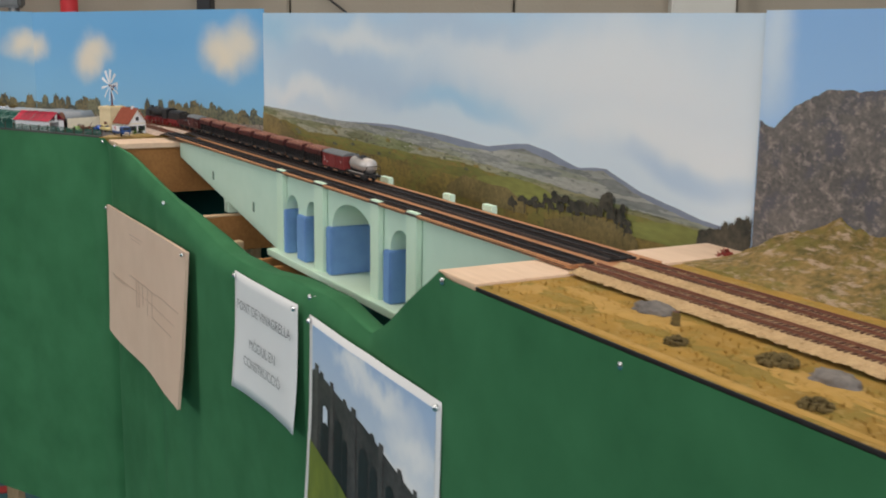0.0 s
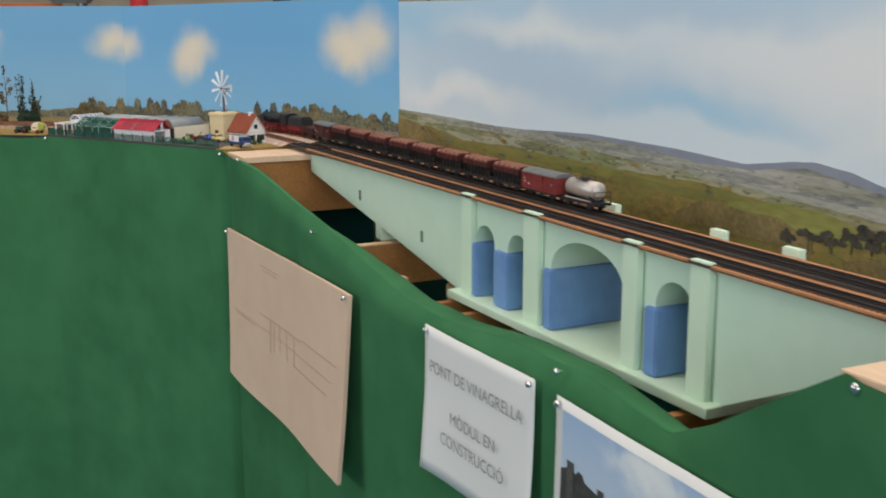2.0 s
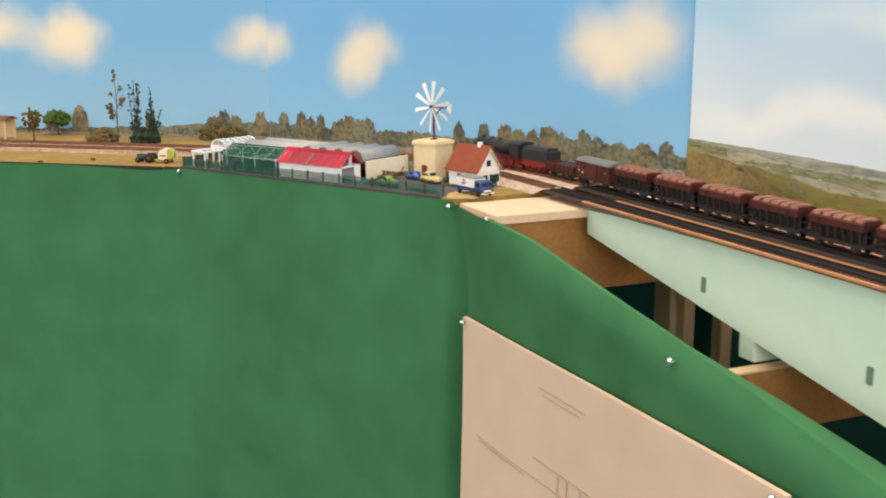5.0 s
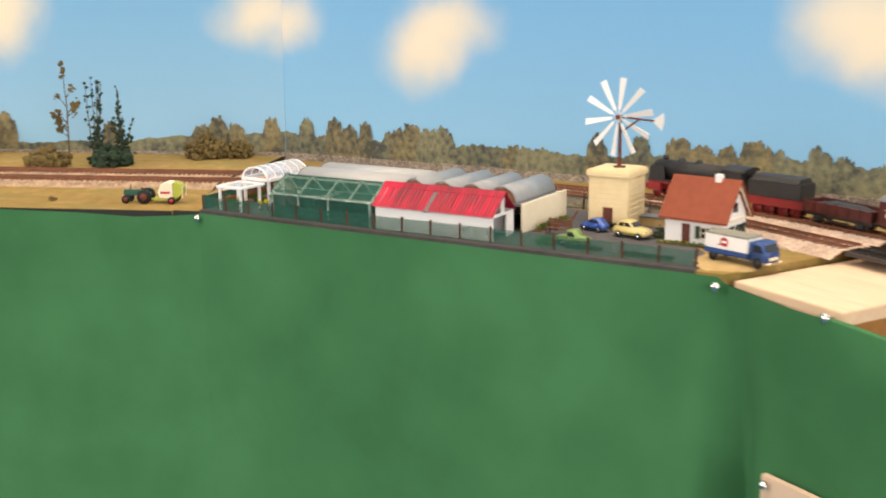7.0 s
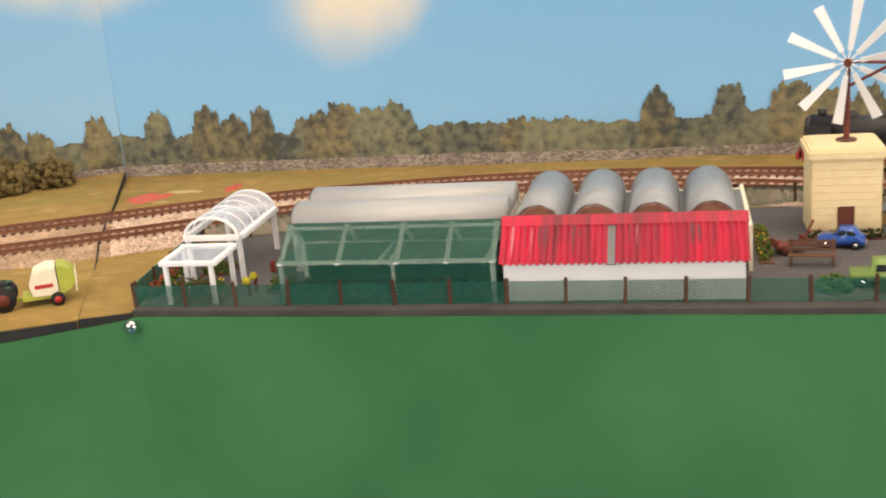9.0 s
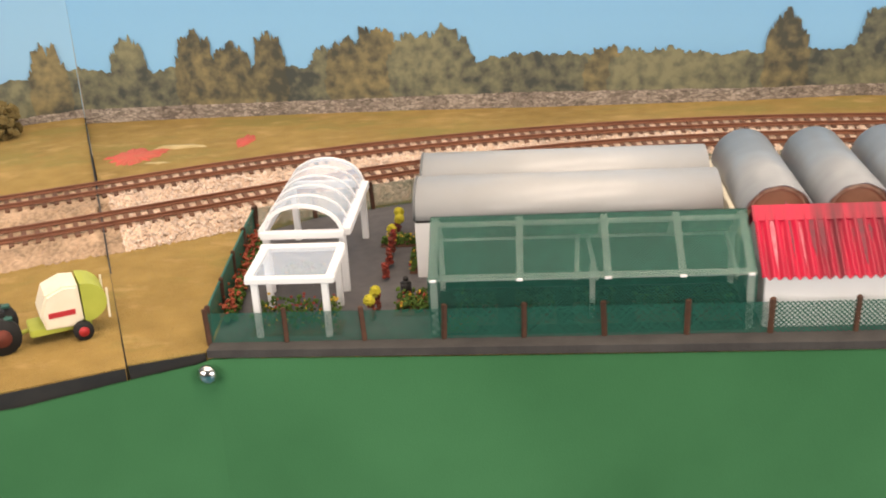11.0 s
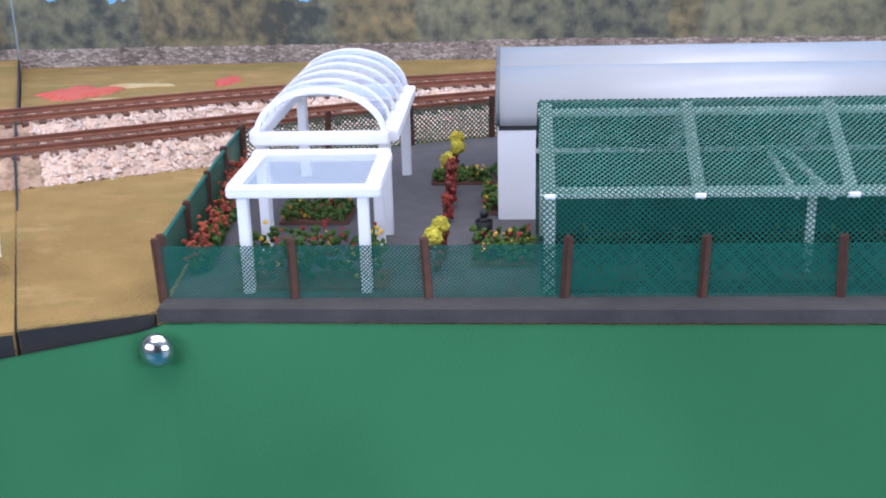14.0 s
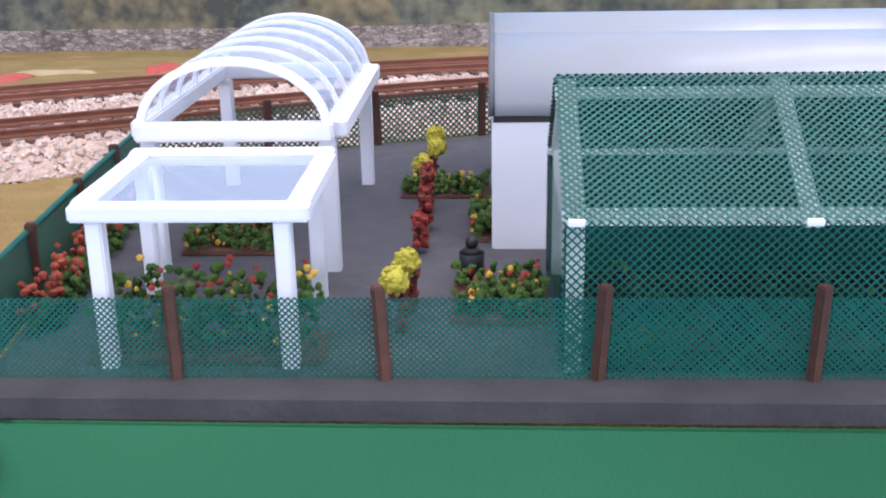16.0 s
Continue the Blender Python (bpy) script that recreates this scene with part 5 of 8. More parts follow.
def box_wagon(m, shade="wagon_red", label="oxide red covered wagon with a grey roof"):
    t = thing("covered_wagon", label, "goods wagon", m, "goods wagons")
    h = 0.044
    running_gear(t, h, (-0.027, 0.027))
    bm = bmesh.new()
    box(bm, -h, h, -0.0145, 0.0145, 0.0112, 0.0335)
    for k in range(9):
        x = -h + k * h / 4
        for s in (-1, 1):
            box(bm, x - 0.0007, x + 0.0007, s * 0.0148 - 0.0006, s * 0.0148 + 0.0006, 0.0112, 0.0335)
    for z in (0.0118, 0.033):
        for s in (-1, 1):
            box(bm, -h, h, s * 0.0149 - 0.0005, s * 0.0149 + 0.0005, z - 0.0006, z + 0.0006)
    part("body", bm, shade, t)
    for s in (-1, 1):
        bm = bmesh.new()
        box(bm, -0.0115, 0.0115, s * 0.0154 - 0.0004, s * 0.0154 + 0.0004, 0.0122, 0.0322)
        box(bm, -0.014, 0.014, s * 0.0158 - 0.0005, s * 0.0158 + 0.0005, 0.0316, 0.0324)
        part("sliding_door", bm, shade, t)
        bm = bmesh.new()
        for x, z, w, hh in ((-0.037, 0.019, 0.004, 0.0035), (-0.027, 0.017, 0.0035, 0.0028), (0.033, 0.022, 0.0016, 0.003), (-0.038, 0.025, 0.003, 0.0012)):
            box(bm, x, x + w, s * 0.0151 - 0.0002, s * 0.0151 + 0.0002, z, z + hh)
        part("marking", bm, "mark", t, "small pale marking")
    bm = bmesh.new()
    arc = [(0.0158 * math.cos(math.pi - math.pi * i / 12), 0.0335 + 0.0055 * math.sin(math.pi * i / 12)) for i in range(13)]
    prism(bm, arc, -h - 0.001, h + 0.001, "x")
    part("roof", bm, "roof_grey", t, "curved grey roof")
    return t


def low_wagon(m):
    t = thing("open_wagon", "low brown red open wagon", "goods wagon", m, "goods wagons")
    h = 0.040
    running_gear(t, h, (-0.025, 0.025))
    bm = bmesh.new()
    for s in (-1, 1):
        box(bm, -h, h, s * 0.0138 - 0.0007, s * 0.0138 + 0.0007, 0.0112, 0.0215)
        box(bm, s * h - 0.0007, s * h + 0.0007, -0.0138, 0.0138, 0.0112, 0.0215)
        for k in range(7):
            x = -h + k * h / 3
            box(bm, x - 0.0008, x + 0.0008, s * 0.0147 - 0.0006, s * 0.0147 + 0.0006, 0.0112, 0.0225)
    box(bm, -h, h, -0.0135, 0.0135, 0.0112, 0.0122)
    part("body", bm, "hopper_red", t)
    part("load", made(blob, (0, 0, 0.017), 1.0, 3, 0.08, (0.036, 0.0125, 0.006)), "black", t, "dark load")
    return t


def tank_wagon(m):
    t = thing("tank_wagon", "silver tank wagon with black chassis", "goods wagon", m, "goods wagons")
    h = 0.041
    running_gear(t, h, (-0.025, 0.025))
    bm = bmesh.new()
    prof = [(-0.0345, 0.0), (-0.0342, 0.006), (-0.0325, 0.0098), (-0.030, 0.0118), (0.030, 0.0118), (0.0325, 0.0098), (0.0342, 0.006), (0.0345, 0.0)]
    rings = []
    for x, r in prof:
        rings.append([bm.verts.new((x, max(r, 1e-5) * math.cos(2 * math.pi * i / 28), 0.0255 + max(r, 1e-5) * math.sin(2 * math.pi * i / 28))) for i in range(28)])
    for a, b in zip(rings, rings[1:]):
        for i in range(28):
            bm.faces.new((a[i], a[(i + 1) % 28], b[(i + 1) % 28], b[i]))
    part("barrel", bm, "tank", t, "", True)
    part("dome", made(rod, (0, 0, 0.036), (0, 0, 0.0405), 0.0045, 0.004, 14), "black", t, "black filler dome", True)
    bm = bmesh.new()
    for s in (-1, 1):
        box(bm, -0.014, 0.014, s * 0.005 - 0.0022, s * 0.005 + 0.0022, 0.0378, 0.0384)
        box(bm, -0.013, 0.024, s * 0.0068 - 0.0003, s * 0.0068 + 0.0003, 0.0420, 0.0425)
        for x in (-0.013, 0.0, 0.012, 0.024):
            rod(bm, (x, s * 0.0068, 0.0375), (x, s * 0.0068, 0.0425), 0.0003)
    part("walkway", bm, "black", t, "black top walkway")
    for x in (-0.026, 0.026):
        bm = bmesh.new()
        prism(bm, [(-0.010, 0.0112), (0.010, 0.0112), (0.010, 0.019), (0.005, 0.0155), (-0.005, 0.0155), (-0.010, 0.019)], x - 0.0019, x + 0.0019, "x")
        part("saddle", bm, "black", t)
    for s in (-1, 1):
        part("side_step", made(box, -0.030, 0.030, s * 0.0128 - 0.0005, s * 0.0128 + 0.0005, 0.0125, 0.0136), "mark", t, "pale side rail")
    bm = bmesh.new()
    for y in (-0.0125, 0.0125):
        rod(bm, (h - 0.0015, y, 0.011), (h - 0.0015, y, 0.026), 0.0005)
    for z in (0.019, 0.0255):
        rod(bm, (h - 0.0015, -0.0125, z), (h - 0.0015, 0.0125, z), 0.0005)
    part("end_railing", bm, "black", t)
    return t


def locomotive(m):
    t = thing("steam_locomotive", "black steam locomotive with dark red running gear", "locomotive", m, "")
    bm = bmesh.new()
    rod(bm, (-0.062, 0, 0.0315), (0.030, 0, 0.0315), 0.0108, None, 24)
    rod(bm, (-0.066, 0, 0.0315), (-0.062, 0, 0.0315), 0.0085, 0.0108, 24)
    part("boiler", bm, "black", t, "", True)
    part("chimney", made(rod, (-0.054, 0, 0.041), (-0.054, 0, 0.0465), 0.0032, 0.0036, 14), "black", t, "", True)
    for x, r in ((-0.032, 0.0048), (-0.010, 0.0044)):
        part("steam_dome", made(blob, (x, 0, 0.0415), 1.0, 3, 0.0, (r, r, 0.0045)), "black", t, "", True)
    bm = bmesh.new()
    box(bm, 0.030, 0.052, -0.0148, 0.0148, 0.0185, 0.040)
    arc = [(0.0155 * math.cos(math.pi - math.pi * i / 12), 0.040 + 0.0045 * math.sin(math.pi * i / 12)) for i in range(13)]
    prism(bm, arc, 0.0285, 0.056, "x")
    part("cab", bm, "black", t)
    bm = bmesh.new()
    for s in (-1, 1):
        box(bm, -0.068, 0.032, s * 0.0122 - 0.0024, s * 0.0122 + 0.0024, 0.0195, 0.0205)
        prism(bm, [(-0.066, 0.0205), (-0.044, 0.0205), (-0.046, 0.036), (-0.064, 0.036)], s * 0.0138 - 0.0004, s * 0.0138 + 0.0004, "y")
    part("running_board", bm, "black", t)
    bm = bmesh.new()
    box(bm, -0.068, 0.052, -0.0055, 0.0055, 0.009, 0.0195)
    for s in (-1, 1):
        box(bm, -0.066, -0.050, s * 0.0125 - 0.003, s * 0.0125 + 0.003, 0.0085, 0.0165)
        box(bm, -0.068, 0.050, s * 0.0118 - 0.0006, s * 0.0118 + 0.0006, 0.0165, 0.0196)
    part("frame", bm, "loco_red", t, "dark red frame")
    for x, r in ((-0.058, 0.005), (-0.036, 0.0092), (-0.0165, 0.0092), (0.003, 0.0092), (0.0225, 0.0092), (0.041, 0.006)):
        wheelset(t, x, "loco_red", r)
    for s in (-1, 1):
        part("coupling_rod", made(box, -0.036, 0.0225, s * 0.0124 - 0.0005, s * 0.0124 + 0.0005, 0.0070, 0.0086), "chrome", t)
    part("buffer_beam", made(box, -0.0705, -0.068, -0.0145, 0.0145, 0.0095, 0.0150), "loco_red", t)
    bm = bmesh.new()
    box(bm, 0.060, 0.122, -0.0142, 0.0142, 0.0185, 0.0350, None, 0.001)
    prism(bm, [(-0.0142, 0.035), (0.0142, 0.035), (0.009, 0.040), (-0.009, 0.040)], 0.064, 0.118, "x")
    part("tender_body", bm, "black", t)
    part("tender_frame", made(box, 0.060, 0.122, -0.0125, 0.0125, 0.0095, 0.0184), "loco_red", t)
    for x in (0.069, 0.083, 0.099, 0.113):
        wheelset(t, x, "loco_red", 0.0055)
    return t


def on_rear(s):
    """A pose on the rear track, s metres from the start of its line."""
    k = max(0.0, s / 0.005)
    i = min(int(k), len(REAR) - 2)
    a, b = REAR[i], REAR[i + 1]
    p = a[0].lerp(b[0], k - i)
    return pose(p.x, p.y, rail_z(p), 0, -0.2 if u_on_b(p) > 0.05 else 0, math.degrees(a[1]))


tail = next(i for i, (p, h) in enumerate(REAR) if u_on_b(p) >= TAIL_U) * 0.005
s = tail - 0.045
tank_wagon(on_rear(s))
s -= 0.045 + 0.0485
box_wagon(on_rear(s))
s -= 0.0485 + 0.0455
first = hopper(on_rear(s))
for k in range(7):
    s -= 0.0955
    copy_thing(first, on_rear(s))
s -= 0.0455 + 0.0485
box_wagon(on_rear(s), "hopper_red", "dull brown red covered wagon with a grey roof")
s -= 0.0485 + 0.045
low_wagon(on_rear(s))
s -= 0.045 + 0.128
locomotive(on_rear(s))

# ---- farm module: slope behind the tracks ----
M["net"] = mat("green_net", (0.012, 0.132, 0.100), (0.008, 0.094, 0.072), 0.5, scale=200)
# near-black floor colour that holds the shade inside the shade house
M["soil"] = mat("shaded_soil", (0.022, 0.018, 0.012), (0.012, 0.011, 0.008), 0.95, scale=300)
# the green net again, with the shade inside the house put into its colour
M["net_shaded"] = mat("shaded_green_net", (0.007, 0.055, 0.038), (0.005, 0.035, 0.025), 0.7, scale=200)
M["net_pale"] = mat("pale_lath", (0.80, 0.85, 0.80), (0.70, 0.78, 0.72), 0.6, scale=200)
M["post"] = mat("brown_fence_post", (0.10, 0.045, 0.028), (0.065, 0.03, 0.02), 0.8, scale=300, rand=0.2)
M["poly"] = mat("grey_polythene_roof", (0.31, 0.335, 0.36), (0.20, 0.22, 0.245), 0.34, scale=120, stretch=(0.4, 1, 0.4), spread=0.9, bump=0.0002, bscale=80)
M["poly_pale"] = mat("pale_polythene_roof", (0.42, 0.43, 0.44), (0.37, 0.38, 0.39), 0.30, scale=60, stretch=(1, 0.5, 0.5), spread=0.7, bump=0.0002, bscale=60)
M["tan_rim"] = mat("pale_tan_card", (0.46, 0.33, 0.24), (0.26, 0.15, 0.10), 0.9, scale=260, spread=0.4)
M["red_roof"] = mat("bright_red_corrugated", (0.56, 0.006, 0.045), (0.13, 0.015, 0.026), 0.5, scale=330, stretch=(1, 0.06, 0.06), spread=0.55)
M["red_worn"] = mat("worn_red_patch", (0.24, 0.030, 0.050), (0.12, 0.035, 0.045), 0.7, scale=300)
M["red_bare"] = mat("rubbed_red_streak", (0.56, 0.20, 0.24), (0.44, 0.06, 0.10), 0.6, scale=300)
M["tile_roof"] = mat("brick_red_roof", (0.28, 0.062, 0.030), (0.22, 0.047, 0.022), 0.7, scale=120)
M["brown_end"] = mat("brown_end_wall", (0.30, 0.16, 0.10), (0.22, 0.115, 0.07), 0.8, scale=120)
M["door_brown"] = mat("dark_brown_door", (0.13, 0.035, 0.022), None, 0.6)
M["shutter"] = mat("dark_green_shutter", (0.03, 0.07, 0.04), None, 0.6)
M["leaf"] = mat("garden_leaf_green", (0.075, 0.14, 0.02), (0.035, 0.075, 0.012), 0.85, scale=300)
M["leaf_dark"] = mat("hedge_dark_green", (0.03, 0.055, 0.018), (0.015, 0.03, 0.01), 0.9, scale=300)
M["leaf_yellow"] = mat("yellow_foliage", (0.52, 0.46, 0.05), (0.40, 0.35, 0.03), 0.9, scale=400)
M["bloom_rust"] = mat("rust_red_blossom", (0.40, 0.085, 0.04), (0.24, 0.045, 0.025), 0.8, scale=400)
M["bloom_red"] = mat("red_blossom", (0.33, 0.045, 0.03), (0.22, 0.03, 0.02), 0.8, scale=400)
M["bloom_yellow"] = mat("yellow_blossom", (0.65, 0.40, 0.05), None, 0.8)
M["stem"] = mat("reddish_stem", (0.20, 0.045, 0.03), (0.12, 0.03, 0.02), 0.8, scale=300)
M["twig"] = mat("grey_brown_twig", (0.13, 0.09, 0.06), (0.08, 0.055, 0.04), 0.9, scale=200)
M["olive_leaf"] = mat("dry_olive_leaf", (0.16, 0.115, 0.04), (0.10, 0.07, 0.025), 0.9, scale=300)
M["pine_leaf"] = mat("dark_cypress_leaf", (0.02, 0.045, 0.025), (0.012, 0.028, 0.016), 0.9, scale=300)
M["car_blue"] = mat("blue_car_paint", (0.015, 0.09, 0.42), None, 0.3, coat=0.4)
M["car_cream"] = mat("cream_car_paint", (0.68, 0.55, 0.22), None, 0.35, coat=0.4)
M["car_green"] = mat("pale_green_paint", (0.20, 0.32, 0.09), None, 0.4)
M["truck_blue"] = mat("blue_truck_paint", (0.02, 0.075, 0.26), None, 0.4)
M["tarp"] = mat("grey_green_tarpaulin", (0.26, 0.26, 0.22), (0.22, 0.22, 0.185), 0.8, scale=100)
M["window"] = mat("dark_window_glass", (0.03, 0.035, 0.045), None, 0.12)
M["rubber"] = mat("black_rubber", (0.015, 0.015, 0.016), None, 0.8)
M["lime"] = mat("yellow_green_paint", (0.42, 0.46, 0.08), (0.34, 0.38, 0.06), 0.5, scale=100)
M["cream_white"] = mat("ivory_paint", (0.82, 0.76, 0.62), (0.76, 0.69, 0.54), 0.5, scale=100)
M["tractor"] = mat("teal_tractor_paint", (0.03, 0.11, 0.085), None, 0.5)
M["wood_dark"] = mat("dark_bench_wood", (0.15, 0.07, 0.045), (0.10, 0.045, 0.03), 0.8, scale=200)
M["rock"] = mat("grey_rock", (0.21, 0.185, 0.165), (0.10, 0.09, 0.085), 0.9, scale=120, bump=0.0008, bscale=400)
M["poppy"] = mat("poppy_red_flock", (0.56, 0.085, 0.075), (0.44, 0.12, 0.075), 0.95, scale=160)
M["pale_sand"] = mat("pale_sand", (0.46, 0.36, 0.19), (0.36, 0.27, 0.12), 0.95, scale=120)
CLEAR = glass("clear_plastic_roof", (0.72, 0.84, 1.0), 0.29, 0.06)


def rear_in_a(x):
    """How far back the rear track lies on the farm module."""
    return float(np.interp(x, RA_X, RA_Y))


RA = sorted(((FA.inverted() @ Vector((p.x, p.y, 1.36))).to_2d().to_tuple() for p, h in REAR[::4]))
RA = [p for p in RA if -0.4 < p[0] < 0.95]
RA_X, RA_Y = [p[0] for p in RA], [p[1] for p in RA]


def back_slope():
    bm = bmesh.new()
    rows = []
    foot = lerp_line([(-0.2, -0.0042), (0.15, -0.0025), (0.29, 0.0005), (0.36, 0.0035), (0.62, 0.0055), (0.8, 0.0055)])
    for i in range(121):
        x = -0.215 + 0.985 * i / 120
        y0, y1 = rear_in_a(x) + 0.014, a_back(x) - 0.0005
        row = []
        for j in range(13):
            k = j / 12
            y = y0 + (y1 - y0) * k
            z = 0.0030 + (foot(x) - 0.0030) * k + 0.0009 * noise.noise((x * 60, k * 6, 2)) * (1 if 0 < j < 12 else 0.3)
            row.append(bm.verts.new((max(x, -0.0335 - 0.425 * y), y, z)))
        rows.append(row)
    for a, b in zip(rows, rows[1:]):
        for j in range(12):
            bm.faces.new((a[j], b[j], b[j + 1], a[j + 1]))
    structure("ground_slope", bm, "grass2", FA, "dry grass slope behind the tracks", True)


back_slope()


def flat_patch(name, F, pts, z, material, label, category, seed=0, n=60, wob=0.12):
    """A thin uneven patch: an oval outline with a raised middle."""
    cx, cy, rx, ry = pts
    bm = bmesh.new()
    c = bm.verts.new((cx, cy, z + 0.0012))
    ring = []
    for i in range(n):
        a = 2 * math.pi * i / n
        k = 1 + wob * noise.noise((math.cos(a) * 2 + seed, math.sin(a) * 2, seed)) + wob * 0.6 * noise.noise((math.cos(a) * 7, math.sin(a) * 7 + seed, seed))
        ring.append((bm.verts.new((cx + rx * k * math.cos(a), cy + ry * k * math.sin(a), z - 0.0008)), bm.verts.new((cx + rx * 0.8 * k * math.cos(a), cy + ry * 0.8 * k * math.sin(a), z + 0.0008))))
    for i in range(n):
        a, b = ring[i], ring[(i + 1) % n]
        bm.faces.new((a[0], b[0], b[1], a[1]))
        bm.faces.new((a[1], b[1], c))
    ob = part(name, bm, material, None, "", True)
    ob.matrix_world = F
    return tagged(ob, label, category, "", "stuff")


flat_patch("poppy_patch", FA, (-0.126, 0.284, 0.017, 0.020), 0.0010, "poppy", "red flock poppy patch on the slope", "flower patch", 3, 90, 0.75)
flat_patch("poppy_patch", FA, (-0.057, 0.314, 0.006, 0.015), 0.0002, "poppy", "small red flock poppy patch on the slope", "flower patch", 5, 60, 0.45)
flat_patch("dry_patch", FA, (-0.098, 0.306, 0.017, 0.004), 0.0004, "pale_sand", "pale dry streak beside the poppies", "ground patch", 7, 60, 0.5)
flat_patch("dry_patch", FA, (-0.106, 0.268, 0.010, 0.003), 0.0004, "pale_sand", "pale dry streak beside the poppies", "ground patch", 8, 60, 0.5)
flat_patch("sand_patch", FA, (0.597, 0.040, 0.034, 0.040), 0.0004, "dry", "sandy patch where the lorry stands", "ground patch", 9)

YARD = [(0.002, 0.0045), (0.576, 0.0040), (0.576, 0.050), (0.500, 0.150), (0.42, 0.205), (0.25, 0.200), (0.082, 0.181), (0.020, 0.157), (-0.0080, 0.134)]
plate("yard", FA, YARD, -0.002, 0.0007, "asphalt", "dark grey yard surface")


# ---- wire fences ----
def net(bm, o, ax, ay, w, h, pitch=0.00105, strand=0.00030, lift=0.0):
    """Crossing diagonal strands over a rectangle at o, spanned by the unit vectors ax and ay."""
    o, ax, ay = Vector(o), Vector(ax).normalized(), Vector(ay).normalized()
    nrm = ax.cross(ay).normalized()
    for sgn in (1, -1):
        k = -h
        while k < w:
            x0, x1 = max(0.0, k), min(w, k + h)
            if x1 - x0 > 1e-4:
                y0, y1 = x0 - k, x1 - k
                if sgn < 0:
                    y0, y1 = h - y0, h - y1
                a, b = o + ax * x0 + ay * y0 + nrm * lift * sgn, o + ax * x1 + ay * y1 + nrm * lift * sgn
                d = (b - a).normalized().cross(nrm) * strand * 0.5
                bm.faces.new([bm.verts.new(v) for v in (a - d, b - d, b + d, a + d)])
            k += pitch


POST = made(box, -0.0010, 0.0010, -0.0010, 0.0010, -0.001, 0.0172, None, 0.0003)
POST_MESH = bpy.data.meshes.new("post")
POST.to_mesh(POST_MESH)
POST.free()
POST_MESH.materials.append(M["post"])


def fence(pts, gap, label, pitch=0.00105, weave=0.26, cord=False):
    t = thing("wire_fence", label, "fence", FA, "yard fences")
    for (x0, y0), (x1, y1) in zip(pts, pts[1:]):
        d = Vector((x1 - x0, y1 - y0))
        n = max(1, round(d.length / gap))
        for i in range(n + 1):
            if i == n and (x1, y1) != pts[-1]:
                continue
            o = new("post", POST_MESH)
            o.parent = t
            o.location = (x0 + d.x * i / n, y0 + d.y * i / n, 0)
            o.rotation_euler = (random.uniform(-0.05, 0.05), random.uniform(-0.05, 0.05), random.uniform(0, 1))
        for i in range(n):
            bm = bmesh.new()
            net(bm, (x0 + d.x * i / n, y0 + d.y * i / n, 0.0003), (d.x, d.y, 0), (0, 0, 1), d.length / n, 0.0148, pitch, pitch * weave)
            part("net_panel", bm, "net", t)
            if cord:
                ends = [(x0 + d.x * k / n, y0 + d.y * k / n, 0.0152 + 0.0006 * math.sin(7 * k)) for k in (i, i + 1)]
                part("top_cord", made(rod, *ends, 0.0006), "net", t, "green cord")
    return t


fence([(0.0005, 0.0048), (0.2372, 0.0047)], 0.0340, "green wire netting on brown posts at the yard edge")
fence([(0.2376, 0.0047), (0.3744, 0.0046), (0.5785, 0.0040)], 0.0340, "coarser green wire netting on brown posts at the yard edge", 0.0021)
fence([(0.0002, 0.0075), (-0.0080, 0.132)], 0.030, "green wire netting with a cord on brown posts beside the grass", 0.00105, 0.55, True)
fence([(-0.0080, 0.1345), (0.020, 0.157), (0.082, 0.181), (0.25, 0.2075), (0.42, 0.210), (0.50, 0.185)], 0.042, "green wire netting on brown posts along the track", 0.0018)


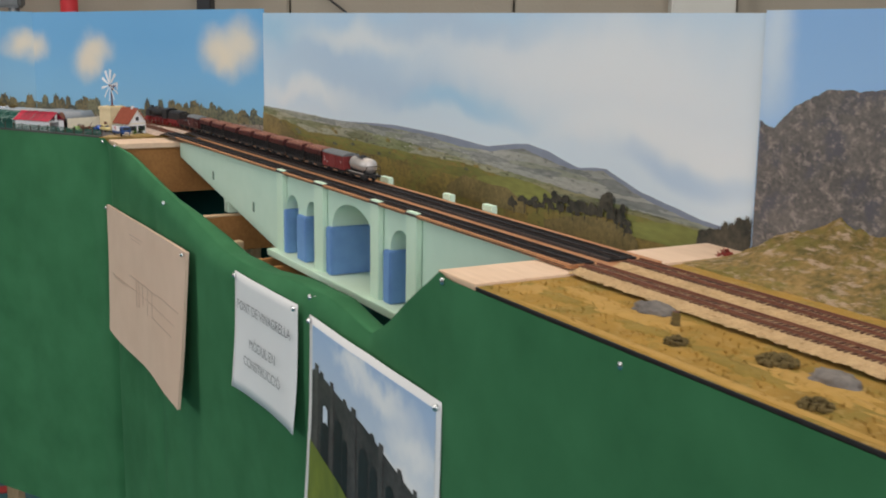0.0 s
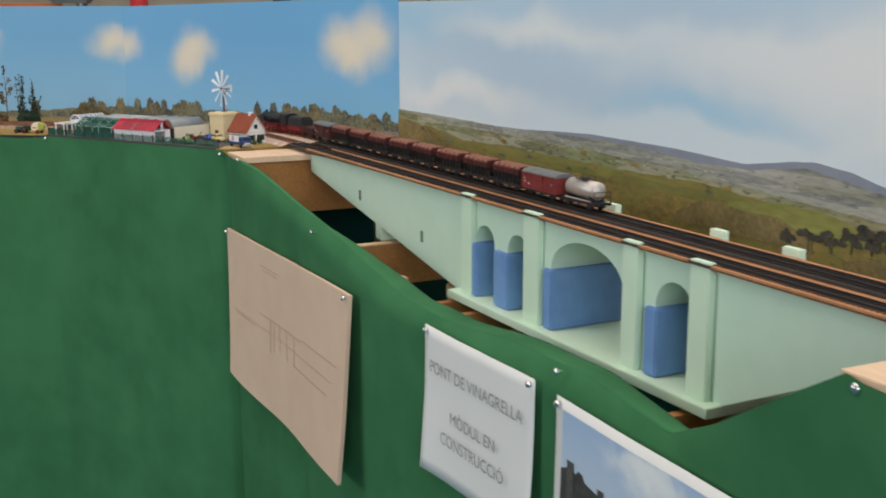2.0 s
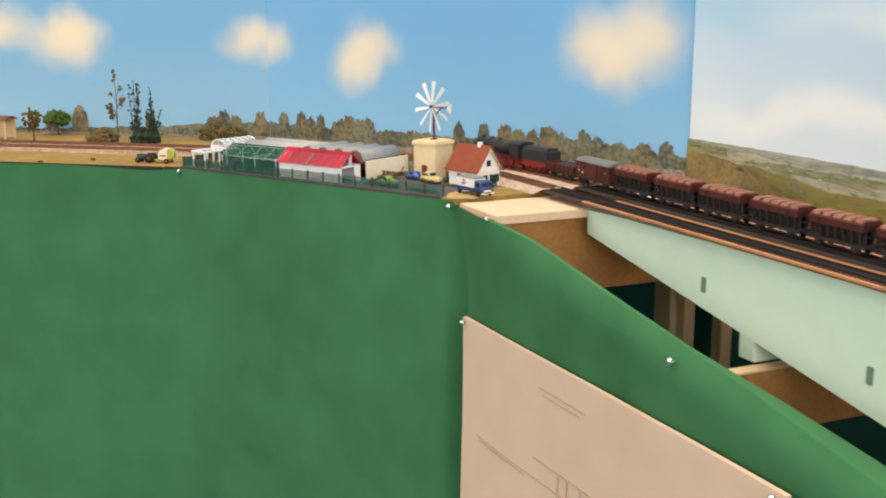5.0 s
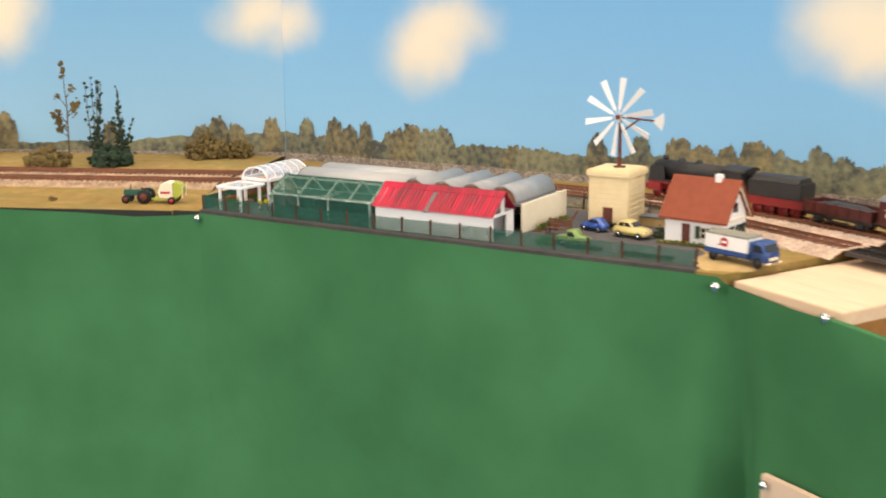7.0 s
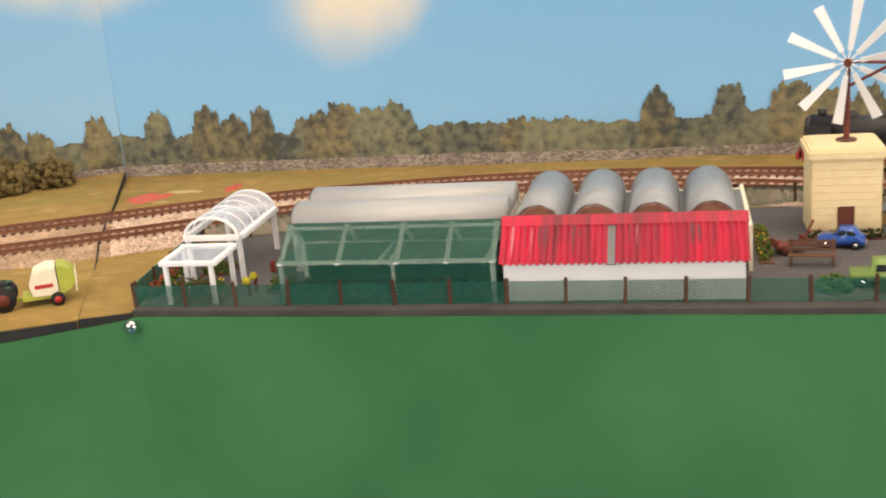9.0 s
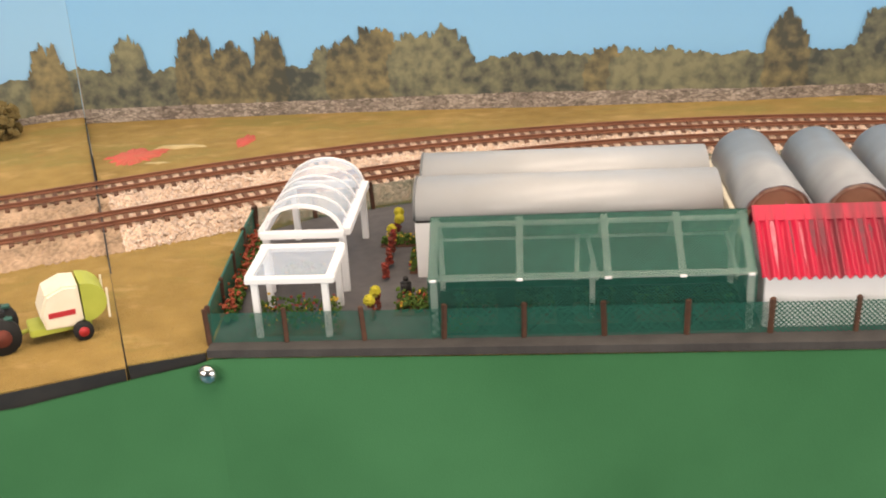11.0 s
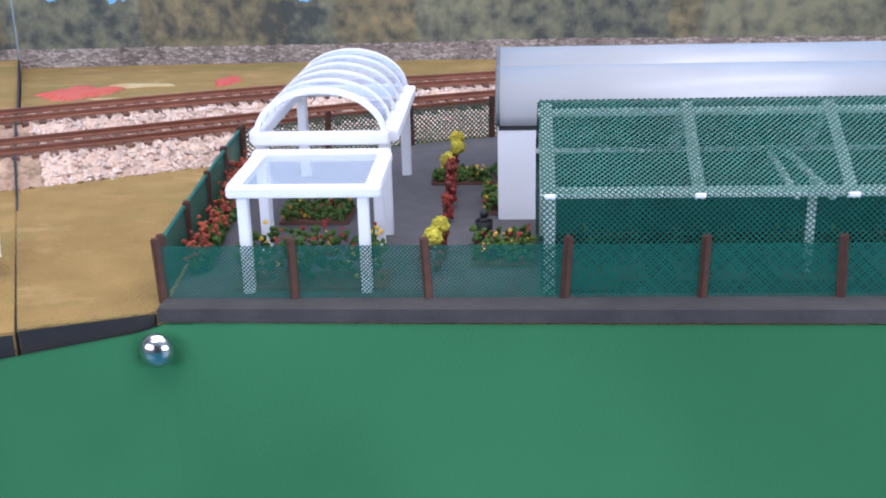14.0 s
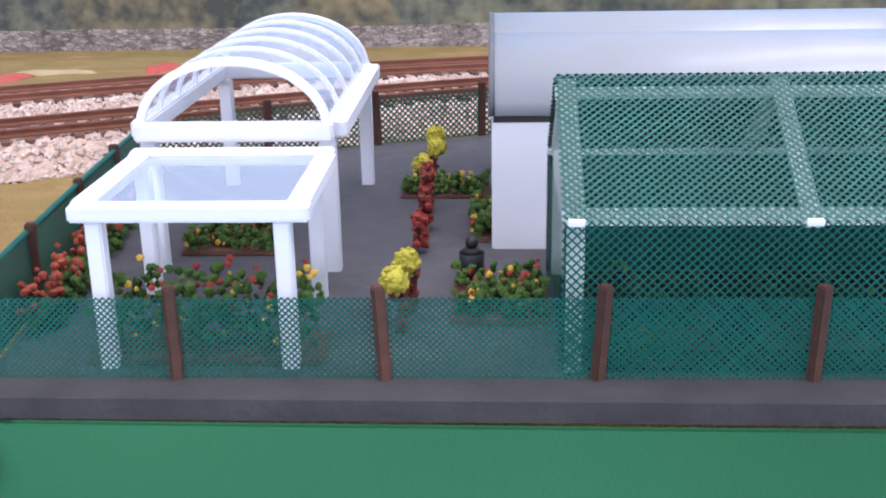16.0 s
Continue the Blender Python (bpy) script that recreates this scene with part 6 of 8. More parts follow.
# ---- white canopy with a glazed arch ----
def canopy():
    t = thing("garden_canopy", "white canopy with clear flat roof and arched roof", "canopy", FA)
    H = 0.0290
    bm = bmesh.new()
    for x0, x1, y0, y1 in ((0.0178, 0.0566, 0.0085, 0.0121), (0.0165, 0.0555, 0.0447, 0.0487), (0.0172, 0.0208, 0.0121, 0.0447), (0.0524, 0.0562, 0.0121, 0.0447)):
        box(bm, x0, x1, y0, y1, H - 0.0028, H, None, 0.0004)
    part("flat_frame", bm, "white", t)
    part("flat_pane", made(box, 0.0208, 0.0524, 0.0121, 0.0447, H - 0.0014, H - 0.0008), CLEAR, t, "clear plastic pane")
    for x, y in ((0.0216, 0.0106), (0.0520, 0.0106), (0.0200, 0.0420), (0.0522, 0.0420)):
        part("leg", made(box, x - 0.0014, x + 0.0014, y - 0.0014, y + 0.0014, 0.0, H - 0.0028, None, 0.0003), "white", t)
    x0, x1, y0, y1, hb = 0.0158, 0.0532, 0.0560, 0.1270, 0.0312
    bm = bmesh.new()
    for a in ((x0 - 0.001, x1 + 0.001, y0 - 0.002, y0 + 0.0015), (x0 - 0.001, x1 + 0.001, y1 - 0.0015, y1 + 0.002), (x0 - 0.0025, x0 + 0.0012, y0 + 0.0015, y1 - 0.0015), (x1 - 0.0012, x1 + 0.0035, y0 + 0.0015, y1 - 0.0015)):
        box(bm, *a, hb - 0.0026, hb + 0.0010, None, 0.0004)
    part("arch_frame", bm, "white", t)
    c, r, rise = (x0 + x1) / 2, (x1 - x0) / 2, 0.0132
    def arc(k, e=0.0):
        return [(c - (r + e) * math.cos(math.pi * i / 18), hb + (rise + e) * math.sin(math.pi * i / 18)) for i in range(19)]
    for k in range(6):
        y = y0 + (y1 - y0) * k / 5
        w = 0.0016 if k in (0, 5) else 0.0010
        prof = arc(k, 0.0006) + arc(k, -0.0010 if k in (0, 5) else -0.0004)[::-1]
        part("arch_rib", made(prism, prof, y - w / 2, y + w / 2, "y"), "white", t)
        if k < 5:
            yb = y0 + (y1 - y0) * (k + 1) / 5
            part("arch_pane", made(prism, arc(k, 0.0002) + arc(k, -0.0003)[::-1], y + 0.0009, yb - 0.0009, "y"), CLEAR, t, "clear plastic pane")
    for x, y in ((x0 + 0.001, y0 + 0.002), (x1 - 0.0005, y0 + 0.002), (x0 + 0.001, y1 - 0.002), (x1 - 0.0005, y1 - 0.002)):
        part("leg", made(box, x - 0.0016, x + 0.0016, y - 0.0016, y + 0.0016, 0.0, hb - 0.0026, None, 0.0003), "white", t)


canopy()


# ---- long polythene tunnels on a white base ----
def tunnels():
    t = thing("twin_tunnel_house", "white base with two long grey polythene roofs", "greenhouse", FA)
    part("base_wall", made(box, 0.0852, 0.2275, 0.0708, 0.1455, 0.0, 0.0288, None, 0.0005), "white", t)
    # dark strip painting the shade where the roofs meet the white wall
    part("gutter", made(box, 0.0856, 0.2270, 0.0712, 0.1451, 0.0284, 0.0302), "kerb", t, "dark strip for the shade below the roofs")
    for y0, y1 in ((0.0702, 0.1080), (0.1086, 0.1460)):
        bm = bmesh.new()
        c, r = (y0 + y1) / 2, (y1 - y0) / 2
        out = [(c - r * math.cos(math.pi * i / 24), 0.0300 + 0.0142 * math.sin(math.pi * i / 24) ** 0.8) for i in range(25)]
        prism(bm, out, 0.0849, 0.2280, "x")
        part("tunnel_roof", bm, "poly_pale", t, "", True)
        part("end_rim", made(prism, [(c - (r + 0.0002) * math.cos(math.pi * i / 24), 0.0300 + 0.0144 * math.sin(math.pi * i / 24) ** 0.8) for i in range(25)] + [(c - (r - 0.0012) * math.cos(math.pi * i / 24), 0.0300 + 0.0130 * math.sin(math.pi * i / 24) ** 0.8) for i in range(24, -1, -1)], 0.0846, 0.0858, "x"), "roof_grey", t, "grey end rim", True)
    return t


tunnels()


# ---- shade house of green netting ----
def shade_house():
    t = thing("shade_house", "shade house of green netting on pale laths", "shade house", FA)
    x0, x1, y0, yr, y1, e, rz = 0.0962, 0.2318, 0.0075, 0.0362, 0.0560, 0.0266, 0.0443
    slope = Vector((0, yr - y0, rz - e))
    bm = bmesh.new()
    net(bm, (x0, y0, e), (1, 0, 0), slope, x1 - x0, slope.length, 0.0015, 0.00044, 0.0002)
    part("front_roof_net", bm, "net", t)
    # back slope and back net use the darkened copy, standing for interior shade
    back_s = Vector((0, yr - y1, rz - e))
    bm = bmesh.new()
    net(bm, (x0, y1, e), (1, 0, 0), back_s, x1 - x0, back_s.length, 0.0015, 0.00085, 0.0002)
    part("back_roof_net", bm, "net_shaded", t)
    bm = bmesh.new()
    net(bm, (x0, y0, 0.001), (1, 0, 0), (0, 0, 1), x1 - x0, e - 0.001, 0.0015, 0.00030, 0.0002)
    part("front_net", bm, "net", t)
    for x in (x0, x1):
        bm = bmesh.new()
        net(bm, (x, y0, 0.001), (0, 1, 0), (0, 0, 1), y1 - y0, e - 0.001, 0.0015, 0.00033, 0.0002)
        part("end_net", bm, "net", t)
    part("back_net", made(box, x0, x1, y1, y1 + 0.0006, 0.001, e), "net_shaded", t, "close-woven back net darkened for the shade inside")
    ends = (x0 + 0.0022, 0.1348, 0.1714, 0.2020, x1 - 0.0022)
    for x in ends:
        bm = bmesh.new()
        if x in (ends[0], ends[-1]):
            box(bm, x - 0.0014, x + 0.0014, y0 + 0.0008, y0 + 0.0028, 0.0, e)
            box(bm, x - 0.0012, x + 0.0012, y1 - 0.0028, y1 - 0.0008, 0.0, e)
        prism(bm, [(y0 + 0.0008, e - 0.0014), (y0 + 0.0002, e - 0.0006), (yr, rz - 0.0006), (y1 - 0.0002, e - 0.0006), (y1 - 0.0008, e - 0.0014), (yr, rz - 0.0016)], x - 0.0015, x + 0.0015, "x")
        part("lath_frame", bm, "net_pale", t, "pale lath under the net")
        part("lath_end", made(box, x - 0.0015, x + 0.0013, y0 - 0.0008, y0 + 0.0004, e - 0.0007, e + 0.0004, None, 0.0002), "white", t, "white lath end")
    for k0, k1 in ((0.03, 0.11), (0.88, 0.94)):
        lo, hi = y0 + (yr - y0) * k0, y0 + (yr - y0) * k1
        zl, zh = e + (rz - e) * k0 - 0.0007, e + (rz - e) * k1 - 0.0007
        part("purlin", made(prism, [(lo, zl), (hi, zh), (hi, zh - 0.0008), (lo, zl - 0.0008)], x0, x1, "x"), "net_pale", t, "pale lath under the net")
    part("purlin", made(box, x0, x1, y1 - 0.0016, y1 - 0.0004, e - 0.0010, e), "net_pale", t, "pale lath under the net")
    part("inner_prop", made(rod, (0.1655, 0.0218, 0.0), (0.1655, 0.0218, e), 0.0012), "net_pale", t, "pale inner prop")
    for xb, xf in ((0.1607, 0.1583), (0.1650, 0.1668), (0.2265, 0.2240)):
        part("tie_beam", made(rod, (xb, y1 - 0.002, e + 0.0002), (xf, y0 + 0.002, e - 0.0012), 0.0010), "net_pale", t, "pale tie beam under the net")
    # dark sheet added over the yard so the interior reads as shaded
    part("dark_bed", made(box, x0 + 0.001, x1 - 0.001, y0 + 0.001, y1 - 0.001, 0.0004, 0.0012), "soil", t, "soil sheet darkened for the shade inside")
    return t


shade_house()


# ---- red roofed shop ----
def shop():
    t = thing("market_shed", "white shed with a worn red corrugated roof", "shed", FA)
    x0, x1, y0, yr, y1, e, rz = 0.2335, 0.3745, 0.0096, 0.0335, 0.0540, 0.0262, 0.0455
    part("front_wall", made(box, x0 + 0.002, x1 - 0.001, y0 + 0.001, y0 + 0.0025, 0.0, e, None, 0.0003), "white", t)
    part("back_wall", made(box, x0 + 0.002, x1 - 0.001, y1 - 0.002, y1 - 0.0005, 0.0, e), "white", t)
    part("end_wall", made(prism, [(y0 + 0.0025, 0.0), (y1 - 0.002, 0.0), (y1 - 0.002, e), (yr, rz - 0.001), (y0 + 0.0025, e)], x0 + 0.002, x0 + 0.0035, "x"), "white", t)
    bm = bmesh.new()
    box(bm, x1 - 0.0030, x1 - 0.001, y0 + 0.0025, y1 - 0.002, e - 0.0030, e - 0.0004)
    box(bm, x1 - 0.0030, x1 - 0.001, yr + 0.006, y1 - 0.002, 0.0, e - 0.003)
    for y in (y0 + 0.020, yr):
        box(bm, x1 - 0.0025, x1 - 0.001, y - 0.001, y + 0.001, e - 0.0004, e + (rz - e) * (y - y0) / (yr - y0) - 0.0012)
    part("gable_frame", bm, "white", t, "open white gable frame")
    part("inner_wall", made(box, x1 - 0.05, x1 - 0.048, y0 + 0.003, y1 - 0.003, 0.0, e - 0.001), "brown_end", t)
    for a, b in ((x0, 0.2965), (0.3010, x1 + 0.0015)):
        bm = bmesh.new()
        for yy0, zz0, yy1, zz1 in ((y0 - 0.0035, e - 0.0015, yr, rz), (yr, rz, y1 + 0.0015, e - 0.001)):
            k = int((b - a) / 0.0005)
            lo, hi = [], []
            for j in range(k + 1):
                x = a + (b - a) * j / k
                w = 0.00085 * math.sin(2 * math.pi * (x - x0) / 0.0040)
                lo.append(bm.verts.new((x, yy0, zz0 + w)))
                hi.append(bm.verts.new((x, yy1, zz1 + w)))
            for j in range(k):
                bm.faces.new((lo[j], lo[j + 1], hi[j + 1], hi[j]))
        part("roof_sheet", bm, "red_roof", t, "bright red corrugated sheet", True)
    part("roof_gap", made(prism, [(y0 - 0.003, e - 0.0022), (yr, rz - 0.0008), (yr, rz - 0.0014), (y0 - 0.003, e - 0.0028)], 0.2960, 0.3015, "x"), "roof_grey", t, "grey strip between roof sheets")
    bm = bmesh.new()
    sl = (rz - e) / (yr - y0)
    cap = [(yr - 0.0055, rz - 0.0055 * sl + 0.0007), (yr, rz + 0.0012), (yr + 0.004, rz - 0.0016), (yr + 0.004, rz - 0.0022), (yr, rz + 0.0006), (yr - 0.0055, rz - 0.0055 * sl + 0.0002)]
    prism(bm, cap, x0 - 0.0005, x1 + 0.002, "x")
    part("ridge_cap", bm, "red_roof", t)
    rng = random.Random(5)
    for i, cx in enumerate((0.2405, 0.2475, 0.2515, 0.259, 0.2665, 0.277, 0.2865, 0.3095, 0.3135, 0.324, 0.335, 0.346, 0.3585)):
        bm = bmesh.new()
        f = rng.uniform(0.35, 0.60)
        y, z = y0 + (yr - y0) * f, e + (rz - e) * f
        sl = (rz - e) / (yr - y0)
        vs = blob(bm, (cx, y, z + 0.0004), 1.0, 2, 0.25, ((0.0036 if i in (3, 5, 11) else rng.uniform(0.0005, 0.0011)), rng.uniform(0.005, 0.011), 0.0002))
        for v in vs:
            v.co.z += (v.co.y - y) * sl
        part("rust_streak" if i % 2 else "bare_streak", bm, "red_worn" if i % 2 or i in (4, 10) else "red_bare", t, "dark worn streak" if i % 2 else "pale rubbed streak")
    return t


shop()


# ---- four barrel roofed sheds ----
def barrels():
    base = thing("barrel_house", "white walled greenhouse with four grey barrel roofs", "greenhouse", FA)
    part("side_wall", made(box, 0.3780, 0.3805, 0.0600, 0.1600, 0.0, 0.0300, None, 0.0004), "cream_white", base)
    part("side_wall", made(box, 0.2320, 0.2345, 0.0600, 0.1500, 0.0, 0.0298, None, 0.0004), "cream_white", base)
    part("back_wall", made(box, 0.2345, 0.3780, 0.1475, 0.1500, 0.0, 0.0298), "cream_white", base)
    part("ceiling_board", made(box, 0.2346, 0.3779, 0.0605, 0.1474, 0.0270, 0.0295), "roof_grey", base)
    for i, c in enumerate((0.2508, 0.2863, 0.3215, 0.3568)):
        r, z0, h = 0.0162, 0.0295, 0.0168
        out = [(c - r * math.cos(math.pi * k / 20), z0 + h * math.sin(math.pi * k / 20)) for k in range(21)]
        inn = [(c - (r - 0.001) * math.cos(math.pi * k / 20), z0 + (h - 0.001) * math.sin(math.pi * k / 20)) for k in range(21)]
        part("barrel_roof", made(prism, out + inn[::-1], 0.0605, 0.1485, "y"), "poly", base, "", True)
        part("barrel_end", made(prism, inn, 0.0630, 0.0642, "y"), "brown_end", base, "brown end wall")
        rim = [(c - q * math.cos(math.pi * k / 20), z0 + (h / r) * q * math.sin(math.pi * k / 20)) for q in (r - 0.001, r - 0.0034) for k in (range(21) if q > r - 0.002 else range(20, -1, -1))]
        part("end_rim", made(prism, rim, 0.0622, 0.0630, "y"), "tan_rim", base, "pale tan arch", True)
        part("barrel_end", made(prism, inn, 0.1455, 0.1467, "y"), "poly", base)
    return base


barrels()


# ---- water tower with a wind wheel ----
def wind_tower():
    t = thing("wind_pump_tower", "cream tower with a white wind wheel on top", "wind pump", FA)
    x0, x1, y0, y1, h = 0.4212, 0.4650, 0.1262, 0.1702, 0.0518
    part("tower_wall", made(box, x0, x1, y0, y1, 0.0, h, None, 0.0006), "cream", t)
    for k in range(8):
        z = 0.006 + k * 0.0056
        part("wall_course", made(box, x1 - 0.0002, x1 + 0.0006, y0 + 0.003, y1 - 0.003, z, z + 0.0030), "cream", t)
    for k in range(10):
        z = 0.0010 + k * 0.0050
        for a, b in (((x0 + 0.0006, 0.4375), (0.4485, x1 - 0.0006)) if z < 0.0205 else ((x0 + 0.0006, x1 - 0.0006),)):
            part("wall_course", made(box, a, b, y0 - 0.0005, y0 + 0.0002, z, z + 0.0046), "cream", t)
    part("top_slab", made(box, x0 - 0.0025, x1 + 0.0025, y0 - 0.0025, y1 + 0.0025, h, h + 0.0075, None, 0.0016), "cream", t)
    part("parapet_top", made(box, x0 + 0.002, x1 - 0.002, y0 + 0.002, y1 - 0.002, h + 0.0075, h + 0.0084), "cream", t)
    part("door", made(box, 0.4380, 0.4480, y0 - 0.0009, y0 + 0.001, 0.0, 0.0215), "door_brown", t, "dark brown door")
    mx, my, zb, zh = 0.4452, 0.1480, h + 0.0084, 0.1115
    part("mast_foot", made(rod, (mx, my, zb - 0.001), (mx, my, zb + 0.0012), 0.0065, None, 16), "wood_dark", t)
    part("mast", made(rod, (mx, my, zb), (mx, my, zh + 0.002), 0.0021, 0.0014, 10), "stem", t, "brown mast")
    d = Vector((math.cos(math.radians(-26)), math.sin(math.radians(-26)), 0))
    hub = Vector((mx, my, zh))
    nrm = Vector((-0.17, -0.985, 0))
    side = Vector((0.985, -0.17, 0))
    hubc = hub + nrm * 0.004
    part("hub", made(rod, hub, hub + nrm * 0.006, 0.0026, None, 12), "stem", t)
    for k in range(10):
        a = 2 * math.pi * (k + 0.28) / 10
        u = side * math.cos(a) + Vector((0, 0, 1)) * math.sin(a)
        w = nrm.cross(u) * 1.0 + nrm * 0.35
        w.normalize()
        bm = bmesh.new()
        p0, p1 = hubc + u * 0.008, hubc + u * 0.0400
        th = u.cross(w).normalized() * 0.0004
        corners = [p0 - w * 0.0016, p1 - w * 0.0034, p1 + w * 0.0034, p0 + w * 0.0016]
        lo, hi = [bm.verts.new(c - th) for c in corners], [bm.verts.new(c + th) for c in corners]
        bm.faces.new(lo)
        bm.faces.new(hi[::-1])
        for i in range(4):
            bm.faces.new((lo[i], hi[i], hi[(i + 1) % 4], lo[(i + 1) % 4]))
        part("wheel_blade", bm, "white", t, "white wind wheel blade")
    for a in range(10):
        an = 2 * math.pi * (a + 0.28) / 10
        u = side * math.cos(an) + Vector((0, 0, 1)) * math.sin(an)
        part("wheel_spoke", made(rod, hubc, hubc + u * 0.012, 0.0005), "white", t)
    end = hub + d * 0.0505
    part("tail_boom", made(rod, hub, end, 0.0010), "stem", t)
    part("tail_brace", made(rod, hub + Vector((0, 0, -0.016)), hub + d * 0.028 + Vector((0, 0, -0.0005)), 0.0010), "stem", t)
    bm = bmesh.new()
    up = Vector((0, 0, 1))
    nn = d.cross(up) * 0.0004
    pts = [end - d * 0.004, end + d * 0.012 + up * 0.0085, end + d * 0.013, end + d * 0.010 - up * 0.0085]
    lo, hi = [bm.verts.new(p - nn) for p in pts], [bm.verts.new(p + nn) for p in pts]
    bm.faces.new(lo)
    bm.faces.new(hi[::-1])
    for i in range(4):
        bm.faces.new((lo[i], hi[i], hi[(i + 1) % 4], lo[(i + 1) % 4]))
    part("tail_vane", bm, "white", t, "white tail vane")


wind_tower()


# ---- house ----
def house():
    t = thing("farm_house", "small white house with a steep brick red roof", "house", rel(FA, 0.5105, 0.0940, 0.0, -8.2))
    L, W, e, r = 0.0685, 0.0550, 0.0238, 0.0598
    hw = W / 2
    gable = [(0.004, 0.0), (W - 0.004, 0.0), (W - 0.004, e + 0.004), (hw, r - 0.003), (0.004, e + 0.004)]
    part("house_wall", made(prism, gable, 0.004, L - 0.004, "x"), "white", t)
    for y0, y1 in ((-0.001, hw), (W + 0.001, hw)):
        bm = bmesh.new()
        sl = (r - e) / hw
        out = [(y0, e - 0.001), (y1, r), (y1, r + 0.0022), (y0, e + 0.0012)]
        prism(bm, out, -0.001, L + 0.002, "x")
        part("roof", bm, "tile_roof", t, "steep brick red roof slope")
    part("chimney", made(box, 0.044, 0.0505, hw - 0.003, hw + 0.003, r - 0.004, r + 0.006, None, 0.0005), "white", t, "white chimney")
    part("door", made(box, 0.0225, 0.0305, 0.0030, 0.0045, 0.0, 0.0195), "door_brown", t, "brown door")
    win = part("window", made(box, 0.0420, 0.0530, 0.0030, 0.0045, 0.007, 0.018), "window", t)
    fr = bmesh.new()
    for a in ((0.0420, 0.0426, 0.007, 0.018), (0.0524, 0.0530, 0.007, 0.018), (0.0472, 0.0478, 0.007, 0.018), (0.042, 0.053, 0.0068, 0.0076), (0.042, 0.053, 0.0122, 0.0128), (0.042, 0.053, 0.0174, 0.018)):
        box(fr, a[0], a[1], 0.0022, 0.0032, a[2], a[3])
    part("window_frame", fr, "cream_white", win)
    for x in (0.0365, 0.0535):
        part("shutter", made(box, x, x + 0.005, 0.0022, 0.0040, 0.0065, 0.0185, None, 0.0003), "shutter", t, "dark green shutter")
    # gable end facing the bridge
    part("gable_window", made(box, L - 0.0045, L - 0.0030, hw - 0.004, hw + 0.004, 0.031, 0.040), "window", t)
    for y in (0.010, 0.034):
        part("gable_window", made(box, L - 0.0045, L - 0.0030, y, y + 0.010, 0.007, 0.018), "window", t)
        part("shutter", made(box, L - 0.0042, L - 0.0026, y - 0.0045, y - 0.0005, 0.0065, 0.0185), "shutter", t, "dark green shutter")
        part("shutter", made(box, L - 0.0042, L - 0.0026, y + 0.0105, y + 0.0145, 0.0065, 0.0185), "shutter", t, "dark green shutter")
    part("verge_board", made(prism, [(0.002, e + 0.0005), (hw, r - 0.002), (W - 0.002, e + 0.0005), (hw, r - 0.005)], L - 0.0005, L + 0.0008, "x"), "cream_white", t)
    part("lintel_band", made(box, L - 0.0042, L - 0.0028, 0.0045, W - 0.0045, e - 0.001, e + 0.0012), "cream_white", t)
    return t


house()


# ---- vehicles ----
def car_wheels(t, xs, half, r, rim="chrome"):
    for x in xs:
        for s in (-1, 1):
            w = part("wheel", made(rod, (x, s * half - 0.0014 * s, r), (x, s * half + 0.0004 * s, r), r, None, 14), "rubber", t, "", True)
            part("hub_cap", made(rod, (x, s * half + 0.0004 * s, r), (x, s * half + 0.0007 * s, r), r * 0.55, None, 12), rim, w, "", True)


def small_car(m, paint, label, name="small_car"):
    t = thing(name, label, "car", m, "parked cars")
    L, W = 0.0380, 0.0080
    side = [(-0.0185, 0.0035), (-0.0190, 0.0075), (-0.0175, 0.0100), (-0.0150, 0.0112), (-0.0115, 0.0160), (-0.0070, 0.0172), (0.0000, 0.0168), (0.0055, 0.0112), (0.0140, 0.0102), (0.0178, 0.0080), (0.0186, 0.0045), (0.0178, 0.0033)]
    bm = bmesh.new()
    prism(bm, side, -W, W, "y")
    es = [e for e in bm.edges if abs(e.verts[0].co.y - e.verts[1].co.y) < 1e-6]
    bmesh.ops.bevel(bm, geom=es, offset=0.0012, segments=2, affect="EDGES")
    part("body", bm, paint, t, "", True)
    for s in (-1, 1):
        bm = bmesh.new()
        for a in ([(-0.0120, 0.0118), (-0.0102, 0.0152), (-0.0048, 0.0160), (-0.0048, 0.0118)], [(-0.0038, 0.0118), (-0.0038, 0.0160), (0.0000, 0.0156), (0.0038, 0.0118)]):
            prism(bm, a, s * W - 0.0002, s * W + 0.0002, "y")
        part("side_window", bm, "window", t)
    part("windscreen", made(prism, [(0.0014, 0.0158), (0.0022, 0.0158), (0.0064, 0.0118), (0.0056, 0.0118)], -W * 0.8, W * 0.8, "y"), "window", t)
    car_wheels(t, (-0.0115, 0.0112), W, 0.0035)
    for s in (-1, 1):
        part("headlight", made(blob, (0.0178, s * 0.0055, 0.0078), 0.0011, 2, 0.0), "chrome", t, "", True)
    for x in (-0.0192, 0.0186):
        part("bumper", made(box, x - 0.0006, x + 0.0006, -W * 0.95, W * 0.95, 0.0038, 0.0050, None, 0.0003), "chrome", t)
    return t


small_car(rel(FA, 0.4840, 0.0930, 0.0007, -12), "car_cream", "cream yellow small rounded car parked in the yard")
small_car(rel(FA, 0.4375, 0.1060, 0.0007, 168) @ Matrix.Scale(0.78, 4), "car_blue", "bright blue car parked before the tower")


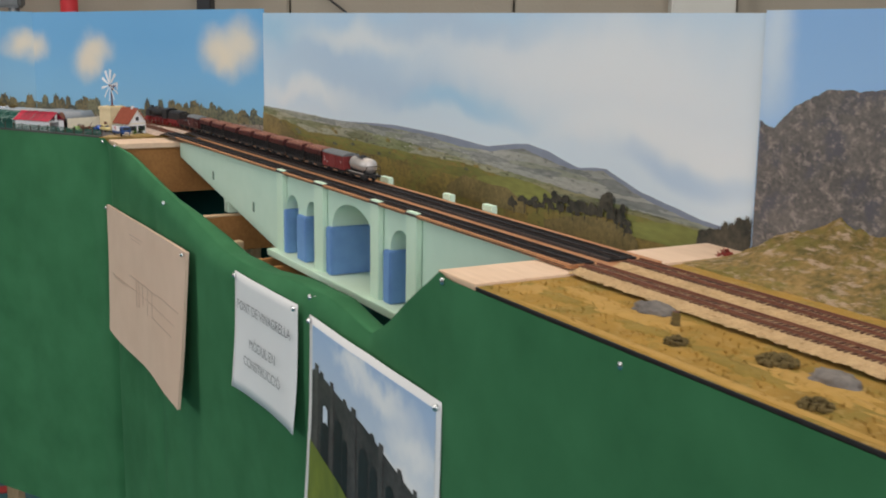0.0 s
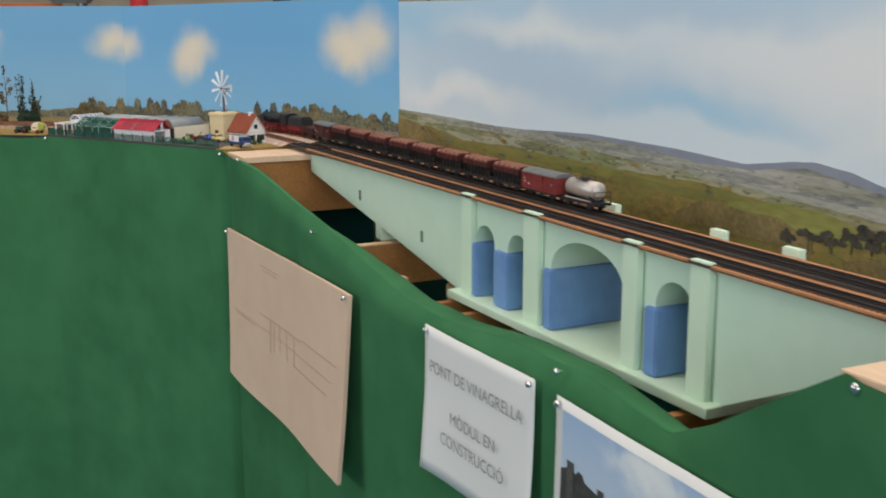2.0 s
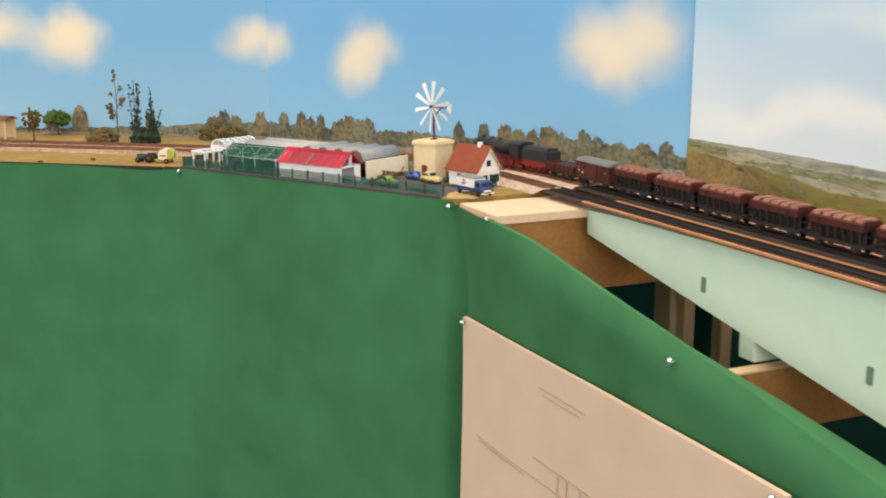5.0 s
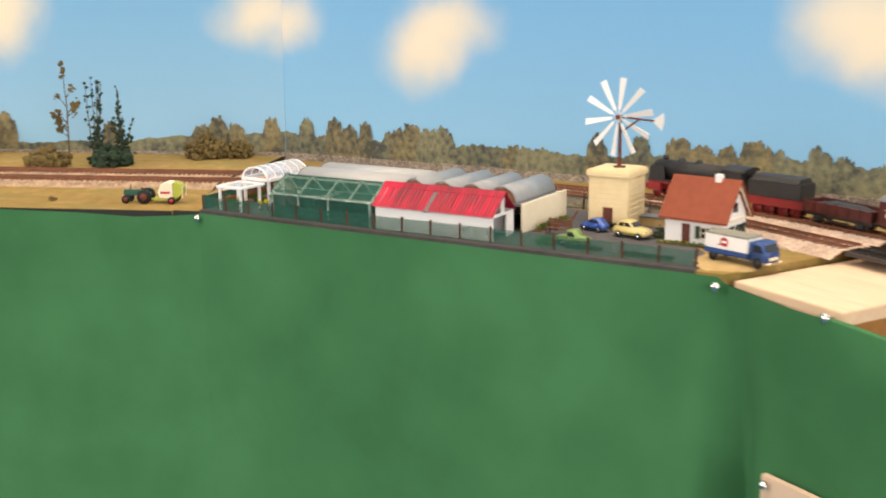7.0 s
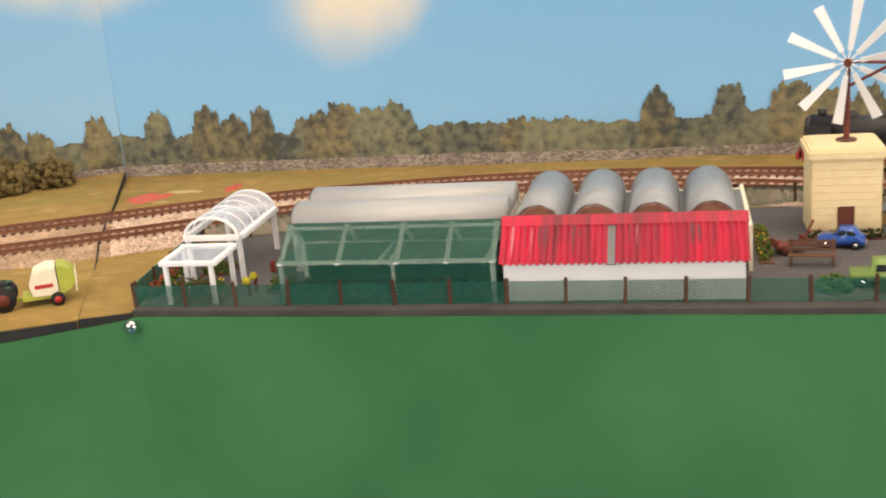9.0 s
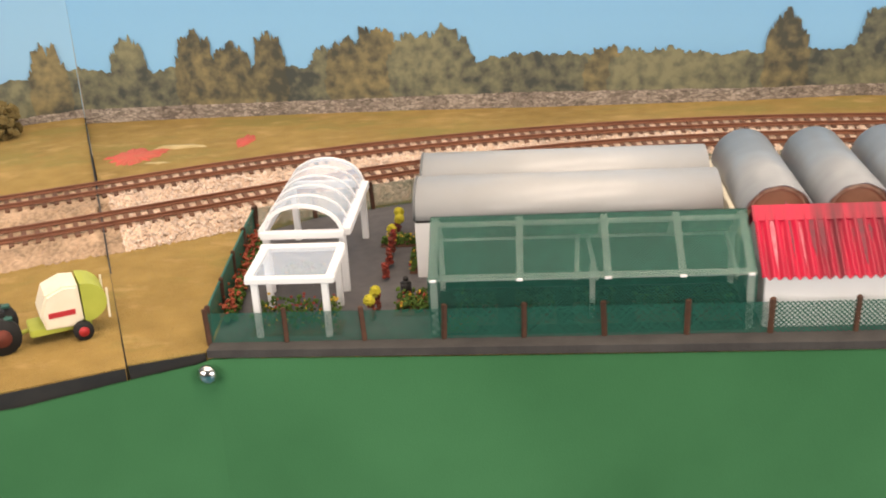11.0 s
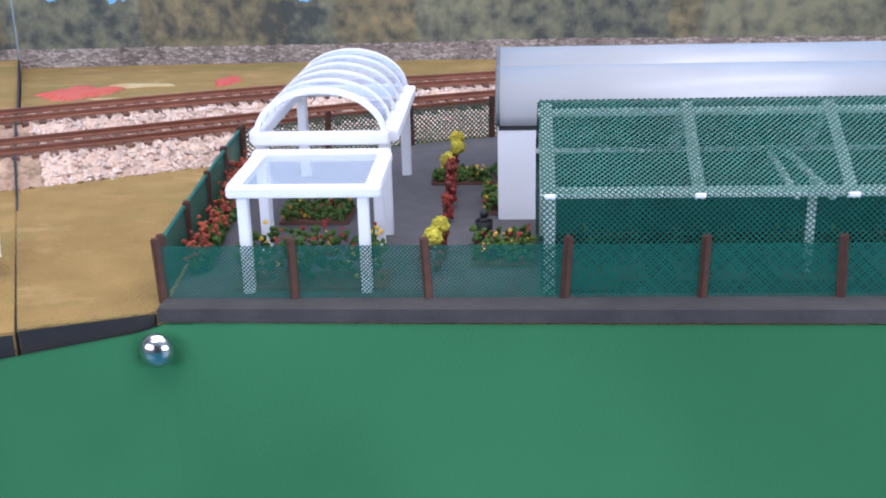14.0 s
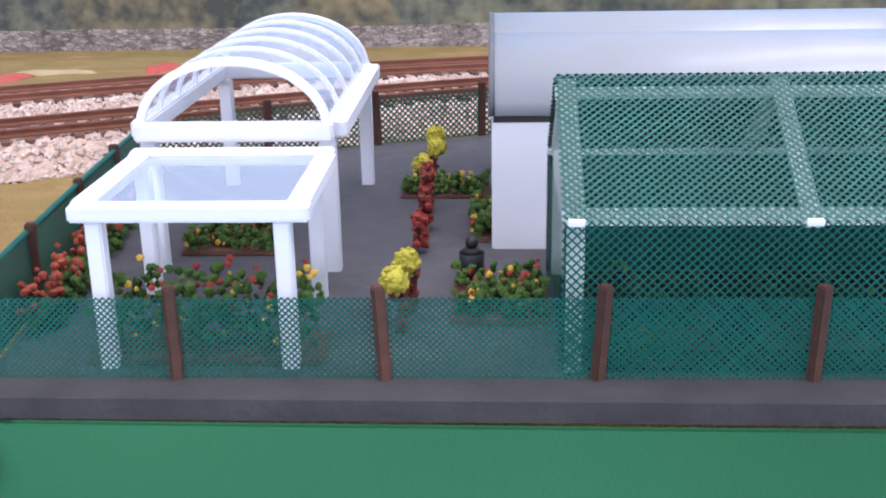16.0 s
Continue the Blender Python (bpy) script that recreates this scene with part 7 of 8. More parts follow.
def pickup(m):
    t = thing("farm_van", "pale green old farm van behind the fence", "van", m, "parked cars")
    side = [(-0.020, 0.004), (-0.020, 0.0105), (-0.006, 0.0110), (-0.005, 0.0185), (0.004, 0.0190), (0.008, 0.0120), (0.018, 0.0105), (0.020, 0.0045)]
    bm = bmesh.new()
    prism(bm, side, -0.0085, 0.0085, "y")
    es = [e for e in bm.edges if abs(e.verts[0].co.y - e.verts[1].co.y) < 1e-6]
    bmesh.ops.bevel(bm, geom=es, offset=0.0012, segments=2, affect="EDGES")
    part("body", bm, "car_green", t, "", True)
    for s in (-1, 1):
        part("side_window", made(prism, [(-0.0038, 0.0120), (-0.0035, 0.0170), (0.0030, 0.0172), (0.0062, 0.0122)], s * 0.0085 - 0.0002, s * 0.0085 + 0.0002, "y"), "window", t)
    car_wheels(t, (-0.012, 0.012), 0.0085, 0.0038)
    for s in (-1, 1):
        part("headlight", made(blob, (0.0195, s * 0.006, 0.0082), 0.0011, 2, 0.0), "chrome", t, "", True)


pickup(rel(FA, 0.4490, 0.0330, 0.0007, -4) @ Matrix.Scale(0.82, 4))


def lorry(m):
    t = thing("delivery_lorry", "blue lorry with a white tarpaulin box body", "lorry", m, "")
    part("chassis", made(box, -0.040, 0.036, -0.0055, 0.0055, 0.0055, 0.0080), "black", t)
    part("load_bed", made(box, -0.041, 0.0125, -0.0130, 0.0130, 0.0080, 0.0130, None, 0.0005), "truck_blue", t, "blue load bed sides")
    part("box_body", made(box, -0.0405, 0.0120, -0.0126, 0.0126, 0.0130, 0.0285, None, 0.0010), "white", t, "white tarpaulin sides")
    part("top_sheet", made(box, -0.0408, 0.0123, -0.0128, 0.0128, 0.0272, 0.0292, None, 0.0008), "tarp", t, "grey green tarpaulin top")
    bm = bmesh.new()
    prism(bm, [(0.0140, 0.0065), (0.0140, 0.0250), (0.0165, 0.0262), (0.0290, 0.0258), (0.0335, 0.0165), (0.0345, 0.0065)], -0.0122, 0.0122, "y")
    es = [e for e in bm.edges if abs(e.verts[0].co.y - e.verts[1].co.y) < 1e-6]
    bmesh.ops.bevel(bm, geom=es, offset=0.0010, segments=2, affect="EDGES")
    part("cab", bm, "truck_blue", t, "", True)
    for s in (-1, 1):
        part("cab_window", made(prism, [(0.0185, 0.0165), (0.0185, 0.0235), (0.0275, 0.0235), (0.0305, 0.0165)], s * 0.0122 - 0.0002, s * 0.0122 + 0.0002, "y"), "window", t)
        bm = bmesh.new()
        rod(bm, (-0.016, s * 0.0127, 0.0210), (-0.016, s * 0.0130, 0.0210), 0.0048, None, 18)
        box(bm, -0.024, -0.012, s * 0.01285 - 0.0002, s * 0.01285 + 0.0002, 0.0172, 0.0186)
        part("painted_mark", bm, "red_paint", t, "round red mark")
        part("painted_mark", made(box, -0.019, -0.0125, s * 0.0131 - 0.0001, s * 0.0131 + 0.0001, 0.0200, 0.0222), "white", t)
    part("windscreen", made(prism, [(0.0300, 0.0240), (0.0306, 0.0240), (0.0338, 0.0172), (0.0332, 0.0172)], -0.0100, 0.0100, "y"), "window", t)
    part("grille", made(box, 0.0343, 0.0350, -0.0070, 0.0070, 0.0085, 0.0115), "cream_white", t)
    part("bumper", made(box, 0.0345, 0.0360, -0.0122, 0.0122, 0.0050, 0.0072, None, 0.0004), "cream_white", t)
    car_wheels(t, (-0.030, 0.0240), 0.0118, 0.0055, "black")


lorry(rel(FA, 0.6110, 0.0370, 0.0014, -19) @ Matrix.Scale(0.86, 4))


# ---- garden things ----
def bench(m):
    t = thing("garden_bench", "dark wooden garden bench in the yard", "bench", m, "yard benches")
    for k in range(3):
        part("seat_slat", made(box, -0.014, 0.014, 0.001 + k * 0.0022, 0.0026 + k * 0.0022, 0.0065, 0.0072), "wood_dark", t)
        part("back_slat", made(box, -0.014, 0.014, 0.0078, 0.0084, 0.0085 + k * 0.0026, 0.0102 + k * 0.0026), "wood_dark", t)
    for x in (-0.012, 0.012):
        for y in (0.0015, 0.0080):
            part("leg", made(box, x - 0.0007, x + 0.0007, y - 0.0006, y + 0.0006, 0.0, 0.0065 if y < 0.005 else 0.0160), "wood_dark", t)


bench(rel(FA, 0.4155, 0.0640, 0.0007, -4))


def swing(m):
    t = thing("wooden_cart", "small reddish wooden cart in the yard", "cart", m, "")
    bm = bmesh.new()
    box(bm, -0.010, 0.010, -0.005, 0.005, 0.005, 0.0062)
    for x in (-0.0095, 0.0095):
        box(bm, x - 0.0006, x + 0.0006, -0.005, 0.005, 0.0062, 0.0100)
    part("tray", bm, "stem", t)
    part("handle", made(rod, (0.009, 0, 0.006), (0.017, 0.002, 0.019), 0.0008), "stem", t)
    for s in (-1, 1):
        part("wheel", made(rod, (-0.004, s * 0.0055, 0.0035), (-0.004, s * 0.0062, 0.0035), 0.0035, None, 14), "stem", t, "", True)


swing(rel(FA, 0.4050, 0.0950, 0.0007, 20))

part_trough = thing("water_trough", "grey topped brick trough behind the car", "trough", rel(FA, 0.4670, 0.1520, 0.0007, 2))
part("trough_body", made(box, 0.0, 0.040, 0.0, 0.016, 0.0, 0.0085, None, 0.0004), "dry", part_trough)
part("cover", made(box, -0.001, 0.041, -0.001, 0.017, 0.0085, 0.0100, None, 0.0004), "roof_grey", part_trough, "slate grey cover")


def clump(bm, x, y, w, d, h, n, size, rng, z=0.0007):
    for _ in range(n):
        a, b = rng.uniform(-1, 1), rng.uniform(-1, 1)
        blob(bm, (x + a * w, y + b * d, z + rng.uniform(0.2, 1.0) * h), size * rng.uniform(0.6, 1.3), 1, 0.3)


def flower_bed(x, y, w, d, h, bloom, label, n=46, bloom2=None, seed=0, leaf="leaf"):
    rng = random.Random(seed)
    t = thing("flower_bed", label, "flower bed", FA, "flower beds")
    part("soil", made(box, x - w, x + w, y - d, y + d, 0.0005, 0.0016, None, 0.0004), "wood_dark", t)
    bm = bmesh.new()
    clump(bm, x, y, w * 0.95, d * 0.9, h, n * 3, 0.0009, rng)
    o = part("foliage", bm, leaf, t)
    o["kind"] = "stuff"
    bm = bmesh.new()
    clump(bm, x, y, w * 0.9, d * 0.9, h * 1.15, max(6, n // 2), 0.0006, rng)
    o = part("blossom", bm, bloom, t, "small coloured blossoms")
    o["kind"] = "stuff"
    if bloom2:
        bm = bmesh.new()
        clump(bm, x, y, w * 0.9, d * 0.9, h * 1.15, max(5, n // 3), 0.0006, rng)
        o = part("blossom", bm, bloom2, t, "small coloured blossoms")
        o["kind"] = "stuff"


flower_bed(0.0290, 0.0760, 0.0108, 0.0095, 0.0045, "bloom_red", "green bed with red and yellow flowers under the arch", 70, "bloom_yellow", 1)
flower_bed(0.0370, 0.0175, 0.0200, 0.0070, 0.0135, "bloom_yellow", "green bed with yellow flowers behind the fence", 90, "bloom_red", 2)
flower_bed(0.0868, 0.0385, 0.0090, 0.0105, 0.0055, "bloom_red", "green bed with red flowers by the netting", 60, "bloom_yellow", 3)
flower_bed(0.1080, 0.0130, 0.0080, 0.0035, 0.0050, "bloom_red", "green bed with red flowers inside the netting", 40, None, 4)
flower_bed(0.0735, 0.1150, 0.0112, 0.0050, 0.0050, "bloom_yellow", "low green bed near the tunnel wall", 50, None, 5)
flower_bed(0.0828, 0.0860, 0.0022, 0.0110, 0.0060, "bloom_yellow", "small green shrub bed near the tunnel wall", 36, "bloom_red", 6)
flower_bed(0.3900, 0.1100, 0.0045, 0.0380, 0.0055, "bloom_yellow", "green border along the white wall", 90, "bloom_red", 7)
flower_bed(0.4430, 0.1215, 0.0250, 0.0030, 0.0060, "bloom_red", "brown green border at the foot of the tower", 60, None, 8, "leaf_dark")
flower_bed(0.5430, 0.0830, 0.0300, 0.0035, 0.0030, "bloom_yellow", "low yellow green edging before the house", 60, None, 9)
flower_bed(0.4640, 0.0200, 0.0200, 0.0040, 0.0040, "leaf_dark", "low dark planting behind the fence", 50, None, 10, "leaf_dark")
flower_bed(0.5280, 0.0180, 0.0260, 0.0040, 0.0035, "stem", "low dry planting behind the fence", 60, None, 11, "leaf_dark")
for k in range(5):
    flower_bed(0.1150 + 0.026 * k, 0.0270, 0.0095, 0.0110, 0.0090, "leaf", "dark green plants inside the shade house", 40, None, 20 + k, "leaf_dark")


def left_border():
    rng = random.Random(12)
    t = thing("flower_border", "border of red flowers along the side fence", "flower border", FA)
    leaf, bloom = bmesh.new(), bmesh.new()
    for _ in range(330):
        k = rng.random()
        x, y = 0.0046 - 0.0090 * k + rng.uniform(-0.0025, 0.003), 0.022 + 0.103 * k
        blob(leaf, (x, y, rng.uniform(0.001, 0.006)), 0.0012 * rng.uniform(0.6, 1.2), 1, 0.3)
        if rng.random() < 0.6:
            blob(bloom, (x + rng.uniform(-0.002, 0.002), y, rng.uniform(0.005, 0.0095)), 0.0009 * rng.uniform(0.6, 1.2), 1, 0.3)
    a, b = part("foliage", leaf, "leaf", t), part("blossom", bloom, "bloom_rust", t, "rust red blossoms")
    a["kind"] = b["kind"] = "stuff"


left_border()


def pompom_tree(x, y, h, seed, crowns=2, red=True):
    rng = random.Random(seed)
    t = thing("pompom_shrub", "slender shrub with yellow pompom foliage on red stems", "shrub", FA, "pompom shrubs")
    bm = bmesh.new()
    rod(bm, (x, y, 0), (x + 0.001, y, h * 0.75), 0.0009, 0.0006)
    for k in range(10 if red else 3):
        z = rng.uniform(0.002, h * 0.65)
        blob(bm, (x + rng.uniform(-0.0013, 0.0013), y + rng.uniform(-0.0013, 0.0013), z), 0.0009, 1, 0.35)
    part("stem", bm, "stem", t)
    for k in range(crowns):
        bm = bmesh.new()
        c = Vector((x + rng.uniform(-0.002, 0.0025), y + rng.uniform(-0.001, 0.001), h * (0.78 + 0.22 * k)))
        blob(bm, c, 0.0023, 3, 0.10)
        for _ in range(60):
            d = Vector((rng.gauss(0, 1), rng.gauss(0, 1), rng.gauss(0, 1))).normalized()
            blob(bm, c + d * 0.0024, 0.0005, 1, 0.3)
        part("crown", bm, "leaf_yellow", t)


for x, y, h, seed in ((0.0690, 0.0250, 0.0135, 1), (0.0702, 0.0340, 0.0140, 2), (0.0672, 0.1200, 0.0095, 4), (0.0683, 0.1265, 0.0125, 5), (0.0693, 0.1330, 0.0150, 6)):
    pompom_tree(x, y, h, seed, 1)
for k, (x, y, hh) in enumerate(((0.0700, 0.0690, 0.0085), (0.0702, 0.0840, 0.0095), (0.0698, 0.0990, 0.0095), (0.0690, 0.1120, 0.0085))):
    rng = random.Random(40 + k)
    t = thing("red_shrub", "upright shrub with dark red leaves", "shrub", FA, "red shrubs")
    bm = bmesh.new()
    clump(bm, x, y, 0.0012, 0.0024, hh, 40, 0.0008, rng)
    part("foliage", bm, "bloom_red", t)
    bm = bmesh.new()
    clump(bm, x, y, 0.0013, 0.0026, hh, 24, 0.0008, rng)
    part("dark_foliage", bm, "stem", t)

fig = bmesh.new()
rod(fig, (0.0812, 0.0535, 0.0007), (0.0812, 0.0535, 0.0060), 0.0024, 0.0026, 12)
rod(fig, (0.0812, 0.0535, 0.0060), (0.0812, 0.0535, 0.0070), 0.0026, 0.0012, 12)
blob(fig, (0.0812, 0.0535, 0.0080), 0.0014, 2, 0.0)
ob = part("figurine", fig, "black", None, "", True)
ob.matrix_world = FA
tagged(ob, "plain small dark figurine standing among flower beds", "figurine")


def rough_bush(name, F, x, y, r, h, leaf, label, seed, n=26, group="bushes"):
    rng = random.Random(seed)
    t = thing(name, label, "bush", F, group)
    bm = bmesh.new()
    for _ in range(n * 4):
        a, k = rng.uniform(0, 2 * math.pi), math.sqrt(rng.random())
        blob(bm, (x + r * k * math.cos(a), y + r * k * math.sin(a), h * rng.uniform(0.1, 1.0) * (1.1 - 0.6 * k)), r * rng.uniform(0.08, 0.20), 1, 0.4)
    part("foliage", bm, leaf, t)
    part("stem", made(rod, (x, y, -0.001), (x, y, h * 0.6), 0.0008), "twig", t)


rough_bush("hedge_bush", FA, 0.5070, 0.1030, 0.0060, 0.013, "leaf_dark", "dark green bush at the house corner", 1)
rough_bush("hedge_bush", FA, 0.5850, 0.1150, 0.0060, 0.016, "leaf_dark", "dark green bush at the gable", 2)
rough_bush("hedge_bush", FA, 0.5910, 0.0930, 0.0055, 0.012, "leaf", "green bush beside the gable", 3)
rough_bush("hedge_bush", FA, 0.4230, 0.0260, 0.0100, 0.009, "leaf", "low green bush behind the fence", 4)


# ---- far module: field machines, trees, shed ----
def baler(m):
    t = thing("hay_baler", "ivory and lime green round baler with red wheels", "baler", m, "")
    bm = bmesh.new()
    prism(bm, [(-0.014, 0.008), (-0.016, 0.016), (-0.012, 0.026), (-0.003, 0.0295), (0.004, 0.0285), (0.0045, 0.010), (0.000, 0.007)], -0.0105, 0.0105, "y")
    es = [e for e in bm.edges if abs(e.verts[0].co.y - e.verts[1].co.y) < 1e-6]
    bmesh.ops.bevel(bm, geom=es, offset=0.0012, segments=2, affect="EDGES")
    part("front_hood", bm, "cream_white", t, "ivory hood")
    bm = bmesh.new()
    out = [(0.005 + 0.0120 * math.sin(math.pi * k / 12), 0.0185 + 0.0105 * math.cos(math.pi * k / 12)) for k in range(13)]
    prism(bm, out, -0.0100, 0.0100, "y")
    part("rear_chamber", bm, "lime", t, "lime green bale chamber")
    for s in (-1, 1):
        part("stripe", made(box, -0.012, 0.001, s * 0.0106 - 0.0002, s * 0.0106 + 0.0002, 0.0140, 0.0168), "red_paint", t, "red stripe")
        part("side_hoop", made(rod, (0.017, s * 0.0095, 0.008), (0.0175, s * 0.0095, 0.024), 0.0006), "cream_white", t)
        w = part("wheel", made(rod, (0.003, s * 0.0110, 0.0050), (0.003, s * 0.0142, 0.0050), 0.0050, None, 18), "rubber", t, "", True)
        part("rim", made(rod, (0.003, s * 0.0142, 0.0050), (0.003, s * 0.0146, 0.0050), 0.0026, None, 14), "red_paint", w, "red wheel rim", True)
    bm = bmesh.new()
    box(bm, -0.022, 0.008, -0.0090, 0.0090, 0.0050, 0.0085, None, 0.0006)
    rod(bm, (-0.022, 0, 0.006), (-0.032, 0, 0.0045), 0.0012)
    part("drawbar", bm, "lime", t)


baler(rel(FC, -0.0235, 0.0720, 0.0, 4) @ Matrix.Scale(0.88, 4))


def tractor(m):
    t = thing("field_tractor", "dark teal tractor on the dry grass", "tractor", m, "")
    part("bonnet", made(box, -0.018, 0.001, -0.0035, 0.0035, 0.0085, 0.0155, None, 0.0010), "tractor", t)
    part("rear_body", made(box, 0.001, 0.013, -0.0050, 0.0050, 0.0080, 0.0125, None, 0.0010), "tractor", t)
    part("seat", made(box, 0.006, 0.011, -0.0025, 0.0025, 0.0125, 0.0175, None, 0.0008), "black", t)
    part("exhaust", made(rod, (-0.010, 0, 0.0155), (-0.010, 0, 0.0215), 0.0006), "black", t)
    part("steering_wheel", made(rod, (0.003, 0, 0.0165), (0.0036, 0, 0.0168), 0.0022, None, 12), "black", t)
    for s in (-1, 1):
        part("fender", made(box, 0.002, 0.014, s * 0.0075 - 0.0022, s * 0.0075 + 0.0022, 0.0150, 0.0160, None, 0.0005), "tractor", t)
        for x, r, w in ((0.008, 0.0082, 0.0042), (-0.014, 0.0050, 0.0028)):
            wh = part("wheel", made(rod, (x, s * 0.0062, r), (x, s * (0.0062 + w), r), r, None, 18), "rubber", t, "", True)
            part("rim", made(rod, (x, s * (0.0062 + w), r), (x, s * (0.0066 + w), r), r * 0.5, None, 14), "stem", wh, "", True)


tractor(rel(FC, -0.0620, 0.0700, 0.0, 3))


def tall_sparse_tree(x, y, h, seed):
    rng = random.Random(seed)
    t = thing("sparse_tree", "tall slender tree with few brown leaf clumps", "tree", FC, "")
    bm = bmesh.new()
    leaf = bmesh.new()
    rod(bm, (x, y, -0.001), (x + 0.002, y, h * 0.6), 0.0016, 0.0009)
    rod(bm, (x + 0.002, y, h * 0.6), (x - 0.001, y, h * 0.95), 0.0009, 0.0004)
    for k in range(11):
        z = h * rng.uniform(0.25, 0.9)
        d = Vector((rng.choice((-1, 1)) * rng.uniform(0.010, 0.024) * (1.2 - z / h), rng.uniform(-0.006, 0.006), rng.uniform(0.008, 0.022)))
        p = Vector((x + 0.001, y, z))
        rod(bm, p, p + d, 0.0007, 0.0003, 6)
        for _ in range(9):
            blob(leaf, p + d + Vector((rng.gauss(0, 0.0022), rng.gauss(0, 0.0022), rng.gauss(0, 0.0035))), rng.uniform(0.0014, 0.0030), 1, 0.4)
    for _ in range(18):
        blob(leaf, (x - 0.001 + rng.gauss(0, 0.0025), y + rng.gauss(0, 0.002), h * 0.96 + rng.gauss(0, 0.006)), rng.uniform(0.0016, 0.0032), 1, 0.4)
    part("trunk", bm, "twig", t)
    part("crown", leaf, "olive_leaf", t)


tall_sparse_tree(-0.276, 0.350, 0.142, 3)


def ragged_cypress(x, y, h, seed):
    rng = random.Random(seed)
    t = thing("ragged_cypress", "ragged dark green conifer with bare upper twigs", "tree", FC, "ragged conifers")
    bm, leaf = bmesh.new(), bmesh.new()
    for k in range(6):
        dx = rng.uniform(-0.012, 0.012)
        top = Vector((x + dx * 1.3, y + rng.uniform(-0.006, 0.006), h * rng.uniform(0.6, 1.0)))
        b = Vector((x + dx * 0.3, y, 0))
        mid = b.lerp(top, 0.5) + Vector((rng.uniform(-0.003, 0.003), 0, 0))
        rod(bm, b, mid, 0.0012, 0.0008, 6)
        rod(bm, mid, top, 0.0008, 0.0003, 6)
        for _ in range(44):
            f = rng.random() ** 1.6
            p = b.lerp(mid, f * 2) if f < 0.5 else mid.lerp(top, f * 2 - 1)
            blob(leaf, p + Vector((rng.gauss(0, 0.0040 * (1.1 - f)), rng.gauss(0, 0.003), rng.gauss(0, 0.003))), rng.uniform(0.0014, 0.0032) * (1.2 - 0.5 * f), 1, 0.45)
    part("trunk", bm, "twig", t)
    part("crown", leaf, "pine_leaf", t)


ragged_cypress(-0.236, 0.352, 0.130, 1)
ragged_cypress(-0.196, 0.356, 0.112, 2)


def leafy_tree(F, x, y, h, r, leafm, label, seed, group="small trees"):
    rng = random.Random(seed)
    t = thing("small_tree", label, "tree", F, group)
    bm, leaf = bmesh.new(), bmesh.new()
    rod(bm, (x, y, -0.001), (x, y, h * 0.5), 0.0022, 0.0013)
    for k in range(7):
        a = 2 * math.pi * k / 7 + rng.uniform(-0.3, 0.3)
        p1 = Vector((x + r * 0.75 * math.cos(a), y + r * 0.75 * math.sin(a), h * rng.uniform(0.6, 0.85)))
        rod(bm, (x, y, h * rng.uniform(0.35, 0.5)), p1, 0.0011, 0.0004, 6)
    for _ in range(120):
        d = Vector((rng.gauss(0, 1), rng.gauss(0, 1), rng.gauss(0, 0.9))).normalized() * rng.uniform(0.45, 1.0)
        blob(leaf, (x + d.x * r, y + d.y * r, h * 0.70 + d.z * h * 0.32), r * rng.uniform(0.10, 0.20), 1, 0.45)
    part("trunk", bm, "twig", t)
    part("crown", leaf, leafm, t)


leafy_tree(FC, -0.405, 0.250, 0.075, 0.020, "olive_leaf", "small brown leaved tree on the far module", 5)
leafy_tree(FC, -0.47, 0.440, 0.05, 0.030, "leaf", "round pale green shrub tree near the far board", 6)
rough_bush("grass_tuft", FC, -0.400, 0.100, 0.008, 0.004, "olive_leaf", "low dry tuft on the grass", 7, 22, "grass tufts")
rough_bush("grass_tuft", FC, -0.170, 0.070, 0.005, 0.007, "olive_leaf", "low dry tuft on the grass", 8, 16, "grass tufts")
rough_bush("grass_tuft", FC, -0.250, 0.030, 0.005, 0.004, "olive_leaf", "low dry tuft on the grass", 9, 16, "grass tufts")
rough_bush("grass_tuft", FC, -0.300, 0.330, 0.030, 0.028, "olive_leaf", "brown thicket below the tall trees", 10, 60, "thickets")
rough_bush("grass_tuft", FC, -0.210, 0.345, 0.028, 0.030, "pine_leaf", "dark thicket below the conifers", 11, 60, "thickets")
shed = thing("station_shed", "open brown wooden shed on the far module", "shed", rel(FC, -0.53, 0.33, 0.0, 4))
part("roof", made(prism, [(-0.004, 0.040), (0.020, 0.046), (0.044, 0.040), (0.044, 0.042), (0.020, 0.0485), (-0.004, 0.042)], -0.06, 0.01, "x"), "wood_dark", shed)
for x in (-0.055, 0.004):
    for y in (0.0, 0.039):
        part("post", made(box, x - 0.0015, x + 0.0015, y - 0.0015, y + 0.0015, 0.0, 0.041), "deal", shed)
part("back_wall", made(box, -0.055, 0.004, 0.0395, 0.0415, 0.0, 0.040), "deal", shed)
rough_bush("hedge_bush", FC, -0.10, 0.435, 0.030, 0.034, "olive_leaf", "brown green bush against the far board", 12, 60)
rough_bush("hedge_bush", FC, -0.05, 0.440, 0.020, 0.030, "olive_leaf", "brown green bush against the far board", 13, 50)


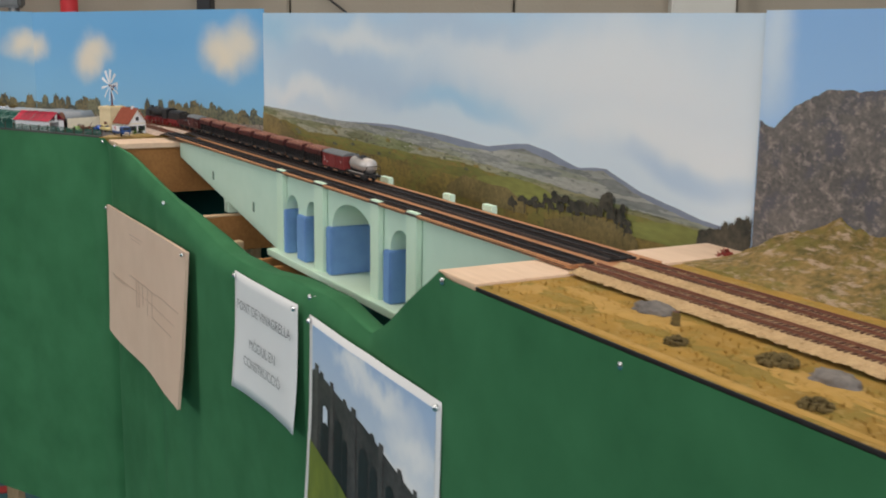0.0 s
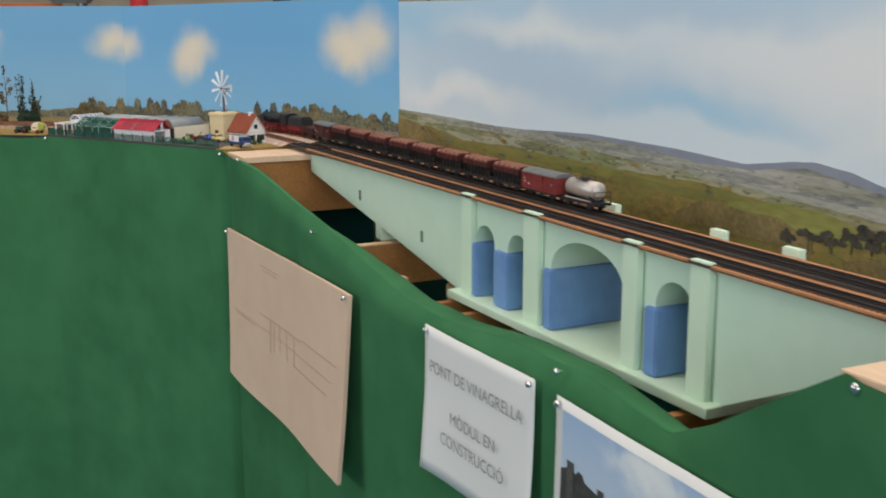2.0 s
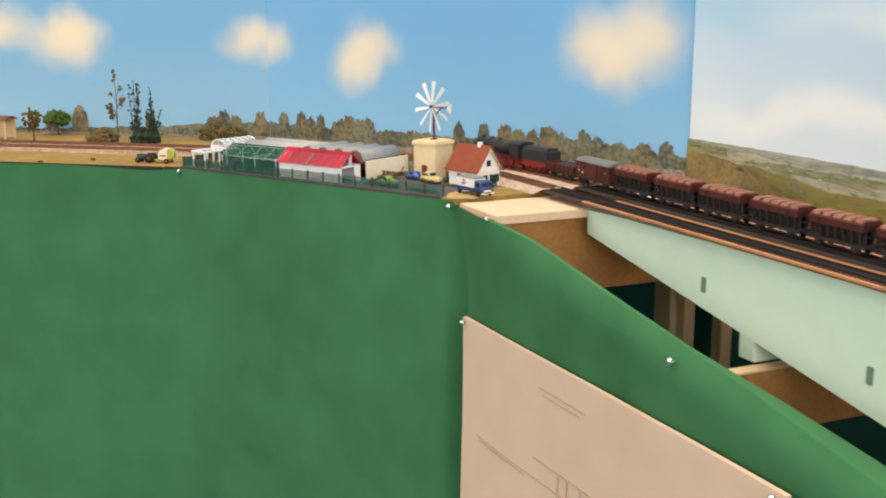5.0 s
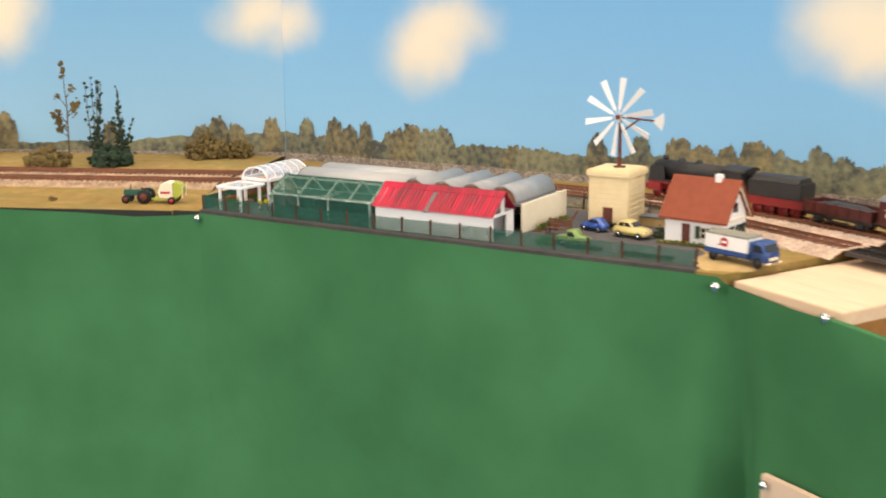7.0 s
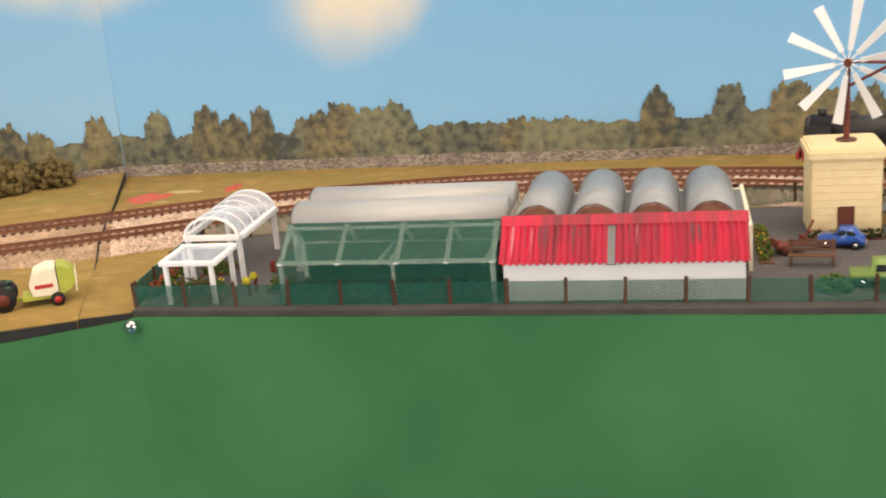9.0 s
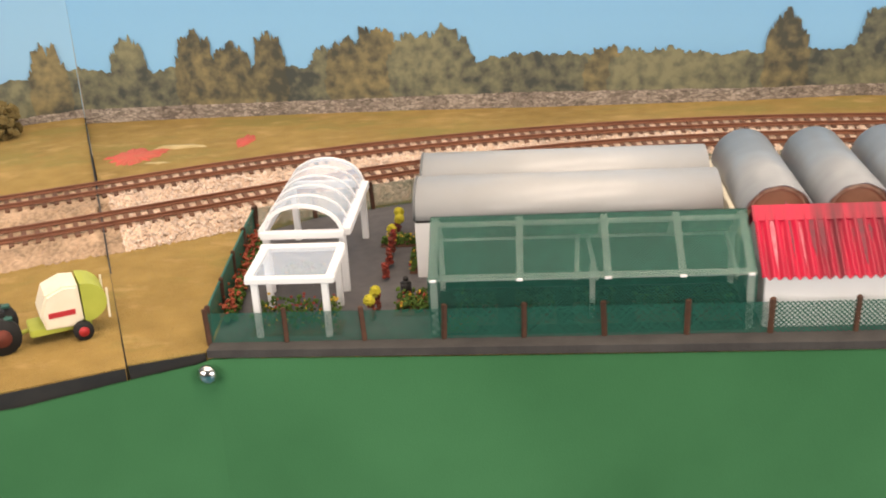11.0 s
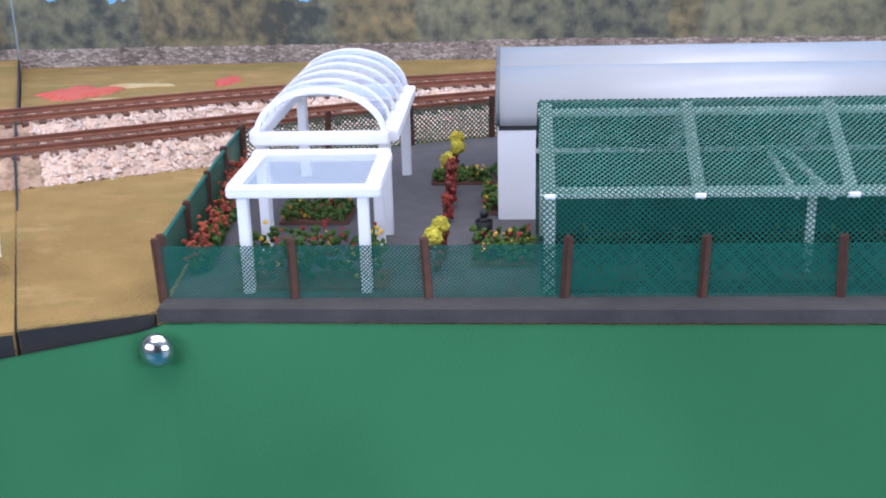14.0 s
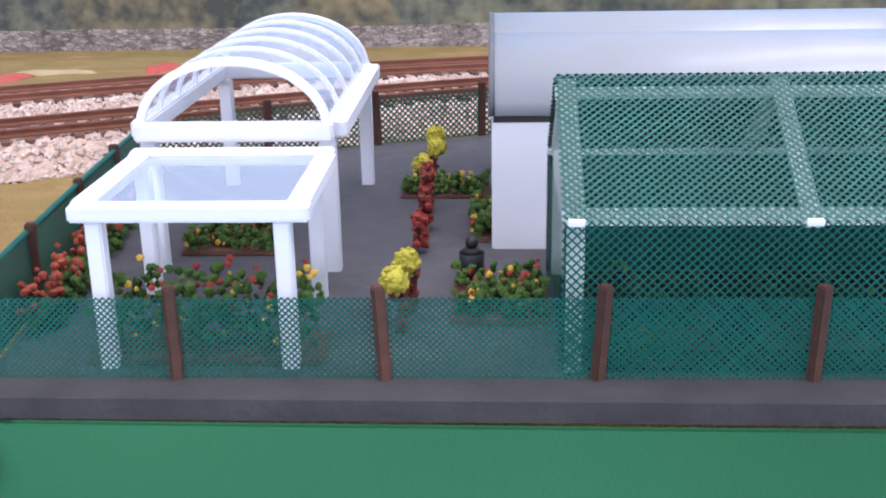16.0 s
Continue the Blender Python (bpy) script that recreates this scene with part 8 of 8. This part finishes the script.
# ---- scenery at the right end of the bridge ----
def right_hill():
    bm = bmesh.new()
    rows = []
    for i in range(91):
        u = 1.700 + 0.9 * i / 90
        row = []
        for j in range(21):
            k = j / 20
            v = 0.272 + 0.112 * k
            rise = min(1.0, max(0.0, (u - 1.705) / 0.10))
            z = 0.0015 + rise * (0.058 * k ** 1.3 + 0.016 * noise.noise((u * 22, k * 5, 1)) * k + 0.008 * noise.noise((u * 60, k * 14, 3)) * (0.3 + k) + 0.004 * noise.noise((u * 160, k * 40, 5)))
            row.append(bm.verts.new((u, v, max(z, 0.0008) if j else -0.006)))
        rows.append(row)
    for a, b in zip(rows, rows[1:]):
        for j in range(20):
            bm.faces.new((a[j], b[j], b[j + 1], a[j + 1]))
    structure("ground_hill", bm, "hill_grass", FB, "rough dry grass hillside behind the track")


M["hill_grass"] = flecked(mat("rough_dry_hillside", (0.37, 0.235, 0.085), (0.14, 0.110, 0.034), 0.95, scale=120, bump=0.006, bscale=200, spread=0.40), (0.52, 0.37, 0.26), 55, 0.52, 0.62, (0.6, 1, 1.8), (0.20, 0.165, 0.04), 20)
M["olive_flock"] = mat("olive_flock", (0.33, 0.215, 0.045), (0.24, 0.165, 0.032), 0.95, scale=120, bump=0.001, bscale=700)
right_hill()


def boulder(u, v, r, seed):
    rng = random.Random(seed)
    bm = bmesh.new()
    vs = bmesh.ops.create_icosphere(bm, subdivisions=4, radius=1.0)["verts"]
    for p in vs:
        k = 1 + 0.28 * noise.noise(p.co * 1.7 + Vector((seed, 0, 0))) + 0.12 * noise.noise(p.co * 5 + Vector((0, seed, 0)))
        p.co = Vector((u + p.co.x * r * k * 1.35, v + p.co.y * r * k * 0.9, p.co.z * r * k * 0.50))
    ob = part("boulder", bm, "rock", None, "", True)
    ob.matrix_world = FB
    tagged(ob, "rounded grey boulder lying in the dry grass", "boulder", "boulders")


boulder(1.873, 0.103, 0.018, 1)
boulder(2.105, 0.088, 0.017, 2)
rough_bush("grass_tuft", FB, 1.968, 0.050, 0.010, 0.007, "olive_leaf", "low olive green tuft on the dry grass", 21, 30, "grass tufts")
rough_bush("grass_tuft", FB, 2.050, 0.085, 0.016, 0.007, "olive_leaf", "low brown green tuft on the dry grass", 22, 40, "grass tufts")
rough_bush("grass_tuft", FB, 1.860, 0.135, 0.006, 0.006, "olive_leaf", "low dry tuft on the dry grass", 23, 16, "grass tufts")
rough_bush("grass_tuft", FB, 2.140, 0.030, 0.012, 0.007, "olive_leaf", "low dry tuft near the module edge", 24, 24, "grass tufts")
rough_bush("hedge_bush", FB, 1.705, 0.345, 0.010, 0.012, "bloom_red", "small reddish bush by the landing", 25, 20)
stump = thing("tree_stump", "short brown tree stump beside a boulder", "stump", rel(FB, 1.922, 0.088, 0.0))
part("trunk", made(rod, (0, 0, -0.001), (0.001, 0, 0.013), 0.0046, 0.0036, 12), "olive_leaf", stump)
part("cut_face", made(rod, (0.001, 0, 0.0130), (0.001, 0, 0.0133), 0.0032, None, 12), "wood_dark", stump)


def field_tufts():
    """Loose straw tufts and pale streaks over the right hand ground."""
    rng = random.Random(31)
    bm = bmesh.new()
    for _ in range(700):
        u, v = rng.uniform(1.72, 2.55), rng.uniform(0.012, 0.11)
        for _ in range(3):
            a = rng.uniform(0, 2 * math.pi)
            d = Vector((math.cos(a), math.sin(a), 0)) * 0.0006
            p = Vector((u, v, 0))
            tip = p + Vector((rng.gauss(0, 0.002), rng.gauss(0, 0.002), rng.uniform(0.002, 0.005)))
            bm.faces.new([bm.verts.new(q) for q in (p - d, p + d, tip)])
    ob = part("straw_tufts", bm, "grass")
    ob.matrix_world = FB
    tagged(ob, "short straw coloured grass tufts on the ground", "grass", "", "stuff")


field_tufts()
flecked(M["grass"], (0.52, 0.34, 0.12), 60, 0.52, 0.74, (1, 1, 1), (0.25, 0.18, 0.035), 22)
flecked(M["grass2"], (0.55, 0.35, 0.15), 55, 0.55, 0.72, (0.5, 1, 1), (0.27, 0.21, 0.06), 18)
M["tan_soil"] = mat("tan_bare_soil", (0.50, 0.30, 0.085), (0.42, 0.25, 0.06), 0.95, scale=60, bump=0.0008, bscale=700)

for i, (u, v, ru, rv) in enumerate([(1.86, 0.075, 0.050, 0.016), (1.80, 0.085, 0.045, 0.010), (1.90, 0.085, 0.030, 0.024), (2.11, 0.070, 0.06, 0.020), (2.25, 0.05, 0.07, 0.014), (1.745, 0.05, 0.02, 0.02), (2.02, 0.014, 0.20, 0.005)]):
    flat_patch("sand_patch", FB, (u, v, ru, rv), 0.0004, "tan_soil", "bare tan soil patch in the dry grass", "ground patch", 40 + i, 60, 0.6)
for i, (u, v, ru, rv) in enumerate([(1.79, 0.055, 0.035, 0.010), (1.92, 0.055, 0.035, 0.012), (2.05, 0.05, 0.05, 0.012), (1.90, 0.125, 0.04, 0.008), (2.18, 0.10, 0.05, 0.012)]):
    flat_patch("olive_patch", FB, (u, v, ru, rv), 0.0006, "olive_flock", "olive green flock patch in the dry grass", "ground patch", 60 + i, 60, 0.6)
